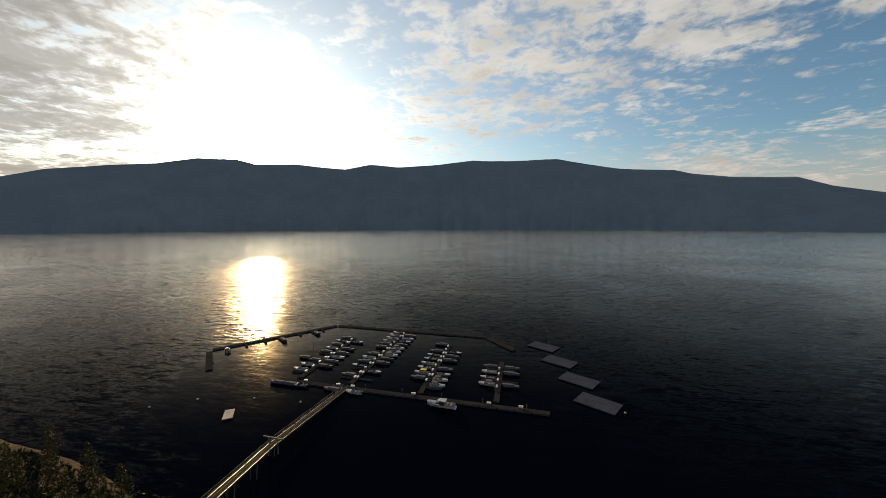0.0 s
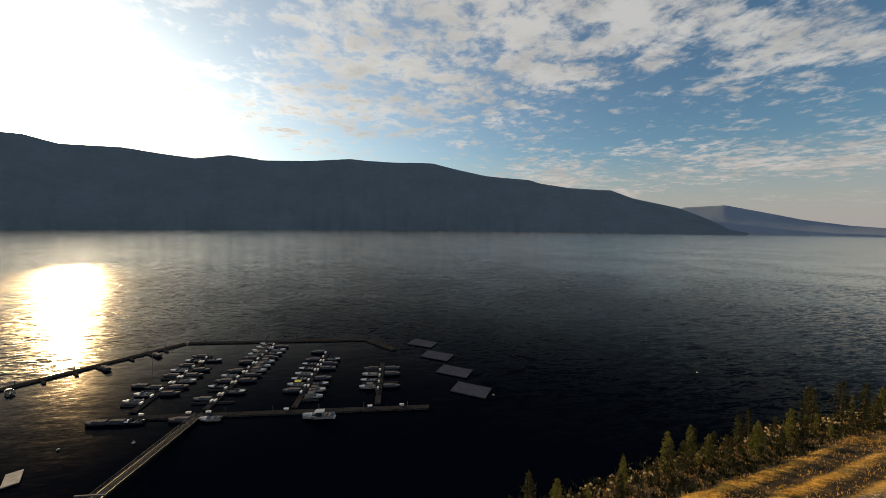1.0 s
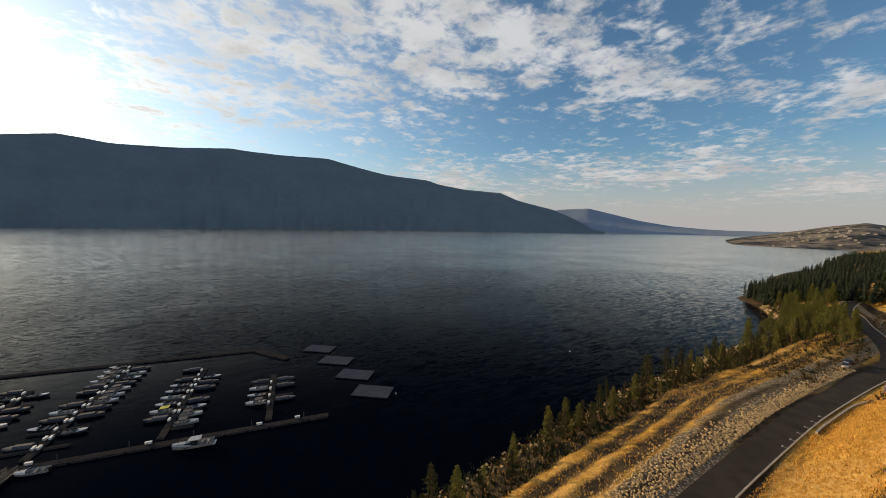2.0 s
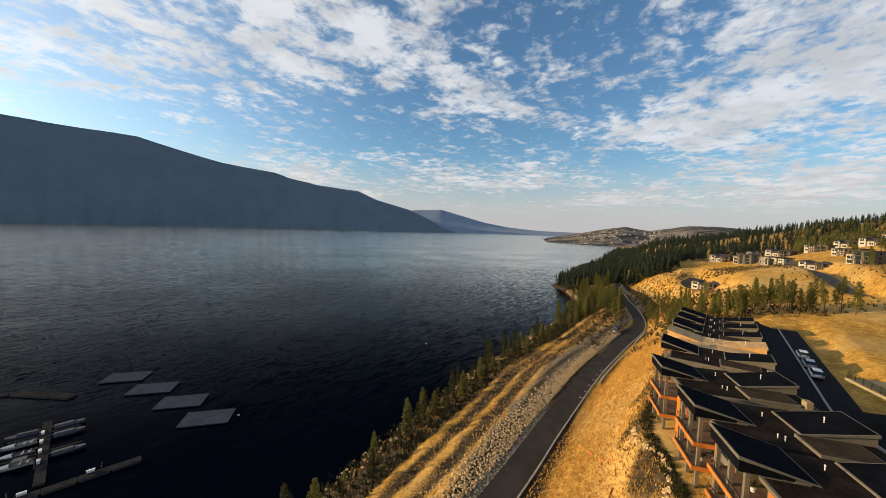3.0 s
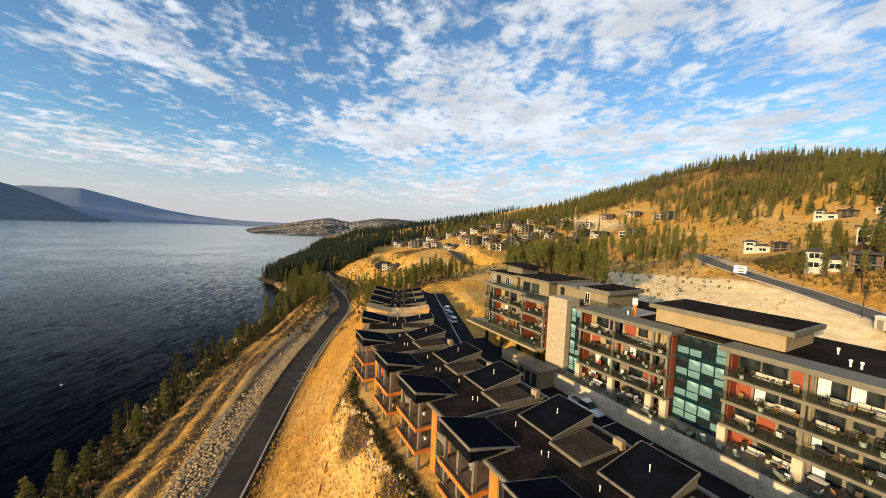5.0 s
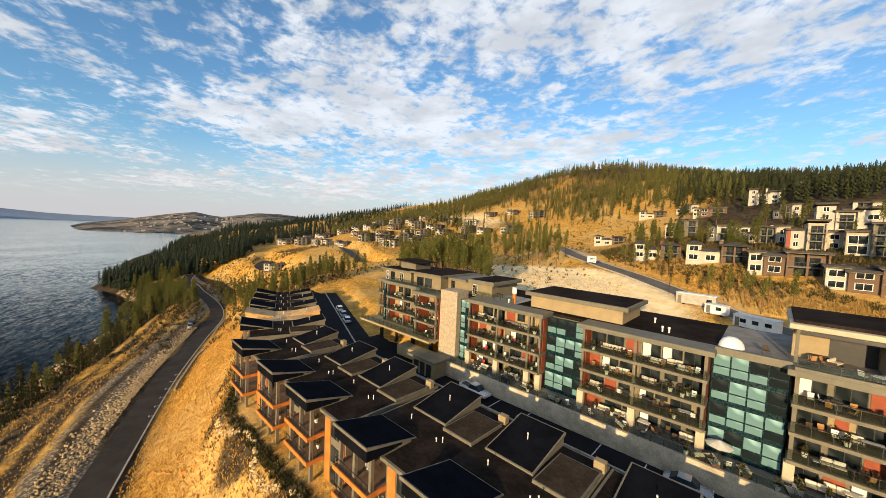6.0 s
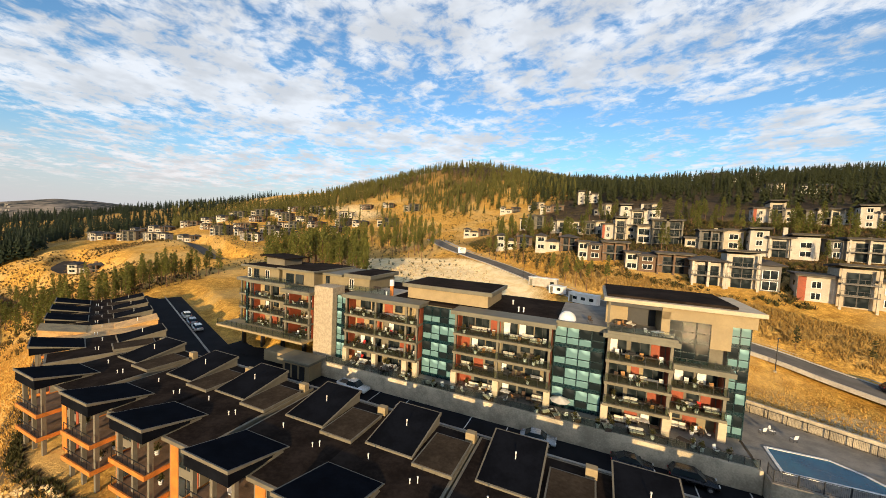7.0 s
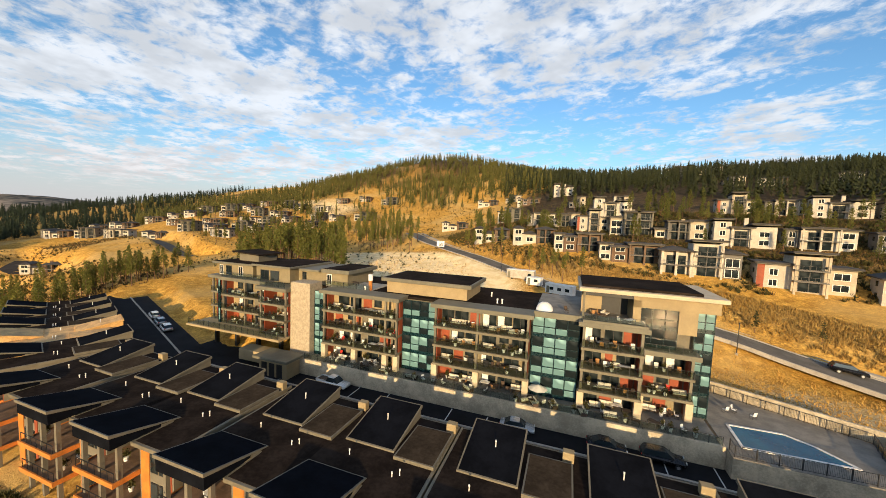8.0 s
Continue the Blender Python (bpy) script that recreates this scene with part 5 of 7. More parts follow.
def stand(name, count, draw, low, high, kinds, label):
    """A stand of pines that nobody could count, in one mesh of the same trees."""
    parts = {}
    for k in set(kinds):
        for o in PINES[k].children:
            co = np.empty(len(o.data.vertices) * 3, np.float32)
            o.data.vertices.foreach_get("co", co)
            parts[k, o.name.split(".")[0]] = (co.reshape(-1, 3), [tuple(p.vertices) for p in o.data.polygons])
    for piece, material in (("trunk", "bark"), ("crown", "needles")):
        keep = tree_rnd.getstate()
        verts, faces, base, done = [], [], 0, 0
        for _ in range(count * 6):
            x, y = draw()
            k, h, a = tree_rnd.choice(kinds), tree_rnd.uniform(low, high), tree_rnd.uniform(0, math.tau)
            if done >= count or not free_spot(x, y):
                continue
            done += 1
            co, polys = parts[k, piece]
            s, c, sn_ = h / 12, math.cos(a), math.sin(a)
            verts.append(np.stack([x + s * (co[:, 0] * c - co[:, 1] * sn_), y + s * (co[:, 0] * sn_ + co[:, 1] * c), land(x, y) - 0.1 + s * co[:, 2]], -1))
            faces += [tuple(v + base for v in p) for p in polys]
            base += len(co)
        if piece == "trunk":
            tree_rnd.setstate(keep)
            whole = raw_mesh(name, np.concatenate(verts).tolist(), faces, M[material])
            tagged(whole, label, "trees", kind="stuff")
        else:
            part_ob = raw_mesh("crowns", np.concatenate(verts).tolist(), faces, M[material], whole)
            part_ob["kind"] = "stuff"


stand("pine_stand_shore", 120, shore_spot(205, 345, 2, 38), 7, 15, (0, 1, 3), "dense stand of dark pines along the far shore")
stand("pine_stand_slope", 26, patch(205, 26, 34, 10, 10), 7, 11, (0, 1, 5), "loose stand of pines on the dry slope")
stand("pine_stand_houses", 95, patch(45, -180, 95, 48, 8), 7, 12, (0, 1, 2), "pines scattered between the hillside houses")
stand("pine_stand_row", 22, patch(5, -182, 46, 7, 0), 6, 10, (0, 1, 5), "row of pines behind the hillside houses")
stand("pine_stand_far", 70, patch(300, -95, 75, 55, -25), 7, 12, (0, 1, 2), "pines scattered between the far houses")
stand("pine_stand_rise", 70, patch(192, -137, 52, 26, -20), 8, 14, (1, 2, 4), "open stand of tall pines above the sandy slope")


def young_tree(x, y, h):
    """A slim young street tree."""
    t = empty("young_tree", pose(x, y, land(x, y)))
    bm = bmesh.new()
    pipe(bm, (0, 0, -0.3), (0, 0, h * 0.9), 0.06, 0.02, 5)
    part("trunk", bm, M["bark"], t)
    verts, faces = [], []
    for k in range(40):
        u = tree_rnd.uniform(0.3, 1.0)
        a, rr = tree_rnd.uniform(0, math.tau), h * 0.13 * tree_rnd.random() * (1.3 - u)
        sprig(verts, faces, (math.cos(a) * rr, math.sin(a) * rr, u * h), h * 0.09, 4, tree_rnd)
    raw_mesh("crown", verts, faces, M["green_brush"], t)
    return tagged(t, "slim young tree planted beside the hillside street", "tree", "young street trees")


for x, y, h in ((2, -101, 5.2), (-8, -101.5, 4.6), (-17, -99, 4.4), (-26, -96, 4.6), (14, -101.5, 5.0), (76, -113.5, 5.5), (80, -114.5, 5.0), (64, -109, 4.6), (69, -111, 5.2), (57, -107, 4.8), (96, -119, 5.0)):
    young_tree(x, y, h)


# far woods: too many to count
def woods(name, draw, count, low, high, material, label):
    verts, faces = [], []
    done = 0
    while done < count:
        x, y = draw()
        if x is None:
            done += 1
            continue
        done += 1
        z = land(x, y) - 0.3
        h = tree_rnd.uniform(low, high)
        w = h * tree_rnd.uniform(0.12, 0.19)
        k = len(verts)
        verts += [(x - 0.18, y, z), (x + 0.18, y, z), (x, y + 0.18, z), (x, y, z + h)]
        faces += [(k, k + 1, k + 3), (k + 1, k + 2, k + 3), (k + 2, k, k + 3)]
        for j in range(22):
            u = 0.16 + 0.84 * j / 21
            a = j * 2.4 + tree_rnd.random()
            rr = w * (1.06 - u) ** 0.75 * tree_rnd.uniform(0.6, 1.25)
            k = len(verts)
            top = z + h * min(1.02, u + 0.10)
            da = 0.75
            verts += [(x, y, top), (x + math.cos(a - da) * rr, y + math.sin(a - da) * rr, z + h * (u - 0.03)), (x + math.cos(a) * rr * 1.25, y + math.sin(a) * rr * 1.25, z + h * (u - 0.015)), (x + math.cos(a + da) * rr, y + math.sin(a + da) * rr, z + h * (u - 0.035))]
            faces += [(k, k + 1, k + 2), (k, k + 2, k + 3)]
    ob = raw_mesh(name, verts, faces, M[material])
    return tagged(ob, label, "forest", kind="stuff")


def away(x, y, gap=13):
    return all(math.hypot(x - h[0], y - h[1]) > gap for h in HOUSES)


def dark_spot():
    x = 340 + 800 * tree_rnd.random() ** 1.5
    y = float(np.interp(x, SHORE_X, SHORE_Y)) - 3 - tree_rnd.random() ** 1.2 * (90 + (x - 340) * 0.75)
    az = math.degrees(math.atan2(x, y))
    d = math.hypot(x, y)
    if (az > 84 and d < 400 + (az - 84) * 8) or not away(x, y) or road_gap(x, y) < 3:
        return None, None
    return x, y


def hill_spot():
    az = tree_rnd.uniform(95, 153)
    a, d = radians(az), tree_rnd.uniform(300 if az > 110 else 430, 720)
    x, y = d * math.sin(a), d * math.cos(a)
    clear = math.exp(-((x - 320) / 55) ** 2 - ((y + 195) / 42) ** 2)
    bare = math.exp(-((x - 415) / 60) ** 2 - ((y + 400) / 48) ** 2)
    if tree_rnd.random() < clear * 1.2 or tree_rnd.random() < bare * 0.75 or not away(x, y):
        return None, None
    if d < 340 and tree_rnd.random() < 0.5:
        return None, None
    return x, y


def ridge_spot():
    a, d = radians(tree_rnd.uniform(146, 208)), tree_rnd.uniform(265, 560)
    x, y = d * math.sin(a), d * math.cos(a)
    if not away(x, y) or (d < 330 and tree_rnd.random() < 0.55):
        return None, None
    return x, y


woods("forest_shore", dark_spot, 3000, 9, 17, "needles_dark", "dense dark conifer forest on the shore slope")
woods("forest_hill", hill_spot, 5000, 6, 15, "needles_far", "green pine forest covering the round hill")
woods("forest_ridge", ridge_spot, 4000, 9, 15, "needles_shaded", "dense pine forest along the ridge, shade in its needle colour")


def tufts(name, draw, count, size, blades, material, label, spread=0.5):
    verts, faces = [], []
    for _ in range(count):
        x, y = draw()
        if x is None:
            continue
        s = size * tree_rnd.uniform(0.6, 1.4)
        z = land(x, y)
        for k in range(blades):
            a = tree_rnd.uniform(0, math.tau)
            lean, w = s * tree_rnd.uniform(0.1, spread), s * 0.16
            c, sn_ = math.cos(a), math.sin(a)
            bx, by = x + c * s * 0.2, y + sn_ * s * 0.2
            i = len(verts)
            verts += [(bx - sn_ * w, by + c * w, z - 0.05), (bx + sn_ * w, by - c * w, z - 0.05), (bx + c * lean, by + sn_ * lean, z + s * tree_rnd.uniform(0.7, 1.2))]
            faces.append((i, i + 1, i + 2))
    return tagged(raw_mesh(name, verts, faces, M[material]), label, "plants", kind="stuff")


def meadow_spot():
    x = tree_rnd.uniform(28, 190)
    road_y = float(np.interp(x, [p[0] for p in LAKE_ROAD], [p[1] for p in LAKE_ROAD]))
    y = road_y - 4 - tree_rnd.uniform(0, 30)
    p, q = (float(v) for v in dev_axes(x, y))
    bend = float(np.interp(p, (-200, 25, 95), (0, 0, -28)))
    return (x, y) if q - bend > 31.5 and road_gap(x, y) > 0.8 else (None, None)


def bank_spot():
    x = tree_rnd.uniform(20, 240)
    y = float(np.interp(x, SHORE_X, SHORE_Y)) - tree_rnd.uniform(4, 36)
    return (x, y) if road_gap(x, y) > 5 else (None, None)


def brush_spot():
    x = tree_rnd.uniform(-45, 100)
    y = float(np.interp(x, [p[0] for p in HILL_ROAD], [p[1] for p in HILL_ROAD])) - 8 - tree_rnd.uniform(0, 16)
    return (x, y) if away(x, y, 8) else (None, None)


def scrub_spot():
    x, y = tree_rnd.uniform(100, 330), tree_rnd.uniform(-230, -20)
    return (x, y) if free_spot(x, y) else (None, None)


tufts("grass_meadow", meadow_spot, 30000, 0.36, 4, "dry_grass", "tall dry golden grass on the bank above the road")
tufts("grass_bank", bank_spot, 9000, 0.4, 3, "dry_grass", "dry golden grass on the lake bank")
tufts("brush_slope", brush_spot, 10500, 0.6, 5, "dry_brush", "tall dry golden brush below the houses")
tufts("brush_bank", shore_spot(10, 340, 4, 21), 2600, 1.0, 9, "needles_shore", "low dark green shrubs along the shore", 0.9)
# left bank shrubs take the darkest needles: its backlit shade, as colour
tufts("brush_left", shore_spot(-200, -50, 2, 30), 4200, 0.85, 10, "needles_dark", "dense low shrubs, the bank's shade put into their dark colour", 0.9)
tufts("grass_slope", patch(-12, -78, 34, 9, -8), 5200, 0.3, 3, "dry_grass", "dry straw-coloured grass below the hillside street")


def bed_spot():
    p = tree_rnd.uniform(-50, 44)
    w = DEV @ Vector((p, 30.6 + tree_rnd.random() * 1.5 + float(np.interp(p, (25, 95), (0, -28))), 0))
    return w.x, w.y


def dirt_spot():
    p = tree_rnd.uniform(-40, 60)
    w = DEV @ Vector((p, 32.6 + abs(tree_rnd.gauss(0, 1.6)) + float(np.interp(p, (25, 95), (0, -28))), 0))
    return w.x, w.y


tufts("shrubs_bed", bed_spot, 700, 0.55, 14, "green_brush", "planted bed of low dark shrubs below the town house decks", 0.9)
tufts("scrub_bed", dirt_spot, 900, 0.4, 6, "dry_scrub", "brown weeds on the bare soil below the town houses", 0.9)


def slope_spot():
    x, y = tree_rnd.uniform(150, 340), tree_rnd.uniform(-25, 62)
    mound = math.hypot((x - 262) / 40, (y + 22) / 24)
    return (x, y) if free_spot(x, y) and mound > 1 else (None, None)


def garden_spot():
    x, y = patch(35, -162, 100, 46, 6)()
    return (x, y) if free_spot(x, y, 1.0, 6.5) else (None, None)


tufts("shrubs_gardens", garden_spot, 8200, 0.85, 12, "green_brush", "dense shrubs and hedges between the hillside houses", 0.9)
tufts("scrub_gardens", garden_spot, 2600, 0.9, 6, "dry_scrub", "brown scrub between the hillside houses", 0.8)
tufts("scrub_slope", slope_spot, 3600, 0.9, 6, "dry_scrub", "brown scrub on the slope above the road", 0.8)
tufts("shrubs_slope", slope_spot, 1400, 0.9, 12, "green_brush", "olive shrubs scattered on the slope above the road", 0.9)
tufts("brush_hill", scrub_spot, 2600, 0.9, 6, "green_brush", "scattered low shrubs on the dry hillside", 0.9)


# ---- marina ----
M["dock"] = surface("dock_boards", (0.040, 0.037, 0.036), 1.0, 0.35, 0.7, 0.1, spec=0.0)
M["pontoon"] = surface("dock_float", (0.05, 0.05, 0.05), 0.8, 0.3, 0.8, 0.1)
M["raft"] = surface("raft_deck", (0.060, 0.064, 0.085), 1.0, 0.2, 0.4, 0.1, spec=0.0)
M["gelcoat"] = surface("white_gelcoat", (0.40, 0.40, 0.40), 0.3, 0.08, 0.8, 0.02)
M["tarp"] = surface("boat_cover", (0.05, 0.055, 0.075), 0.9, 0.3, 1.0, 0.25, spread=0.4)
M["hull_dark"] = surface("dark_gelcoat", (0.06, 0.065, 0.08), 0.3, 0.2, 0.8, 0.02, spread=0.4)
M["upholstery"] = surface("boat_vinyl", (0.22, 0.20, 0.18), 0.7, 0.15, 1.0, 0.05)
M["tint"] = glass("boat_glass", (0.02, 0.03, 0.035), 0.04, 0.1)
M["galvanised"] = surface("galvanised_rail", (0.13, 0.13, 0.13), 0.85, 0.15, 1.2, 0.03)
M["yellow_canvas"] = surface("yellow_canvas", (0.55, 0.50, 0.08), 0.85, 0.2, 1.0, 0.1)
boat_rnd = random.Random(11)
built_before = set(bpy.data.objects)


def dock(name, a, b, width, label, piles=0):
    """A floating walkway from a to b: boards on dark floats."""
    a, b = Vector((*a, 0)), Vector((*b, 0))
    length, turn = (b - a).length, math.degrees(math.atan2(b.y - a.y, b.x - a.x))
    d = empty(name, pose(a.x, a.y, 0, 0, 0, turn))
    count = max(1, round(length / 6))
    step = length / count
    for k in range(count):
        x0, x1 = k * step + 0.04, (k + 1) * step - 0.04
        part("deck_section", bevelled(0.03, (x0, x1, -width / 2, width / 2, 0.42, 0.58)), M["dock"], d)
        part("float", boxes((x0 + 0.2, x1 - 0.2, -width / 2 + 0.1, width / 2 - 0.1, -0.3, 0.42)), M["pontoon"], d)
    for k in range(piles):
        bm = bmesh.new()
        x = length * (k + 0.5) / piles
        pipe(bm, (x, width / 2 + 0.2, -3), (x, width / 2 + 0.2, 2.0), 0.15, 0.13, 7)
        part("pile", bm, M["pontoon"], d)
    return tagged(d, label, "dock", "marina docks")


FRONT = (Vector((-67.6, 136.8, 0)), Vector((34.5, 111.7, 0)))
front_turn = math.degrees(math.atan2(FRONT[1].y - FRONT[0].y, FRONT[1].x - FRONT[0].x))
dock("walkway_dock", (-67.6, 136.8), (34.5, 111.7), 2.4, "long grey floating walkway of the marina", 7)
dock("breakwater_dock", (-117.0, 170.0), (-67.3, 211.0), 2.8, "long floating breakwater dock at the marina's edge", 4)
dock("breakwater_dock", (-66.0, 211.3), (22.6, 189.6), 2.8, "long floating breakwater dock at the marina's edge", 6)
dock("breakwater_dock", (23.6, 188.2), (34.0, 170.0), 3.6, "short angled floating breakwater dock", 1)
dock("breakwater_dock", (-116.6, 167.0), (-102.5, 146.0), 2.6, "short floating dock at the breakwater's end", 1)


def hull_mesh(length, beam, height, flat=0.5):
    """A boat's hull: bow towards +x, open top, from stations along its length."""
    bm = bmesh.new()
    rows = []
    for k in range(9):
        u = k / 8
        w = beam / 2 * (1 - max(0, u - flat) ** 2 / (1.02 - flat) ** 2) ** 0.5 if u < 0.999 else 0.04
        x = -length / 2 + length * u
        z = height * (1 + 0.25 * u * u)
        keel = -0.25 + 0.45 * max(0, u - 0.7) / 0.3
        rows.append([bm.verts.new(p) for p in ((x, -w, z), (x, -w * 0.92, z * 0.35), (x, 0, keel), (x, w * 0.92, z * 0.35), (x, w, z))])
    for a, b in zip(rows, rows[1:]):
        for i in range(4):
            bm.faces.new((a[i], a[i + 1], b[i + 1], b[i]))
    bm.faces.new(rows[0][::-1])
    return bm, rows


def deck_mesh(length, beam, height, flat, x0, x1, lift, inset=0.0):
    """A surface that follows the hull's plan between two stations, with a little crown."""
    bm = bmesh.new()
    rows = []
    for k in range(7):
        x = x0 + (x1 - x0) * k / 6
        u = (x + length / 2) / length
        w = max(0.03, beam / 2 * max(0.0, 1 - max(0, u - flat) ** 2 / (1.02 - flat) ** 2) ** 0.5 - inset)
        z = height * (1 + 0.25 * u * u)
        rows.append([bm.verts.new(p) for p in ((x, -w, z), (x, -w * 0.5, z + lift), (x, w * 0.5, z + lift), (x, w, z))])
    for a, b in zip(rows, rows[1:]):
        for i in range(3):
            bm.faces.new((a[i], b[i], b[i + 1], a[i + 1]))
    for end in (rows[0], rows[-1][::-1]):
        bm.faces.new(end)
    return bm


def runabout(kind):
    """A small motor boat, about 6.4 m long."""
    b = empty("motor_boat")
    length, beam, height = 6.4, 2.35, 0.85
    bm, _ = hull_mesh(length, beam, height)
    part("hull", bm, M["hull_dark"] if kind in ("covered", "dark") else M["gelcoat"], b, smooth=True)
    part("gunwale", deck_mesh(length, beam, height, 0.5, 0.6, 3.15, 0.10), M["gelcoat"] if kind != "covered" else M["tarp"], b)
    part("sole", boxes((-3.0, 0.7, -0.95, 0.95, 0.25, 0.33)), M["upholstery"], b)
    if kind == "covered":
        part("cover", deck_mesh(length, beam, height, 0.5, -3.15, 0.8, 0.55), M["tarp"], b, "dark canvas boat cover")
    else:
        for x in (-0.9, -2.2):
            part("seat", bevelled(0.05, (x - 0.3, x + 0.3, -0.8, 0.8, 0.33, 0.75), (x - 0.32, x - 0.18, -0.8, 0.8, 0.7, 1.1)), M["upholstery"], b)
        bm = bmesh.new()
        prism(bm, ((0.45, -0.95), (0.75, -0.8), (0.95, 0), (0.75, 0.8), (0.45, 0.95), (0.52, 0.8), (0.8, 0), (0.52, -0.8)), 0.9, 1.4)
        part("windscreen", bm, M["tint"], b)
    if kind in ("canopy", "yellow"):
        part("canopy", bevelled(0.06, (-2.2, 0.3, -1.0, 1.0, 1.95, 2.05)), M["yellow_canvas" if kind == "yellow" else "tarp"], b, "canvas sun canopy")
        for x in (-2.0, 0.1):
            for y in (-0.95, 0.95):
                bm = bmesh.new()
                pipe(bm, (x, y, 0.85), (x, y, 1.97), 0.025, sides=5)
                part("canopy_pole", bm, M["galvanised"], b)
    part("outboard_motor", bevelled(0.06, (-3.6, -3.15, -0.22, 0.22, 0.4, 1.25), (-3.5, -3.3, -0.1, 0.1, -0.4, 0.5)), M["dark_metal"], b)
    return b


def sort_name(kind):
    return {"covered": "dark motor boat under a canvas cover in its berth", "open": "white open motor boat moored in its berth", "canopy": "white motor boat with dark canopy in its berth", "dark": "dark-hulled open motor boat in its berth", "yellow": "white motor boat with yellow canvas top"}[kind]


boats = {}


def moor(kind, m):
    if kind in boats:
        return copy_thing(boats[kind], m)
    boats[kind] = tagged(runabout(kind), sort_name(kind), "boat", "boats in the marina")
    boats[kind].matrix_world = m
    return boats[kind]


def dock_box(x, y, turn):
    o = part("dock_box", bevelled(0.04, (-0.75, 0.75, -0.32, 0.32, 0.58, 1.1), (-0.8, 0.8, -0.36, 0.36, 1.1, 1.22)), M["white_paint"])
    o.matrix_world = pose(x, y, 0, 0, 0, turn)
    return tagged(o, "white plastic storage box on the dock", "dock box", "dock boxes")


first_box = None


def pier(a, b, slips, gone=()):
    """A walkway with berths on both sides, boats and storage boxes."""
    global first_box
    a, b = Vector((*a, 0)), Vector((*b, 0))
    dock("pier_dock", a.xy, b.xy, 2.0, "grey floating pier with boat berths", 2)
    way = (b - a).normalized()
    turn = math.degrees(math.atan2(way.y, way.x))
    side_turn = front_turn
    length = (b - a).length
    across = Vector((math.cos(radians(side_turn)), math.sin(radians(side_turn)), 0))
    for k in range(slips):
        d = 5 + (length - 8) * k / max(1, slips - 1)
        for side in (-1, 1):
            if (k, side) in gone:
                continue
            c = a + way * d + across * side * 1.0
            if k % 2 == 0:
                e = c + across * side * 6.2
                dock("finger_dock", (c + across * side * 0.05).xy, e.xy, 0.9, "narrow floating finger dock between berths")
            spot = a + way * (d + 2.2) + across * side * 4.7
            kind = boat_rnd.choice(("covered", "covered", "covered", "covered", "dark", "dark", "dark", "open", "open", "canopy"))
            if abs(spot.x + 12.5) < 2.5 and abs(spot.y - 146) < 3:
                kind = "yellow"
            if boat_rnd.random() < 0.9:
                moor(kind, pose(spot.x, spot.y, 0.0, 0, 0, side_turn + (180 if side < 0 else 0) + boat_rnd.uniform(-2, 2)))
            if side == -1 or boat_rnd.random() < 0.3:
                p = a + way * (d + 0.3) + across * side * 0.62
                if first_box is None:
                    first_box = dock_box(p.x, p.y, turn)
                else:
                    copy_thing(first_box, pose(p.x, p.y, 0, 0, 0, turn))


pier((-59.9, 138.5), (-50.0, 187.4), 9, ((8, 1), (0, 1)))
pier((-37.8, 133.0), (-22.8, 197.0), 13, ((12, 1),))
pier((-9.6, 125.5), (2.3, 177.0), 10, ((9, 1), (8, 1), (0, -1)))
pier((17.8, 119.2), (25.5, 154.8), 6, ((5, 1), (5, -1), (0, 1), (0, -1)))
for x, y in ((-56, 135.0), (-42, 131.6), (-36, 130.2), (-12.0, 124.3), (15, 117.6), (25.6, 115.1)):
    copy_thing(first_box, pose(x, y, 0, 0, 0, front_turn))
# boats along the front walkway and the breakwater
for d, kind in ((0.01, "covered"), (0.06, "covered"), (0.11, "dark"), (0.24, "covered"), (0.33, "open")):
    p = FRONT[0].lerp(FRONT[1], d)
    moor(kind, pose(p.x - 0.5, p.y - 2.6, 0, 0, 0, front_turn + 180))
bw = Vector((-49.7, -41.0, 0)).normalized()
for k, d in enumerate((10, 16, 23, 34, 41, 50)):
    p = Vector((-67.3, 211.0, 0)) + bw * d
    q = p + Vector((0.636, -0.772, 0)) * 6
    dock("finger_dock", (p + Vector((0.9, -1.1, 0))).xy, q.xy, 1.0, "narrow floating finger dock between berths")
    if k in (1, 3):
        moor("covered", pose(q.x + 1.6, q.y - 0.2, 0, 0, 0, 130))
moor("open", pose(-108.5, 168.5, 0, 0, 0, 128))


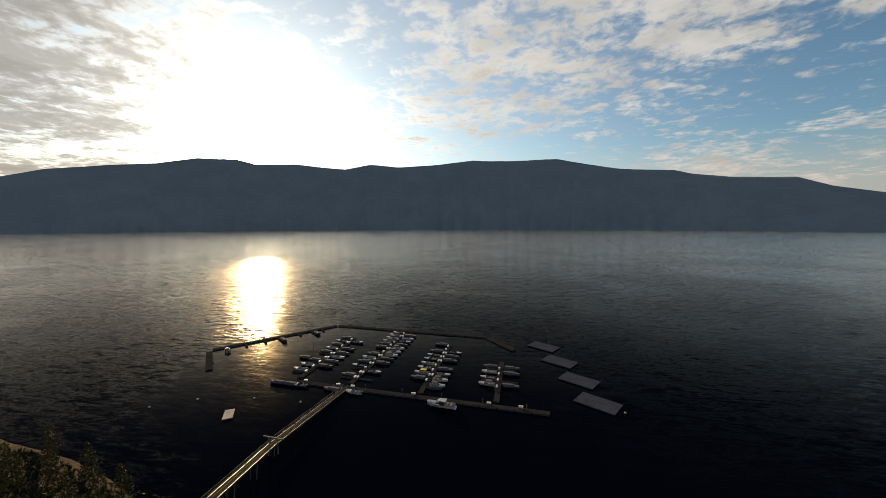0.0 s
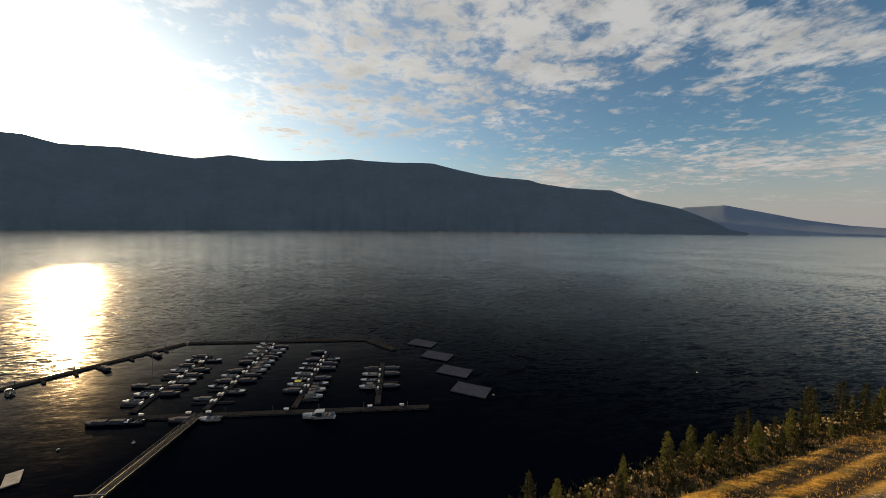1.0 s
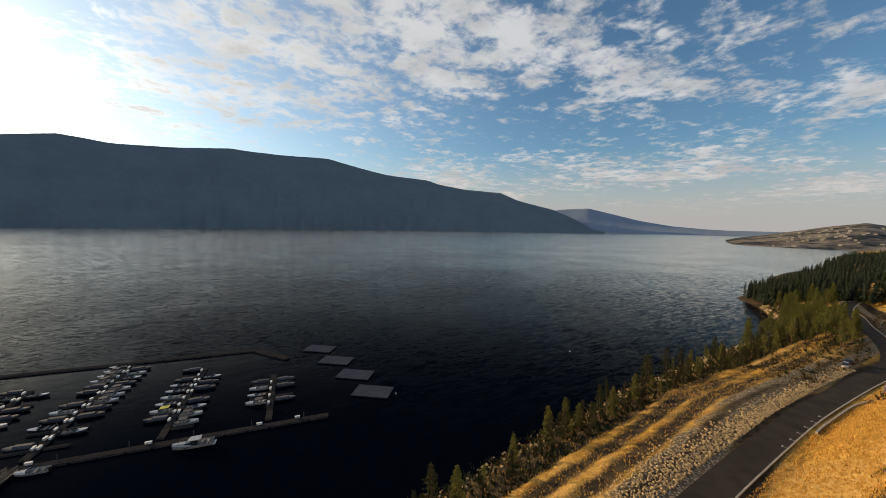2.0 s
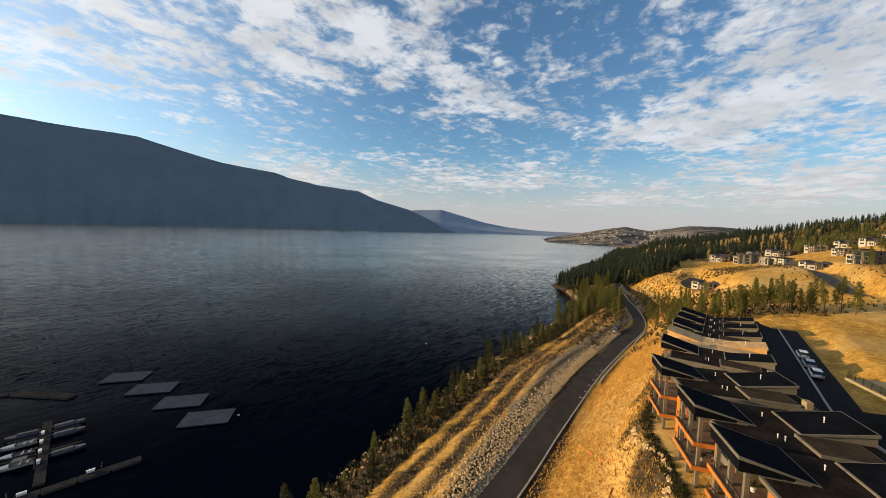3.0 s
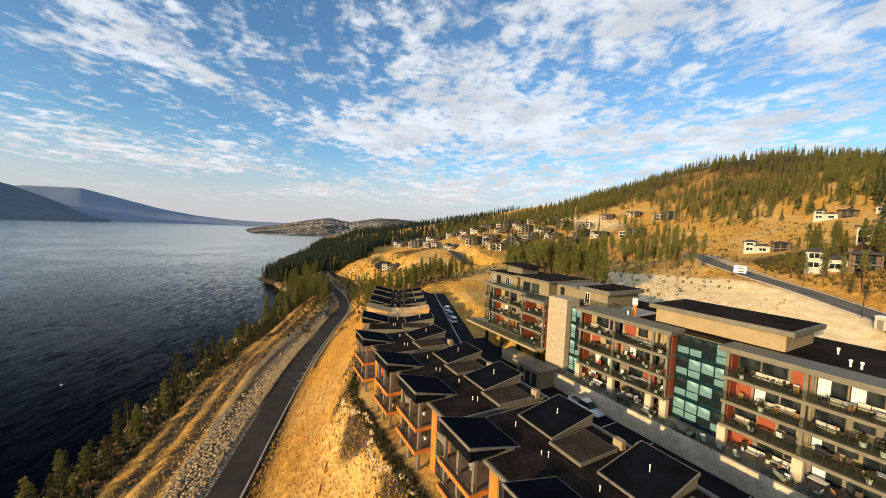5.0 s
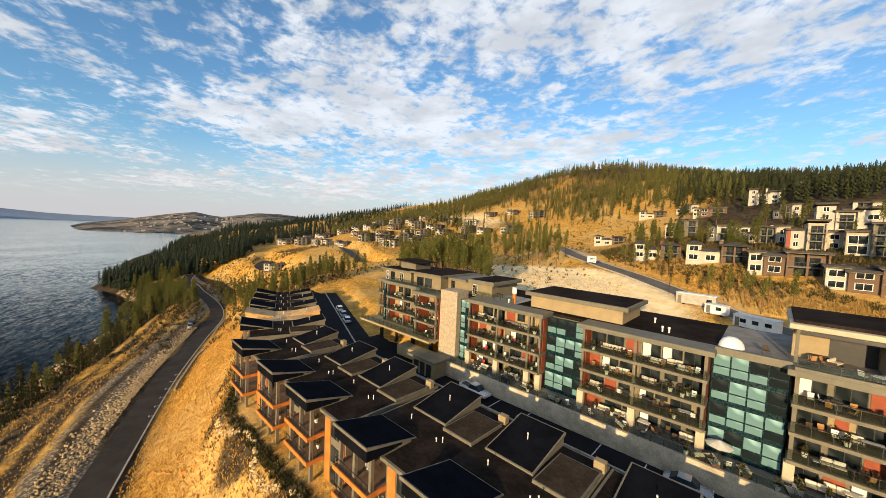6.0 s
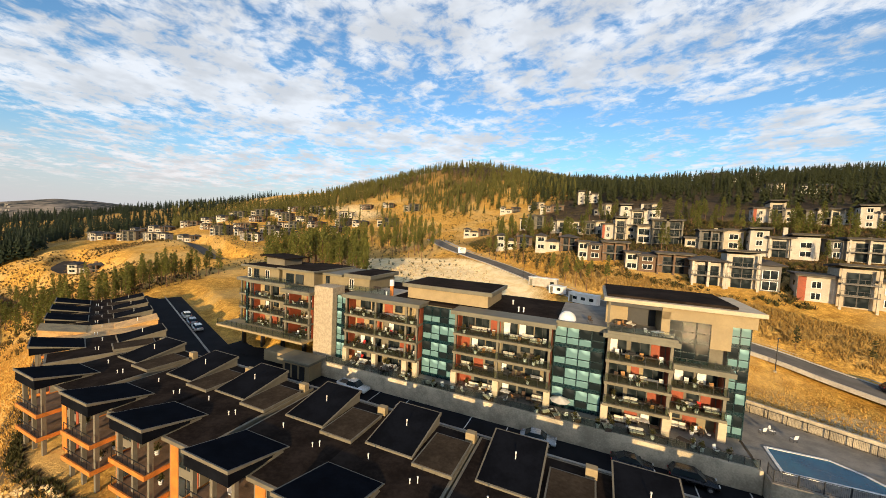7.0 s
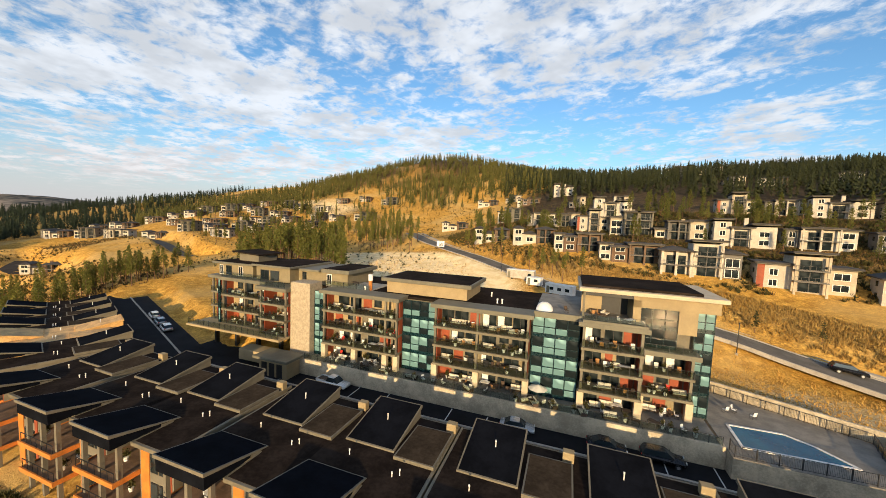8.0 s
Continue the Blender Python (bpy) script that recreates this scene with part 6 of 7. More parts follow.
def cruiser():
    """A white cabin cruiser, 9.8 m long."""
    b = empty("cabin_cruiser", pose(-1.8, 116.6, 0, 0, 0, front_turn + 180))
    length, beam, height = 9.8, 3.1, 1.25
    bm, _ = hull_mesh(length, beam, height, 0.45)
    part("hull", bm, M["gelcoat"], b, smooth=True)
    part("foredeck", deck_mesh(length, beam, height, 0.45, 0.2, 4.8, 0.32), M["gelcoat"], b)
    part("cockpit_sole", boxes((-4.7, 0.4, -1.3, 1.3, 0.55, 0.65)), M["upholstery"], b)
    bm = bmesh.new()
    prism(bm, ((-1.2, -1.2), (1.4, -1.1), (2.5, -0.6), (2.5, 0.6), (1.4, 1.1), (-1.2, 1.2)), 1.2, lambda x, y: 2.45 - max(0, x - 0.2) * 0.42)
    part("cabin", bm, M["tint"], b, "dark raked cabin glazing")
    bm = bmesh.new()
    prism(bm, ((-2.0, -1.2), (0.7, -1.1), (1.1, 0), (0.7, 1.1), (-2.0, 1.2)), 2.46, 2.6)
    part("hardtop", bm, M["gelcoat"], b)
    for y in (-1.15, 1.15):
        bm = bmesh.new()
        pipe(bm, (-1.9, y, 1.2), (-1.5, y * 0.95, 2.5), 0.05)
        part("hardtop_strut", bm, M["gelcoat"], b)
        part("side_window", boxes((-0.6, 1.9, y * 1.25 - 0.02, y * 1.25 + 0.02, 0.85, 1.08)), M["tint"], b)
    for x in (-2.2, -3.6):
        part("seat", bevelled(0.06, (x - 0.4, x + 0.4, -1.1, 1.1, 0.65, 1.1), (x - 0.45, x - 0.25, -1.1, 1.1, 1.05, 1.5)), M["upholstery"], b)
    bm = bmesh.new()
    rail = [(1.5, -1.35, 2.0), (3.4, -1.0, 2.15), (4.75, 0, 2.3), (3.4, 1.0, 2.15), (1.5, 1.35, 2.0)]
    for p, q in zip(rail, rail[1:]):
        pipe(bm, p, q, 0.025, sides=5)
    for p in rail:
        pipe(bm, p, (p[0], p[1], 1.5), 0.02, sides=5)
    part("bow_rail", bm, M["galvanised"], b)
    part("swim_platform", bevelled(0.03, (-5.5, -4.85, -1.2, 1.2, 0.3, 0.42)), M["gelcoat"], b)
    return tagged(b, "large white cabin cruiser moored along the front walkway", "boat", "boats in the marina")


cruiser()
moor("covered", pose(-66.5, 160.0, 0, 0, 0, front_turn + 175))
m_ = bmesh.new()
pipe(m_, (0, 0, 0.5), (0.6, 0, 11.0), 0.09, 0.05, 6)
o = part("mast", m_, M["galvanised"])
o.matrix_world = pose(-64.5, 165.5, 0.5)
tagged(o, "slim pale flag mast standing on the pier", "mast")
for k, (x, y) in enumerate(((50.0, 175.0), (51.9, 155.8), (53.5, 136.7), (53.4, 118.8))):
    r = empty("swim_raft", pose(x, y, 0, 0, 0, -43))
    part("raft_deck", bevelled(0.05, (-7.0, 7.0, -4.4, 4.4, 0.28, 0.5)), M["raft"], r)
    part("float", boxes((-6.7, 6.7, -4.1, 4.1, -0.3, 0.28)), M["pontoon"], r)
    tagged(r, "large flat grey floating platform off the docks", "raft", "floating platforms")
r = empty("float_platform", pose(-72.1, 110.9, 0, 0, 0, -66))
part("raft_deck", bevelled(0.05, (-3.1, 3.1, -1.5, 1.5, 0.3, 0.5)), M["kerb"], r)
part("float", boxes((-2.9, 2.9, -1.3, 1.3, -0.3, 0.3)), M["pontoon"], r)
tagged(r, "small pale square swimming float", "raft")
buoy = None
for x, y in ((-102.8, 115.8), (-89.9, 121.3), (-69.8, 122.3), (-51.7, 119.5), (154.4, 103.5), (60, 113)):
    if buoy is None:
        buoy = empty("mooring_buoy", pose(x, y, 0))
        bm = bmesh.new()
        bmesh.ops.create_uvsphere(bm, u_segments=10, v_segments=7, radius=0.42)
        part("ball", bm, M["gelcoat"], buoy, smooth=True)
        bm = bmesh.new()
        pipe(bm, (0, 0, 0.3), (0, 0, 0.75), 0.07)
        part("ring_post", bm, M["dark_metal"], buoy)
        tagged(buoy, "round white mooring buoy on the water", "buoy", "mooring buoys")
    else:
        copy_thing(buoy, pose(x, y, 0))


def footbridge(a, b, name, label, piles=()):
    """A narrow bridge with railings, from a to b."""
    a, b = Vector(a), Vector(b)
    flat = Vector((b.x - a.x, b.y - a.y, 0)).length
    turn, tilt = math.degrees(math.atan2(b.y - a.y, b.x - a.x)), -math.degrees(math.atan2(b.z - a.z, flat))
    length = (b - a).length
    g = empty(name, pose(*a, 0, tilt, turn))
    part("deck", boxes((0, length, -1.0, 1.0, -0.12, 0)), M["dock"], g)
    for y in (-1.05, 1.05):
        part("girder", boxes((0, length, y - 0.07, y + 0.07, -0.45, 0.05)), M["dark_metal"], g)
        bm = bmesh.new()
        pipe(bm, (0, y, 1.1), (length, y, 1.1), 0.05)
        pipe(bm, (0, y, 0.55), (length, y, 0.55), 0.03, sides=5)
        part("handrail", bm, M["galvanised"], g, "pale metal handrail")
        count = int(length / 2.5)
        for k in range(count + 1):
            alike("rail_post", "bridge_post", lambda: boxes((-0.03, 0.03, -0.03, 0.03, 0, 1.1)), M["galvanised"], g, pose(length * k / count, y, 0))
    for x in piles:
        for y in (-0.8, 0.8):
            bm = bmesh.new()
            pipe(bm, (x, y, -0.4), (x, y, -10), 0.16)
            part("pile", bm, M["pontoon"], g)
    return tagged(g, label, "footbridge")


footbridge((-38.3, 128.6, 0.9), (-47.6, 92.0, 3.0), "gangway", "long sloping metal gangway down to the docks")
footbridge((-47.7, 91.6, 3.0), (-48.5, 58.0, 8.6), "pier_bridge", "wooden pier bridge on piles from the shore", (0.5, 9, 18, 27))
o = part("gangway_beam", boxes((-3.2, 3.2, -0.15, 0.15, 4.4, 4.7), (-1.5, -1.3, -0.1, 0.1, -2, 4.4), (1.3, 1.5, -0.1, 0.1, -2, 4.4)), M["galvanised"])
o.matrix_world = pose(-47.65, 91.8, 0, 0, 0, -14)
tagged(o, "pale steel frame over the gangway's hinge", "steel frame")


# the whole marina is laid out square to its own axes and lies turned in the bay
MARINA_TURN = Matrix.Rotation(radians(8.6), 4, "Z") @ Matrix.Scale(0.945, 4)
for o in [o for o in bpy.data.objects if o not in built_before and not o.parent]:
    o.matrix_basis = MARINA_TURN @ o.matrix_basis


# ---- vehicles ----
M["tyre"] = surface("tyre", (0.02, 0.02, 0.02), 0.9, 0.2, 2.0, 0.1)
M["rim"] = surface("alloy_rim", (0.45, 0.45, 0.46), 0.35, 0.1, 2.0, 0.02, metal=0.7)
M["lamp_red"] = surface("red_lens", (0.45, 0.02, 0.015), 0.3, 0.1, 2.0, 0.0)
M["lamp_clear"] = surface("clear_lens", (0.75, 0.75, 0.72), 0.2, 0.1, 2.0, 0.0)


def car_paint(name, colour):
    return surface(name, colour, 0.25, 0.06, 0.8, 0.0, metal=0.2)


CAR_PAINTS = {"white": car_paint("white_car_paint", (0.75, 0.75, 0.74)), "silver": car_paint("silver_car_paint", (0.42, 0.44, 0.46)), "black": car_paint("black_car_paint", (0.012, 0.012, 0.014)), "blue": car_paint("blue_car_paint", (0.03, 0.06, 0.20))}
CAR_SHAPES = {
    "sedan": (4.7, ((-2.35, 0.35), (-2.35, 0.85), (-1.7, 0.95), (1.0, 0.92), (2.2, 0.72), (2.35, 0.55), (2.35, 0.35)), ((-1.75, 0.93), (-1.0, 1.42), (0.35, 1.44), (1.15, 0.92))),
    "suv": (4.8, ((-2.4, 0.4), (-2.4, 1.05), (-2.3, 1.1), (1.1, 1.08), (2.25, 0.92), (2.4, 0.65), (2.4, 0.4)), ((-2.3, 1.08), (-2.0, 1.68), (0.3, 1.72), (1.2, 1.08))),
    "pickup": (5.8, ((-2.9, 0.5), (-2.9, 1.1), (-0.9, 1.12), (1.3, 1.15), (2.7, 1.02), (2.9, 0.75), (2.9, 0.5)), ((-0.85, 1.1), (-0.6, 1.82), (0.75, 1.85), (1.55, 1.12))),
}
cars = {}


def car(shape, paint, m, label):
    key = (shape, paint)
    if key in cars:
        o = copy_thing(cars[key], m)
        return tagged(o, label)
    c = empty({"sedan": "sedan_car", "suv": "suv_car", "pickup": "pickup_truck"}[shape], m)
    length, low, cabin = CAR_SHAPES[shape]

    def slab(profile, half_low, half_top, bevel):
        bm = bmesh.new()
        top = max(p[1] for p in profile)
        floor = min(p[1] for p in profile)
        sides = []
        for s in (-1, 1):
            sides.append([bm.verts.new((x, s * (half_low + (half_top - half_low) * (z - floor) / (top - floor)), z)) for x, z in profile])
        bm.faces.new(sides[0]), bm.faces.new(sides[1][::-1])
        for i in range(len(profile)):
            j = (i + 1) % len(profile)
            bm.faces.new((sides[0][j], sides[0][i], sides[1][i], sides[1][j]))
        bmesh.ops.recalc_face_normals(bm, faces=bm.faces[:])
        bmesh.ops.bevel(bm, geom=bm.edges[:], offset=bevel, segments=2, affect="EDGES")
        return bm
    part("body", slab(low, 0.93, 0.86, 0.07), CAR_PAINTS[paint], c, smooth=True)
    part("greenhouse", slab(cabin, 0.84, 0.66, 0.04), M["tint"], c)
    roof = [p for p in cabin if p[1] > 1.2]
    part("roof", bevelled(0.03, (roof[0][0] + 0.02, roof[-1][0] - 0.02, -0.68, 0.68, roof[0][1] - 0.02, roof[0][1] + 0.06)), CAR_PAINTS[paint], c)
    if shape == "pickup":
        part("cargo_bed", boxes((-2.8, -0.95, -0.78, 0.78, 1.1, 1.135)), M["dark_metal"], c)
        for y in (-0.86, 0.82):
            part("bed_wall", boxes((-2.88, -0.9, y, y + 0.05, 1.05, 1.3)), CAR_PAINTS[paint], c)
        part("tailgate", boxes((-2.9, -2.84, -0.85, 0.85, 0.9, 1.3)), CAR_PAINTS[paint], c)
    for x in (-length * 0.31, length * 0.31):
        for y in (-0.86, 0.86):
            r = 0.40 if shape == "pickup" else 0.34
            bm = bmesh.new()
            pipe(bm, (0, -0.12, 0), (0, 0.12, 0), r, sides=14)
            w = part("wheel", bm, M["tyre"], c)
            w.matrix_basis = pose(x, y, r)
            bm = bmesh.new()
            pipe(bm, (0, -0.135, 0), (0, 0.135, 0), r * 0.6, sides=10)
            part("rim", bm, M["rim"], w)
    z = 0.68 if shape == "sedan" else 0.9
    for y in (-0.65, 0.65):
        part("headlight", bevelled(0.02, (length / 2 - 0.12, length / 2 + 0.01, y - 0.18, y + 0.18, z - 0.08, z + 0.08)), M["lamp_clear"], c)
        part("tail_light", bevelled(0.02, (-length / 2 - 0.01, -length / 2 + 0.1, y - 0.15, y + 0.15, z - 0.02, z + 0.16)), M["lamp_red"], c)
    for y in (-1.0, 0.9):
        part("mirror", bevelled(0.02, (0.85, 1.0, y, y + 0.1, z + 0.25, z + 0.4)), CAR_PAINTS[paint], c)
    cars[key] = c
    return tagged(c, label, "car")


car("pickup", "white", DEV @ pose(-8.0, 2.7, 31.99, 0, 0, 178), "white crew-cab pickup truck parked by the terrace wall")
car("sedan", "silver", DEV @ pose(-38.4, 2.6, 31.99, 0, 0, 183), "silver sedan parked on the drive by the wall")
car("sedan", "black", DEV @ pose(-49.6, 2.4, 31.99, 0, 0, 180), "black sedan parked on the drive in shade")
car("suv", "black", DEV @ pose(-55.8, 2.4, 31.99, 0, 0, 180), "black car parked on the drive in shade")
for p, q, paint in ((45, -4.4, "white"), (51.5, -7.0, "silver"), (58.5, -9.8, "white")):
    car("suv", paint, DEV @ pose(p, q, 31.99, 0, 0, -22), paint + " car parked at the roadside of the drive")
car("suv", "black", pose(-10.8, -93.2, 36.2, 0, 4.5, 195), "black sport utility vehicle driving up the hillside street")
car("sedan", "white", pose(-88.0, 36.6, 11.03, 0, 0, 171), "white car parked on the shaded lakeside road")
car("suv", "blue", pose(-96.5, 38.0, 11.03, 0, 0, 170), "dark blue car parked beside the lakeside road")
car("sedan", "silver", pose(-104.0, 39.3, 11.03, 0, 0, 170), "grey car parked beside the lakeside road")
car("sedan", "black", pose(-113.5, 41.0, 11.03, 0, 0, 169), "black car parked on the shaded lakeside road")
car("suv", "black", pose(192.0, 44.4, 11.1, 0, 0, 20), "dark work vehicle standing at the road bend")
car("pickup", "silver", pose(186.0, 43.6, 11.1, 0, 0, 10), "grey pickup truck standing at the road bend")


# ---- swimming pool ----
M["pool_water"] = surface("pool_water", (0.008, 0.075, 0.105), 0.12, 0.25, 0.4, 0.05)
pool = tagged(empty("swimming_pool", DEV), "blue swimming pool in a grey raised deck", "swimming pool")
rim = ((-62.7, 2.4), (-77.3, 2.2), (-81.0, -8.0), (-66.5, -16.0), (-62.7, -16.0))
hole = ((-64.6, -0.3), (-75.4, -0.7), (-73.2, -3.9), (-70.9, -5.8), (-64.9, -5.6))
bm = bmesh.new()
prism(bm, rim, 31.2, 34.45)
part("deck_base", bm, M["wall_stone"], pool, "tan wall carrying the pool deck")
bm = bmesh.new()
prism(bm, [(x * 1.0, y) for x, y in rim], 34.45, 34.55)
part("deck", bm, M["terrace"], pool, "grey concrete pool deck")
bm = bmesh.new()
prism(bm, hole, 34.5, 34.6)
part("water", bm, M["pool_water"], pool, "clear blue pool water")
for p, q in zip(hole, hole[1:] + hole[:1]):
    bm = bmesh.new()
    d = Vector((q[0] - p[0], q[1] - p[1], 0))
    turn = math.atan2(d.y, d.x)
    box(bm, 0, d.length, -0.16, 0.16, 34.55, 34.66)
    o = part("coping", bm, M["white_paint"], pool)
    o.matrix_basis = pose(p[0], p[1], 0, 0, 0, math.degrees(turn))


def fence(corners, z, height, label):
    f = empty("pool_fence", DEV)
    for p, q in zip(corners, corners[1:]):
        d = Vector((q[0] - p[0], q[1] - p[1], 0))
        turn = math.degrees(math.atan2(d.y, d.x))
        m = pose(p[0], p[1], z, 0, 0, turn)
        o = part("rail", boxes((0, d.length, -0.025, 0.025, height - 0.05, height), (0, d.length, -0.025, 0.025, 0.12, 0.16)), M["dark_metal"], f)
        o.matrix_basis = m
        bm = bmesh.new()
        for k in range(int(d.length / 0.14)):
            box(bm, 0.14 * k - 0.008, 0.14 * k + 0.008, -0.008, 0.008, 0.14, height - 0.05)
        o = part("bars", bm, M["dark_metal"], f)
        o.matrix_basis = m
        count = max(1, round(d.length / 1.9))
        for k in range(count + 1):
            alike("post", ("fence_post", height), lambda: boxes((-0.04, 0.04, -0.04, 0.04, 0, height + 0.05)), M["dark_metal"], f, m @ Matrix.Translation((d.length * k / count, 0, 0)))
    return tagged(f, label, "fence")


fence(((-62.9, 0.8), (-62.9, 2.2), (-77.1, 2.0), (-80.7, -7.9), (-66.6, -15.7), (-63.0, -15.7)), 34.55, 1.35, "black metal fence round the pool deck")
o = part("wall_pool", boxes((0, 19, -0.2, 0.2, 33.5, 36.2)), M["wall_stone"])
o.matrix_world = DEV @ pose(-82.0, -8.2, 0, 0, 0, -28.5)
tagged(o, "tan retaining wall behind the pool", "wall", kind="structure")
o = part("wall_pool_end", boxes((0, 11, -0.2, 0.2, 31.5, 35.7)), M["dark_metal"])
o.matrix_world = DEV @ pose(-78.2, 2.6, 0, 0, 0, 250)
tagged(o, "dark retaining wall at the pool's end", "wall", kind="structure")


def folding_chair(colour):
    c = empty("patio_chair")
    part("seat", bevelled(0.02, (-0.26, 0.26, -0.25, 0.25, 0.40, 0.46)), colour, c)
    bm = bevelled(0.02, (-0.26, 0.26, -0.03, 0.03, 0, 0.55))
    o = part("backrest", bm, colour, c)
    o.matrix_basis = pose(0, -0.25, 0.45, 12)
    bm = bmesh.new()
    for x in (-0.27, 0.27):
        for a, b in (((x, -0.24, 0.02), (x, 0.24, 0.02)), ((x, -0.24, 0.02), (x, -0.24, 0.64)), ((x, 0.24, 0.02), (x, 0.24, 0.64)), ((x, -0.26, 0.64), (x, 0.26, 0.64))):
            pipe(bm, a, b, 0.022, sides=5)
    part("tube_frame", bm, M["dark_metal"], c, "dark bent-tube frame with armrests")
    return c


def patio_sofa(colour):
    c = empty("patio_sofa")
    part("base", bevelled(0.03, (-0.95, 0.95, -0.4, 0.4, 0.08, 0.32)), M["wicker"], c)
    for x in (-0.46, 0.46):
        part("cushion", bevelled(0.05, (x - 0.44, x + 0.44, -0.36, 0.38, 0.32, 0.47)), colour, c)
        part("back_cushion", bevelled(0.05, (x - 0.44, x + 0.44, -0.4, -0.2, 0.47, 0.85)), colour, c)
    for x in (-0.98, 0.86):
        part("armrest", bevelled(0.03, (x, x + 0.12, -0.4, 0.4, 0.1, 0.62)), M["wicker"], c)
    return c


def patio_table(colour):
    t = empty("patio_table")
    part("tabletop", bevelled(0.02, (-0.75, 0.75, -0.45, 0.45, 0.70, 0.75)), colour, t)
    for x in (-0.66, 0.66):
        for y in (-0.36, 0.36):
            part("leg", boxes((x - 0.03, x + 0.03, y - 0.03, y + 0.03, 0, 0.7)), M["dark_metal"], t)
    return t


def barbecue():
    b = empty("barbecue_grill")
    part("cart", bevelled(0.02, (-0.4, 0.4, -0.28, 0.28, 0.12, 0.8)), M["dark_metal"], b)
    bm = bmesh.new()
    pipe(bm, (-0.42, 0, 0.88), (0.42, 0, 0.88), 0.27, sides=10)
    part("lid", bm, M["tyre"], b)
    for x in (-0.62, 0.62):
        part("side_shelf", boxes((x - 0.2, x + 0.2, -0.24, 0.24, 0.8, 0.84)), M["rim"], b)
    return b


def potted_plant():
    p = empty("potted_plant")
    bm = bmesh.new()
    pipe(bm, (0, 0, 0), (0, 0, 0.5), 0.2, 0.28, 10)
    part("pot", bm, M["white_paint"], p)
    verts, faces = [], []
    for k in range(26):
        a, r = tree_rnd.uniform(0, math.tau), tree_rnd.uniform(0, 0.25)
        sprig(verts, faces, (r * math.cos(a), r * math.sin(a), tree_rnd.uniform(0.5, 1.2)), 0.3, 4, tree_rnd)
    raw_mesh("foliage", verts, faces, M["green_brush"], p)
    return p


M["wicker"] = surface("brown_wicker", (0.07, 0.045, 0.03), 0.9, 0.3, 3.0, 0.3)
M["cushion_pale"] = surface("pale_cushion", (0.62, 0.57, 0.47), 0.9, 0.12, 1.5, 0.1)
M["cushion_red"] = surface("red_cushion", (0.50, 0.03, 0.02), 0.9, 0.15, 1.5, 0.1)
M["chair_wood"] = surface("chair_wood", (0.40, 0.20, 0.07), 0.8, 0.25, 1.5, 0.15)
FURNITURE = [
    (folding_chair(M["white_paint"]), "white patio chair on the balcony", "chair"),
    (folding_chair(M["wicker"]), "dark brown patio chair on the balcony", "chair"),
    (folding_chair(M["chair_wood"]), "orange-brown wooden chair on the balcony", "chair"),
    (patio_sofa(M["cushion_pale"]), "wicker patio sofa with pale cushions", "sofa"),
    (patio_table(M["wicker"]), "dark patio table on the balcony", "table"),
    (patio_table(M["white_paint"]), "white patio table on the balcony", "table"),
    (barbecue(), "black barbecue grill on the balcony", "grill"),
    (potted_plant(), "green plant in a white pot", "plant"),
    (folding_chair(M["cushion_red"]), "bright red patio chair on the balcony", "chair"),
    (patio_sofa(M["cushion_red"]), "patio sofa with bright red cushions", "sofa"),
]
placed = set()


def put(kind, m):
    o, label, category = FURNITURE[kind]
    if kind in placed:
        return copy_thing(o, m)
    placed.add(kind)
    o.matrix_world = m
    return tagged(o, label, category, "balcony furniture")


fur = random.Random(31)
for s0, s1, y0, y1, z in balconies:
    s = s0 + 0.6
    while s < s1 - 0.4:
        kind = fur.choices(range(9), (2.2, 4, 1.6, 3.4, 2.0, 1.6, 1.2, 2.6, 0.6))[0]
        wide = {3: 1.2, 4: 1.0, 5: 1.0, 6: 0.9}.get(kind, 0.5)
        if s + wide > s1:
            kind, wide = 0, 0.5
        turn = fur.choice((0, 0, 90, -90, 180)) + fur.uniform(-15, 15) if kind in (0, 1, 2, 8) else fur.uniform(-4, 4)
        put(kind, DEV @ pose(-(s + wide * 0.5), fur.uniform(y0 + 0.6, y1 - 0.5), z + 0.004, 0, 0, turn))
        s += wide + fur.uniform(0.15, 0.5)
    for k in range(2):
        kind = fur.choice((0, 1, 7, 7, 2))
        put(kind, DEV @ pose(-fur.uniform(s0 + 0.4, s1 - 0.4), y1 - 0.35, z + 0.004, 0, 0, fur.uniform(0, 360)))
put(9, DEV @ pose(-15.9, -2.3, 40.604, 0, 0, 10))
# terrace and roof terrace
for k in range(34):
    s = fur.uniform(1.5, 60)
    put(fur.choice((0, 0, 1, 3, 4, 7, 7)), DEV @ pose(-s, fur.uniform(-0.9, 0.0), 34.604, 0, 0, fur.uniform(0, 360)))
for s, y, kind in ((47.4, -5.6, 2), (48.4, -5.8, 2), (49.2, -6.4, 3), (48.0, -7.2, 4), (43.8, -5.8, 1), (50.8, -3.2, 0), (52.0, -3.0, 5), (2.2, -7.0, 0), (5.0, -7.5, 4)):
    put(kind, DEV @ pose(-s, y, TOP + 0.504 if s > 40 else TOP + 0.555, 0, 0, fur.uniform(0, 360)))
for s, y in ((66.0, -9.5), (67.2, -10.0), (69, -9.0)):
    put(0, DEV @ pose(-s, y, 34.554, 0, 0, fur.uniform(0, 360)))
# potted plants and chairs on the town house decks
for s in UNIT_S:
    for k in range(5):
        put(fur.choice((0, 1, 7, 7, 4)), DEV @ pose(-(s + fur.uniform(0.8, 5.8)), fur.uniform(26.5, 29.0), fur.choice((33.304, 30.104)), 0, 0, fur.uniform(0, 360)))


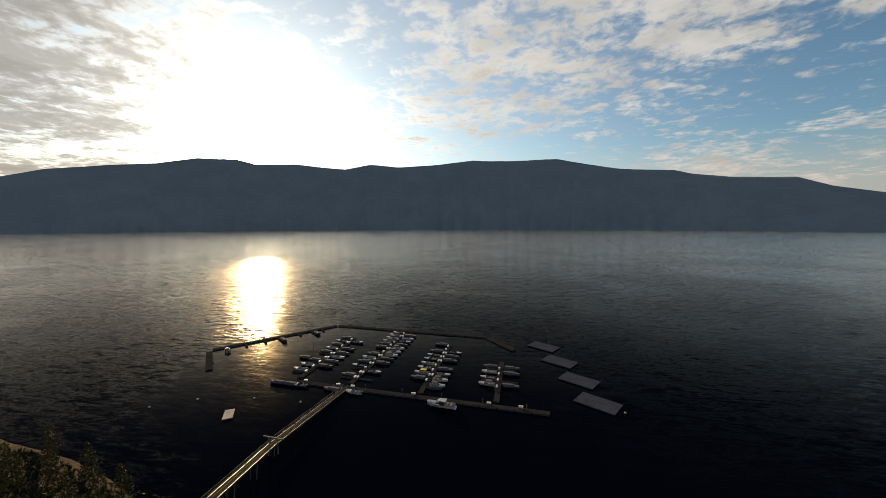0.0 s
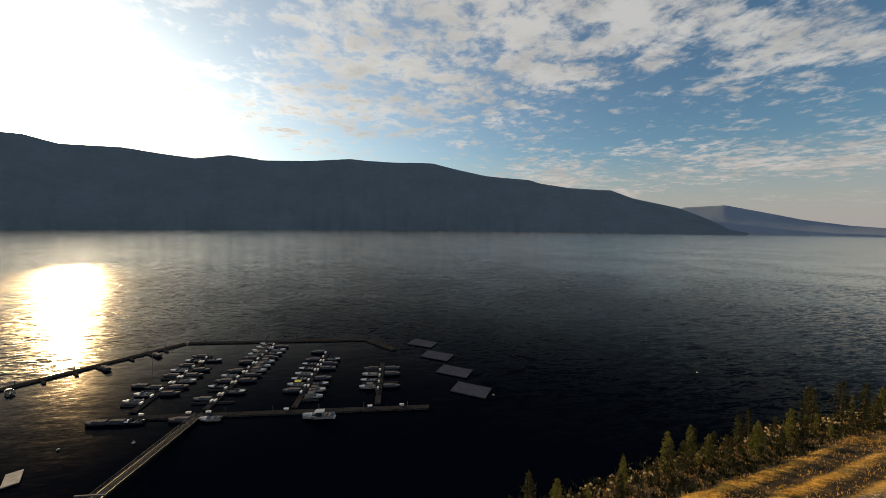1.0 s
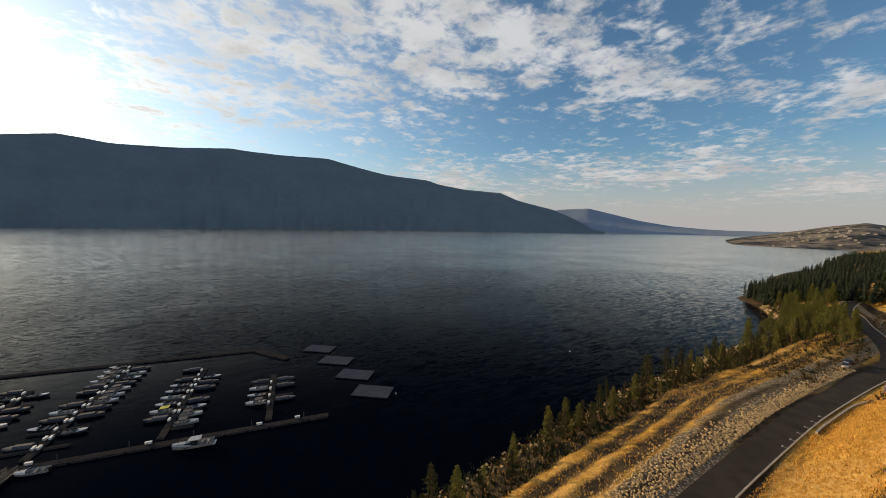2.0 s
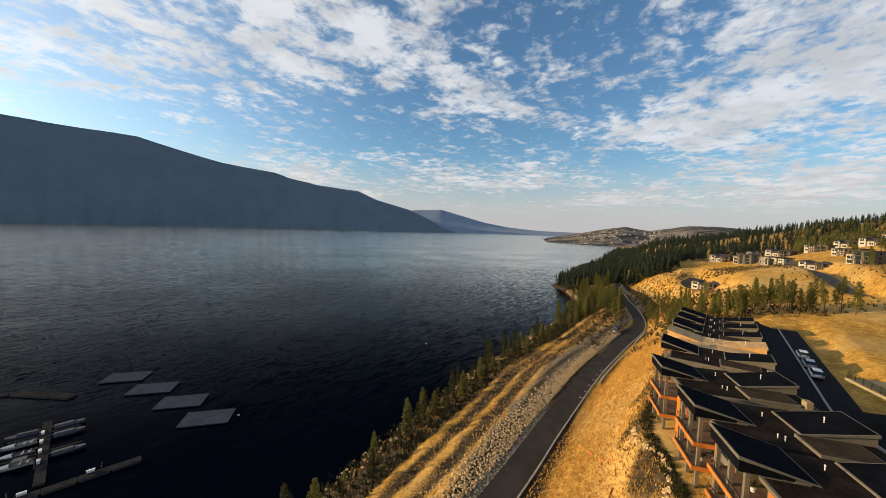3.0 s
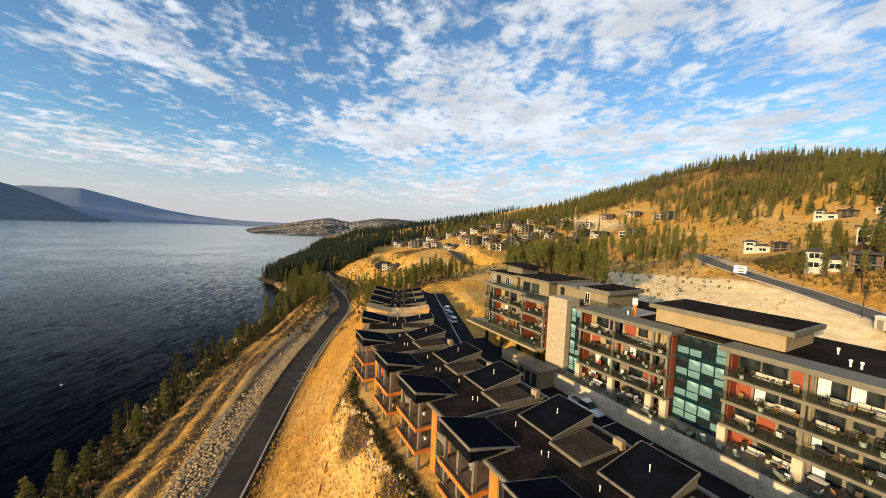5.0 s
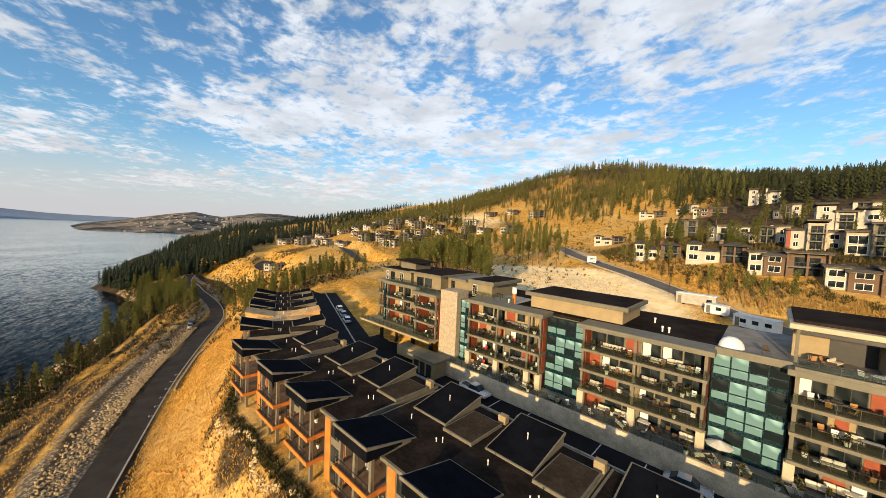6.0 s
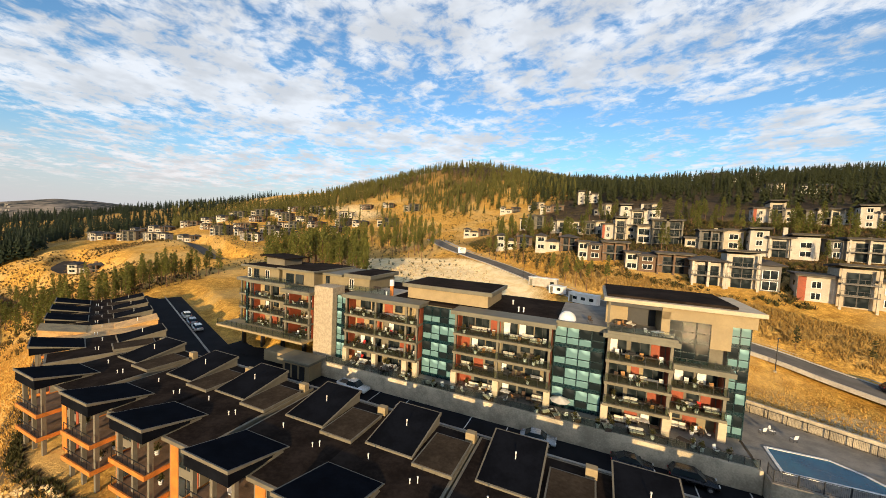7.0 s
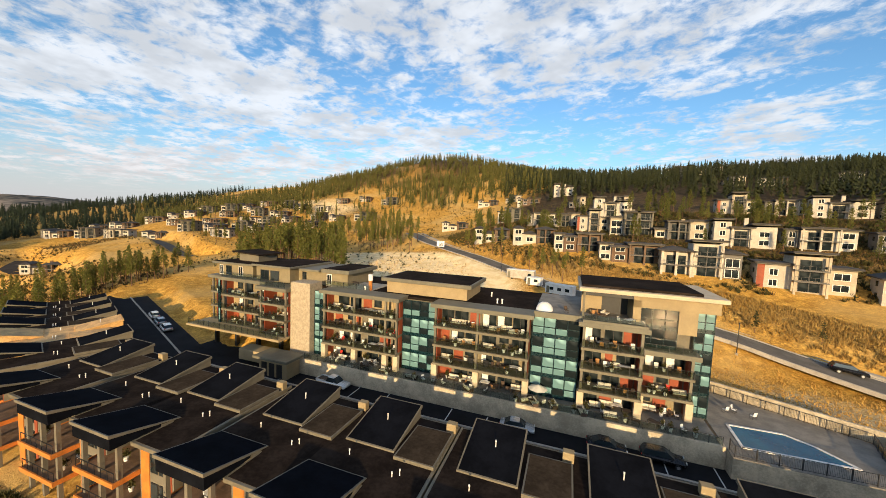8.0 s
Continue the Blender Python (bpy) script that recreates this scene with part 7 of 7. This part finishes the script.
def parasol(m):
    p = empty("parasol", m)
    bm = bmesh.new()
    pipe(bm, (0, 0, 0), (0, 0, 2.5), 0.03)
    part("pole", bm, M["dark_metal"], p)
    bm = bmesh.new()
    pipe(bm, (0, 0, 2.0), (0, 0, 2.55), 1.4, 0.05, 8)
    part("canopy", bm, M["cushion_pale"], p)
    bm = bmesh.new()
    pipe(bm, (0, 0, 0), (0, 0, 0.12), 0.28, sides=10)
    part("base", bm, M["concrete"], p)
    return tagged(p, "cream garden parasol standing open on the terrace", "parasol")


parasol(DEV @ pose(-40.6, -1.2, 34.604))
bm = bmesh.new()
bmesh.ops.create_uvsphere(bm, u_segments=14, v_segments=8, radius=1.3)
bmesh.ops.bisect_plane(bm, geom=bm.verts[:] + bm.edges[:] + bm.faces[:], plane_co=(0, 0, 0), plane_no=(0, 0, -1), clear_outer=True)
o = part("dome_cover", bm, M["white_paint"], smooth=True)
o.matrix_world = DEV @ pose(-40.6, -6.0, TOP + 0.5)
tagged(o, "white rounded dome cover on the roof terrace", "dome")
stack = empty("roof_stack", DEV @ pose(-9.8, -5.4, TOP + 0.45))
bm = bmesh.new()
pipe(bm, (0, 0, 0), (0, 0, 1.9), 0.34, sides=10)
part("duct", bm, M["orange"], stack, "orange lower duct")
bm = bmesh.new()
pipe(bm, (0, 0, 1.9), (0, 0, 3.0), 0.42, sides=10)
part("hood", bm, M["white_paint"], stack)
tagged(stack, "orange and white vent stack on the flat roof", "vent stack")
for s, y in ((9.0, -4.9), (33.0, -7.0), (33.8, -7.0), (31.0, -12.0)):
    bm = bmesh.new()
    pipe(bm, (0, 0, 0), (0, 0, 0.6), 0.1)
    pipe(bm, (0, 0, 0.55), (0, 0, 0.8), 0.16)
    o = part("roof_vent", bm, M["white_pipe"])
    o.matrix_world = DEV @ pose(-s, y, TOP + 0.45)
    tagged(o, "small white vent on the flat roof", "vent", "roof vents")

# ---- hillside clutter ----
def crate(name, m, size, wall, label, category, windows=0):
    """A site cabin or trailer: ribbed box with roof, door and windows."""
    c = empty(name, m)
    x, y, z = size
    part("body", bevelled(0.04, (-x / 2, x / 2, -y / 2, y / 2, 0.35, z)), wall, c)
    part("roof", bevelled(0.03, (-x / 2 - 0.1, x / 2 + 0.1, -y / 2 - 0.1, y / 2 + 0.1, z, z + 0.14)), M["white_paint"], c)
    for k in range(windows):
        part("window", boxes((-x / 2 + 0.8 + k * (x - 1.0) / windows, -x / 2 + 1.9 + k * (x - 1.0) / windows, y / 2, y / 2 + 0.04, 1.3, 2.1)), M["pane_dark"], c)
    part("door", boxes((x / 2 - 1.2, x / 2 - 0.4, y / 2, y / 2 + 0.05, 0.45, 2.3)), M["fascia"], c)
    for px in (-x * 0.3, x * 0.3):
        part("skid", boxes((px - 0.2, px + 0.2, -y / 2 + 0.1, y / 2 - 0.1, 0, 0.35)), M["dark_metal"], c)
    return tagged(c, label, category)


crate("travel_trailer", pose(41.5, -90.2, land(41.5, -90.2), 0, 0, 1), (7.6, 2.4, 2.8), M["white_paint"], "white travel trailer parked beside the street", "trailer", 3)
crate("site_cabin", pose(57.0, -95.5, land(57, -95.5), 0, 0, 18), (8.5, 2.6, 2.9), M["kerb"], "pale grey site cabin beside the street", "cabin", 1)
crate("site_cabin", pose(50.5, -92.5, land(50.5, -92.5), 0, 0, 8), (4.2, 2.4, 2.4), M["white_paint"], "small white site cabin beside the street", "cabin", 1)
sign = empty("notice_board", pose(107, -110.5, land(107, -110.5), 0, 0, 30))
part("board", bevelled(0.03, (-1.7, 1.7, -0.06, 0.06, 1.2, 3.7)), M["white_paint"], sign, "large white sign board")
for k, (z, w, c) in enumerate(((3.2, 1.1, "pane_pale"), (2.6, 1.3, "dark_metal"), (2.1, 1.0, "dark_metal"), (1.6, 1.2, "dark_metal"))):
    part("print_bar", boxes((-w, w * 0.6, 0.062, 0.07, z, z + 0.25)), M[c], sign)
for x in (-1.4, 1.4):
    part("post", boxes((x - 0.08, x + 0.08, -0.16, -0.06, -0.5, 3.8)), M["bark"], sign)
tagged(sign, "large white development sign beside the street", "sign")


def street_lamp(x, y, turn):
    s = empty("street_lamp", pose(x, y, land(x, y), 0, 0, turn))
    bm = bmesh.new()
    pipe(bm, (0, 0, -0.2), (0, 0, 6.2), 0.09, 0.06, 8)
    part("pole", bm, M["dark_metal"], s)
    part("head", bevelled(0.03, (-0.15, 0.55, -0.14, 0.14, 6.15, 6.3)), M["dark_metal"], s)
    part("base", bevelled(0.03, (-0.2, 0.2, -0.2, 0.2, -0.2, 0.3)), M["concrete"], s)
    return tagged(s, "tall black street lamp beside the hillside street", "street lamp", "street lamps")


street_lamp(4.0, -88.6, 270)
street_lamp(66, -98, 250)
o = part("utility_box", bevelled(0.04, (-0.7, 0.7, -0.45, 0.45, 0, 1.5)), M["kerb"])
o.matrix_world = DEV @ pose(-18.8, 5.6, 31.98)
tagged(o, "grey utility cabinet beside the drive", "utility box")


# ---- stones ----
def stones(name, draw, count, low, high, material, label, sink=0.3):
    verts, faces = [], []
    for _ in range(count):
        x, y = draw()
        if x is None:
            continue
        s = tree_rnd.uniform(low, high)
        z = land(x, y) + s * (0.5 - sink)
        k = len(verts)
        turn = tree_rnd.uniform(0, math.tau)
        for dz, rr, cnt in ((-0.5, 0.75, 5), (0.15, 1.0, 5), (0.55, 0.5, 5)):
            for j in range(cnt):
                a = turn + j * math.tau / cnt + dz
                q = rr * s * 0.5 * tree_rnd.uniform(0.7, 1.25)
                verts.append((x + q * math.cos(a), y + q * math.sin(a), z + dz * s * 0.8))
        for r in (0, 5):
            for j in range(5):
                a, b = k + r + j, k + r + (j + 1) % 5
                faces += [(a, b, b + 5, a + 5)]
        faces.append(tuple(k + 10 + j for j in range(5)))
    return tagged(raw_mesh(name, verts, faces, M[material]), label, "stones", kind="stuff")


def riprap_spot():
    x = tree_rnd.uniform(12, 185)
    base = float(np.interp(x, [p[0] for p in LAKE_ROAD], [p[1] for p in LAKE_ROAD]))
    width = 2.6 + 3.0 * math.exp(-((x - 60) / 50) ** 2)
    return x, base + 4.4 + abs(tree_rnd.gauss(0, 0.6)) * width


def edge_spot():
    p = tree_rnd.uniform(-40, 26)
    w = DEV @ Vector((p, 32.2 + 1.1 * math.sin(p * 0.35) + tree_rnd.gauss(0, 0.25), 0))
    return w.x, w.y


M["rock_pale"] = leaf_material("pale_rock", (0.20, 0.14, 0.07), (0.76, 0.57, 0.30), 0.0)
stones("rocks_riprap", riprap_spot, 5600, 0.18, 0.6, "rock_pale", "pale broken rock along the lakeside road bank")
stones("rocks_edge", edge_spot, 420, 0.3, 0.6, "rock_pale", "row of white edging stones below the town houses")
stones("rocks_shore", shore_spot(5, 345, 0.0, 11.0), 2000, 0.3, 1.0, "rock_pale", "grey stones along the water's edge")
stones("rocks_slope", patch(98, -86, 26, 16, 0), 500, 0.2, 0.7, "rock_pale", "scattered stones on the sandy slope")
stones("rocks_wall", patch(-21, -62, 9, 2.2, -20), 260, 0.5, 1.1, "rock_pale", "stacked boulders beside the pool wall")

# orange silt fence along the bank
M["silt"] = surface("orange_mesh", (0.62, 0.20, 0.04), 0.8, 0.25, 2.0, 0.1)
pts = [DEV @ Vector((p, 38.2 + 2.2 * math.sin(p * 0.2), 0)) for p in range(2, 40, 2)]
f = empty("silt_fence")
for a, b in list(zip(pts, pts[1:]))[3::2]:
    za, zb = land(a.x, a.y), land(b.x, b.y)
    d = (b - a).xy.normalized()
    nx, ny = -d.y * 0.02, d.x * 0.02
    raw_mesh("mesh_panel", [(a.x - nx, a.y - ny, za - 0.1), (b.x - nx, b.y - ny, zb - 0.1), (b.x - nx, b.y - ny, zb + 0.32), (a.x - nx, a.y - ny, za + 0.32), (a.x + nx, a.y + ny, za - 0.1), (b.x + nx, b.y + ny, zb - 0.1), (b.x + nx, b.y + ny, zb + 0.32), (a.x + nx, a.y + ny, za + 0.32)], [(0, 1, 2, 3), (7, 6, 5, 4), (3, 2, 6, 7), (1, 0, 4, 5)], M["silt"], f)
tagged(f, "low orange silt fence across the grassy bank", "fence")
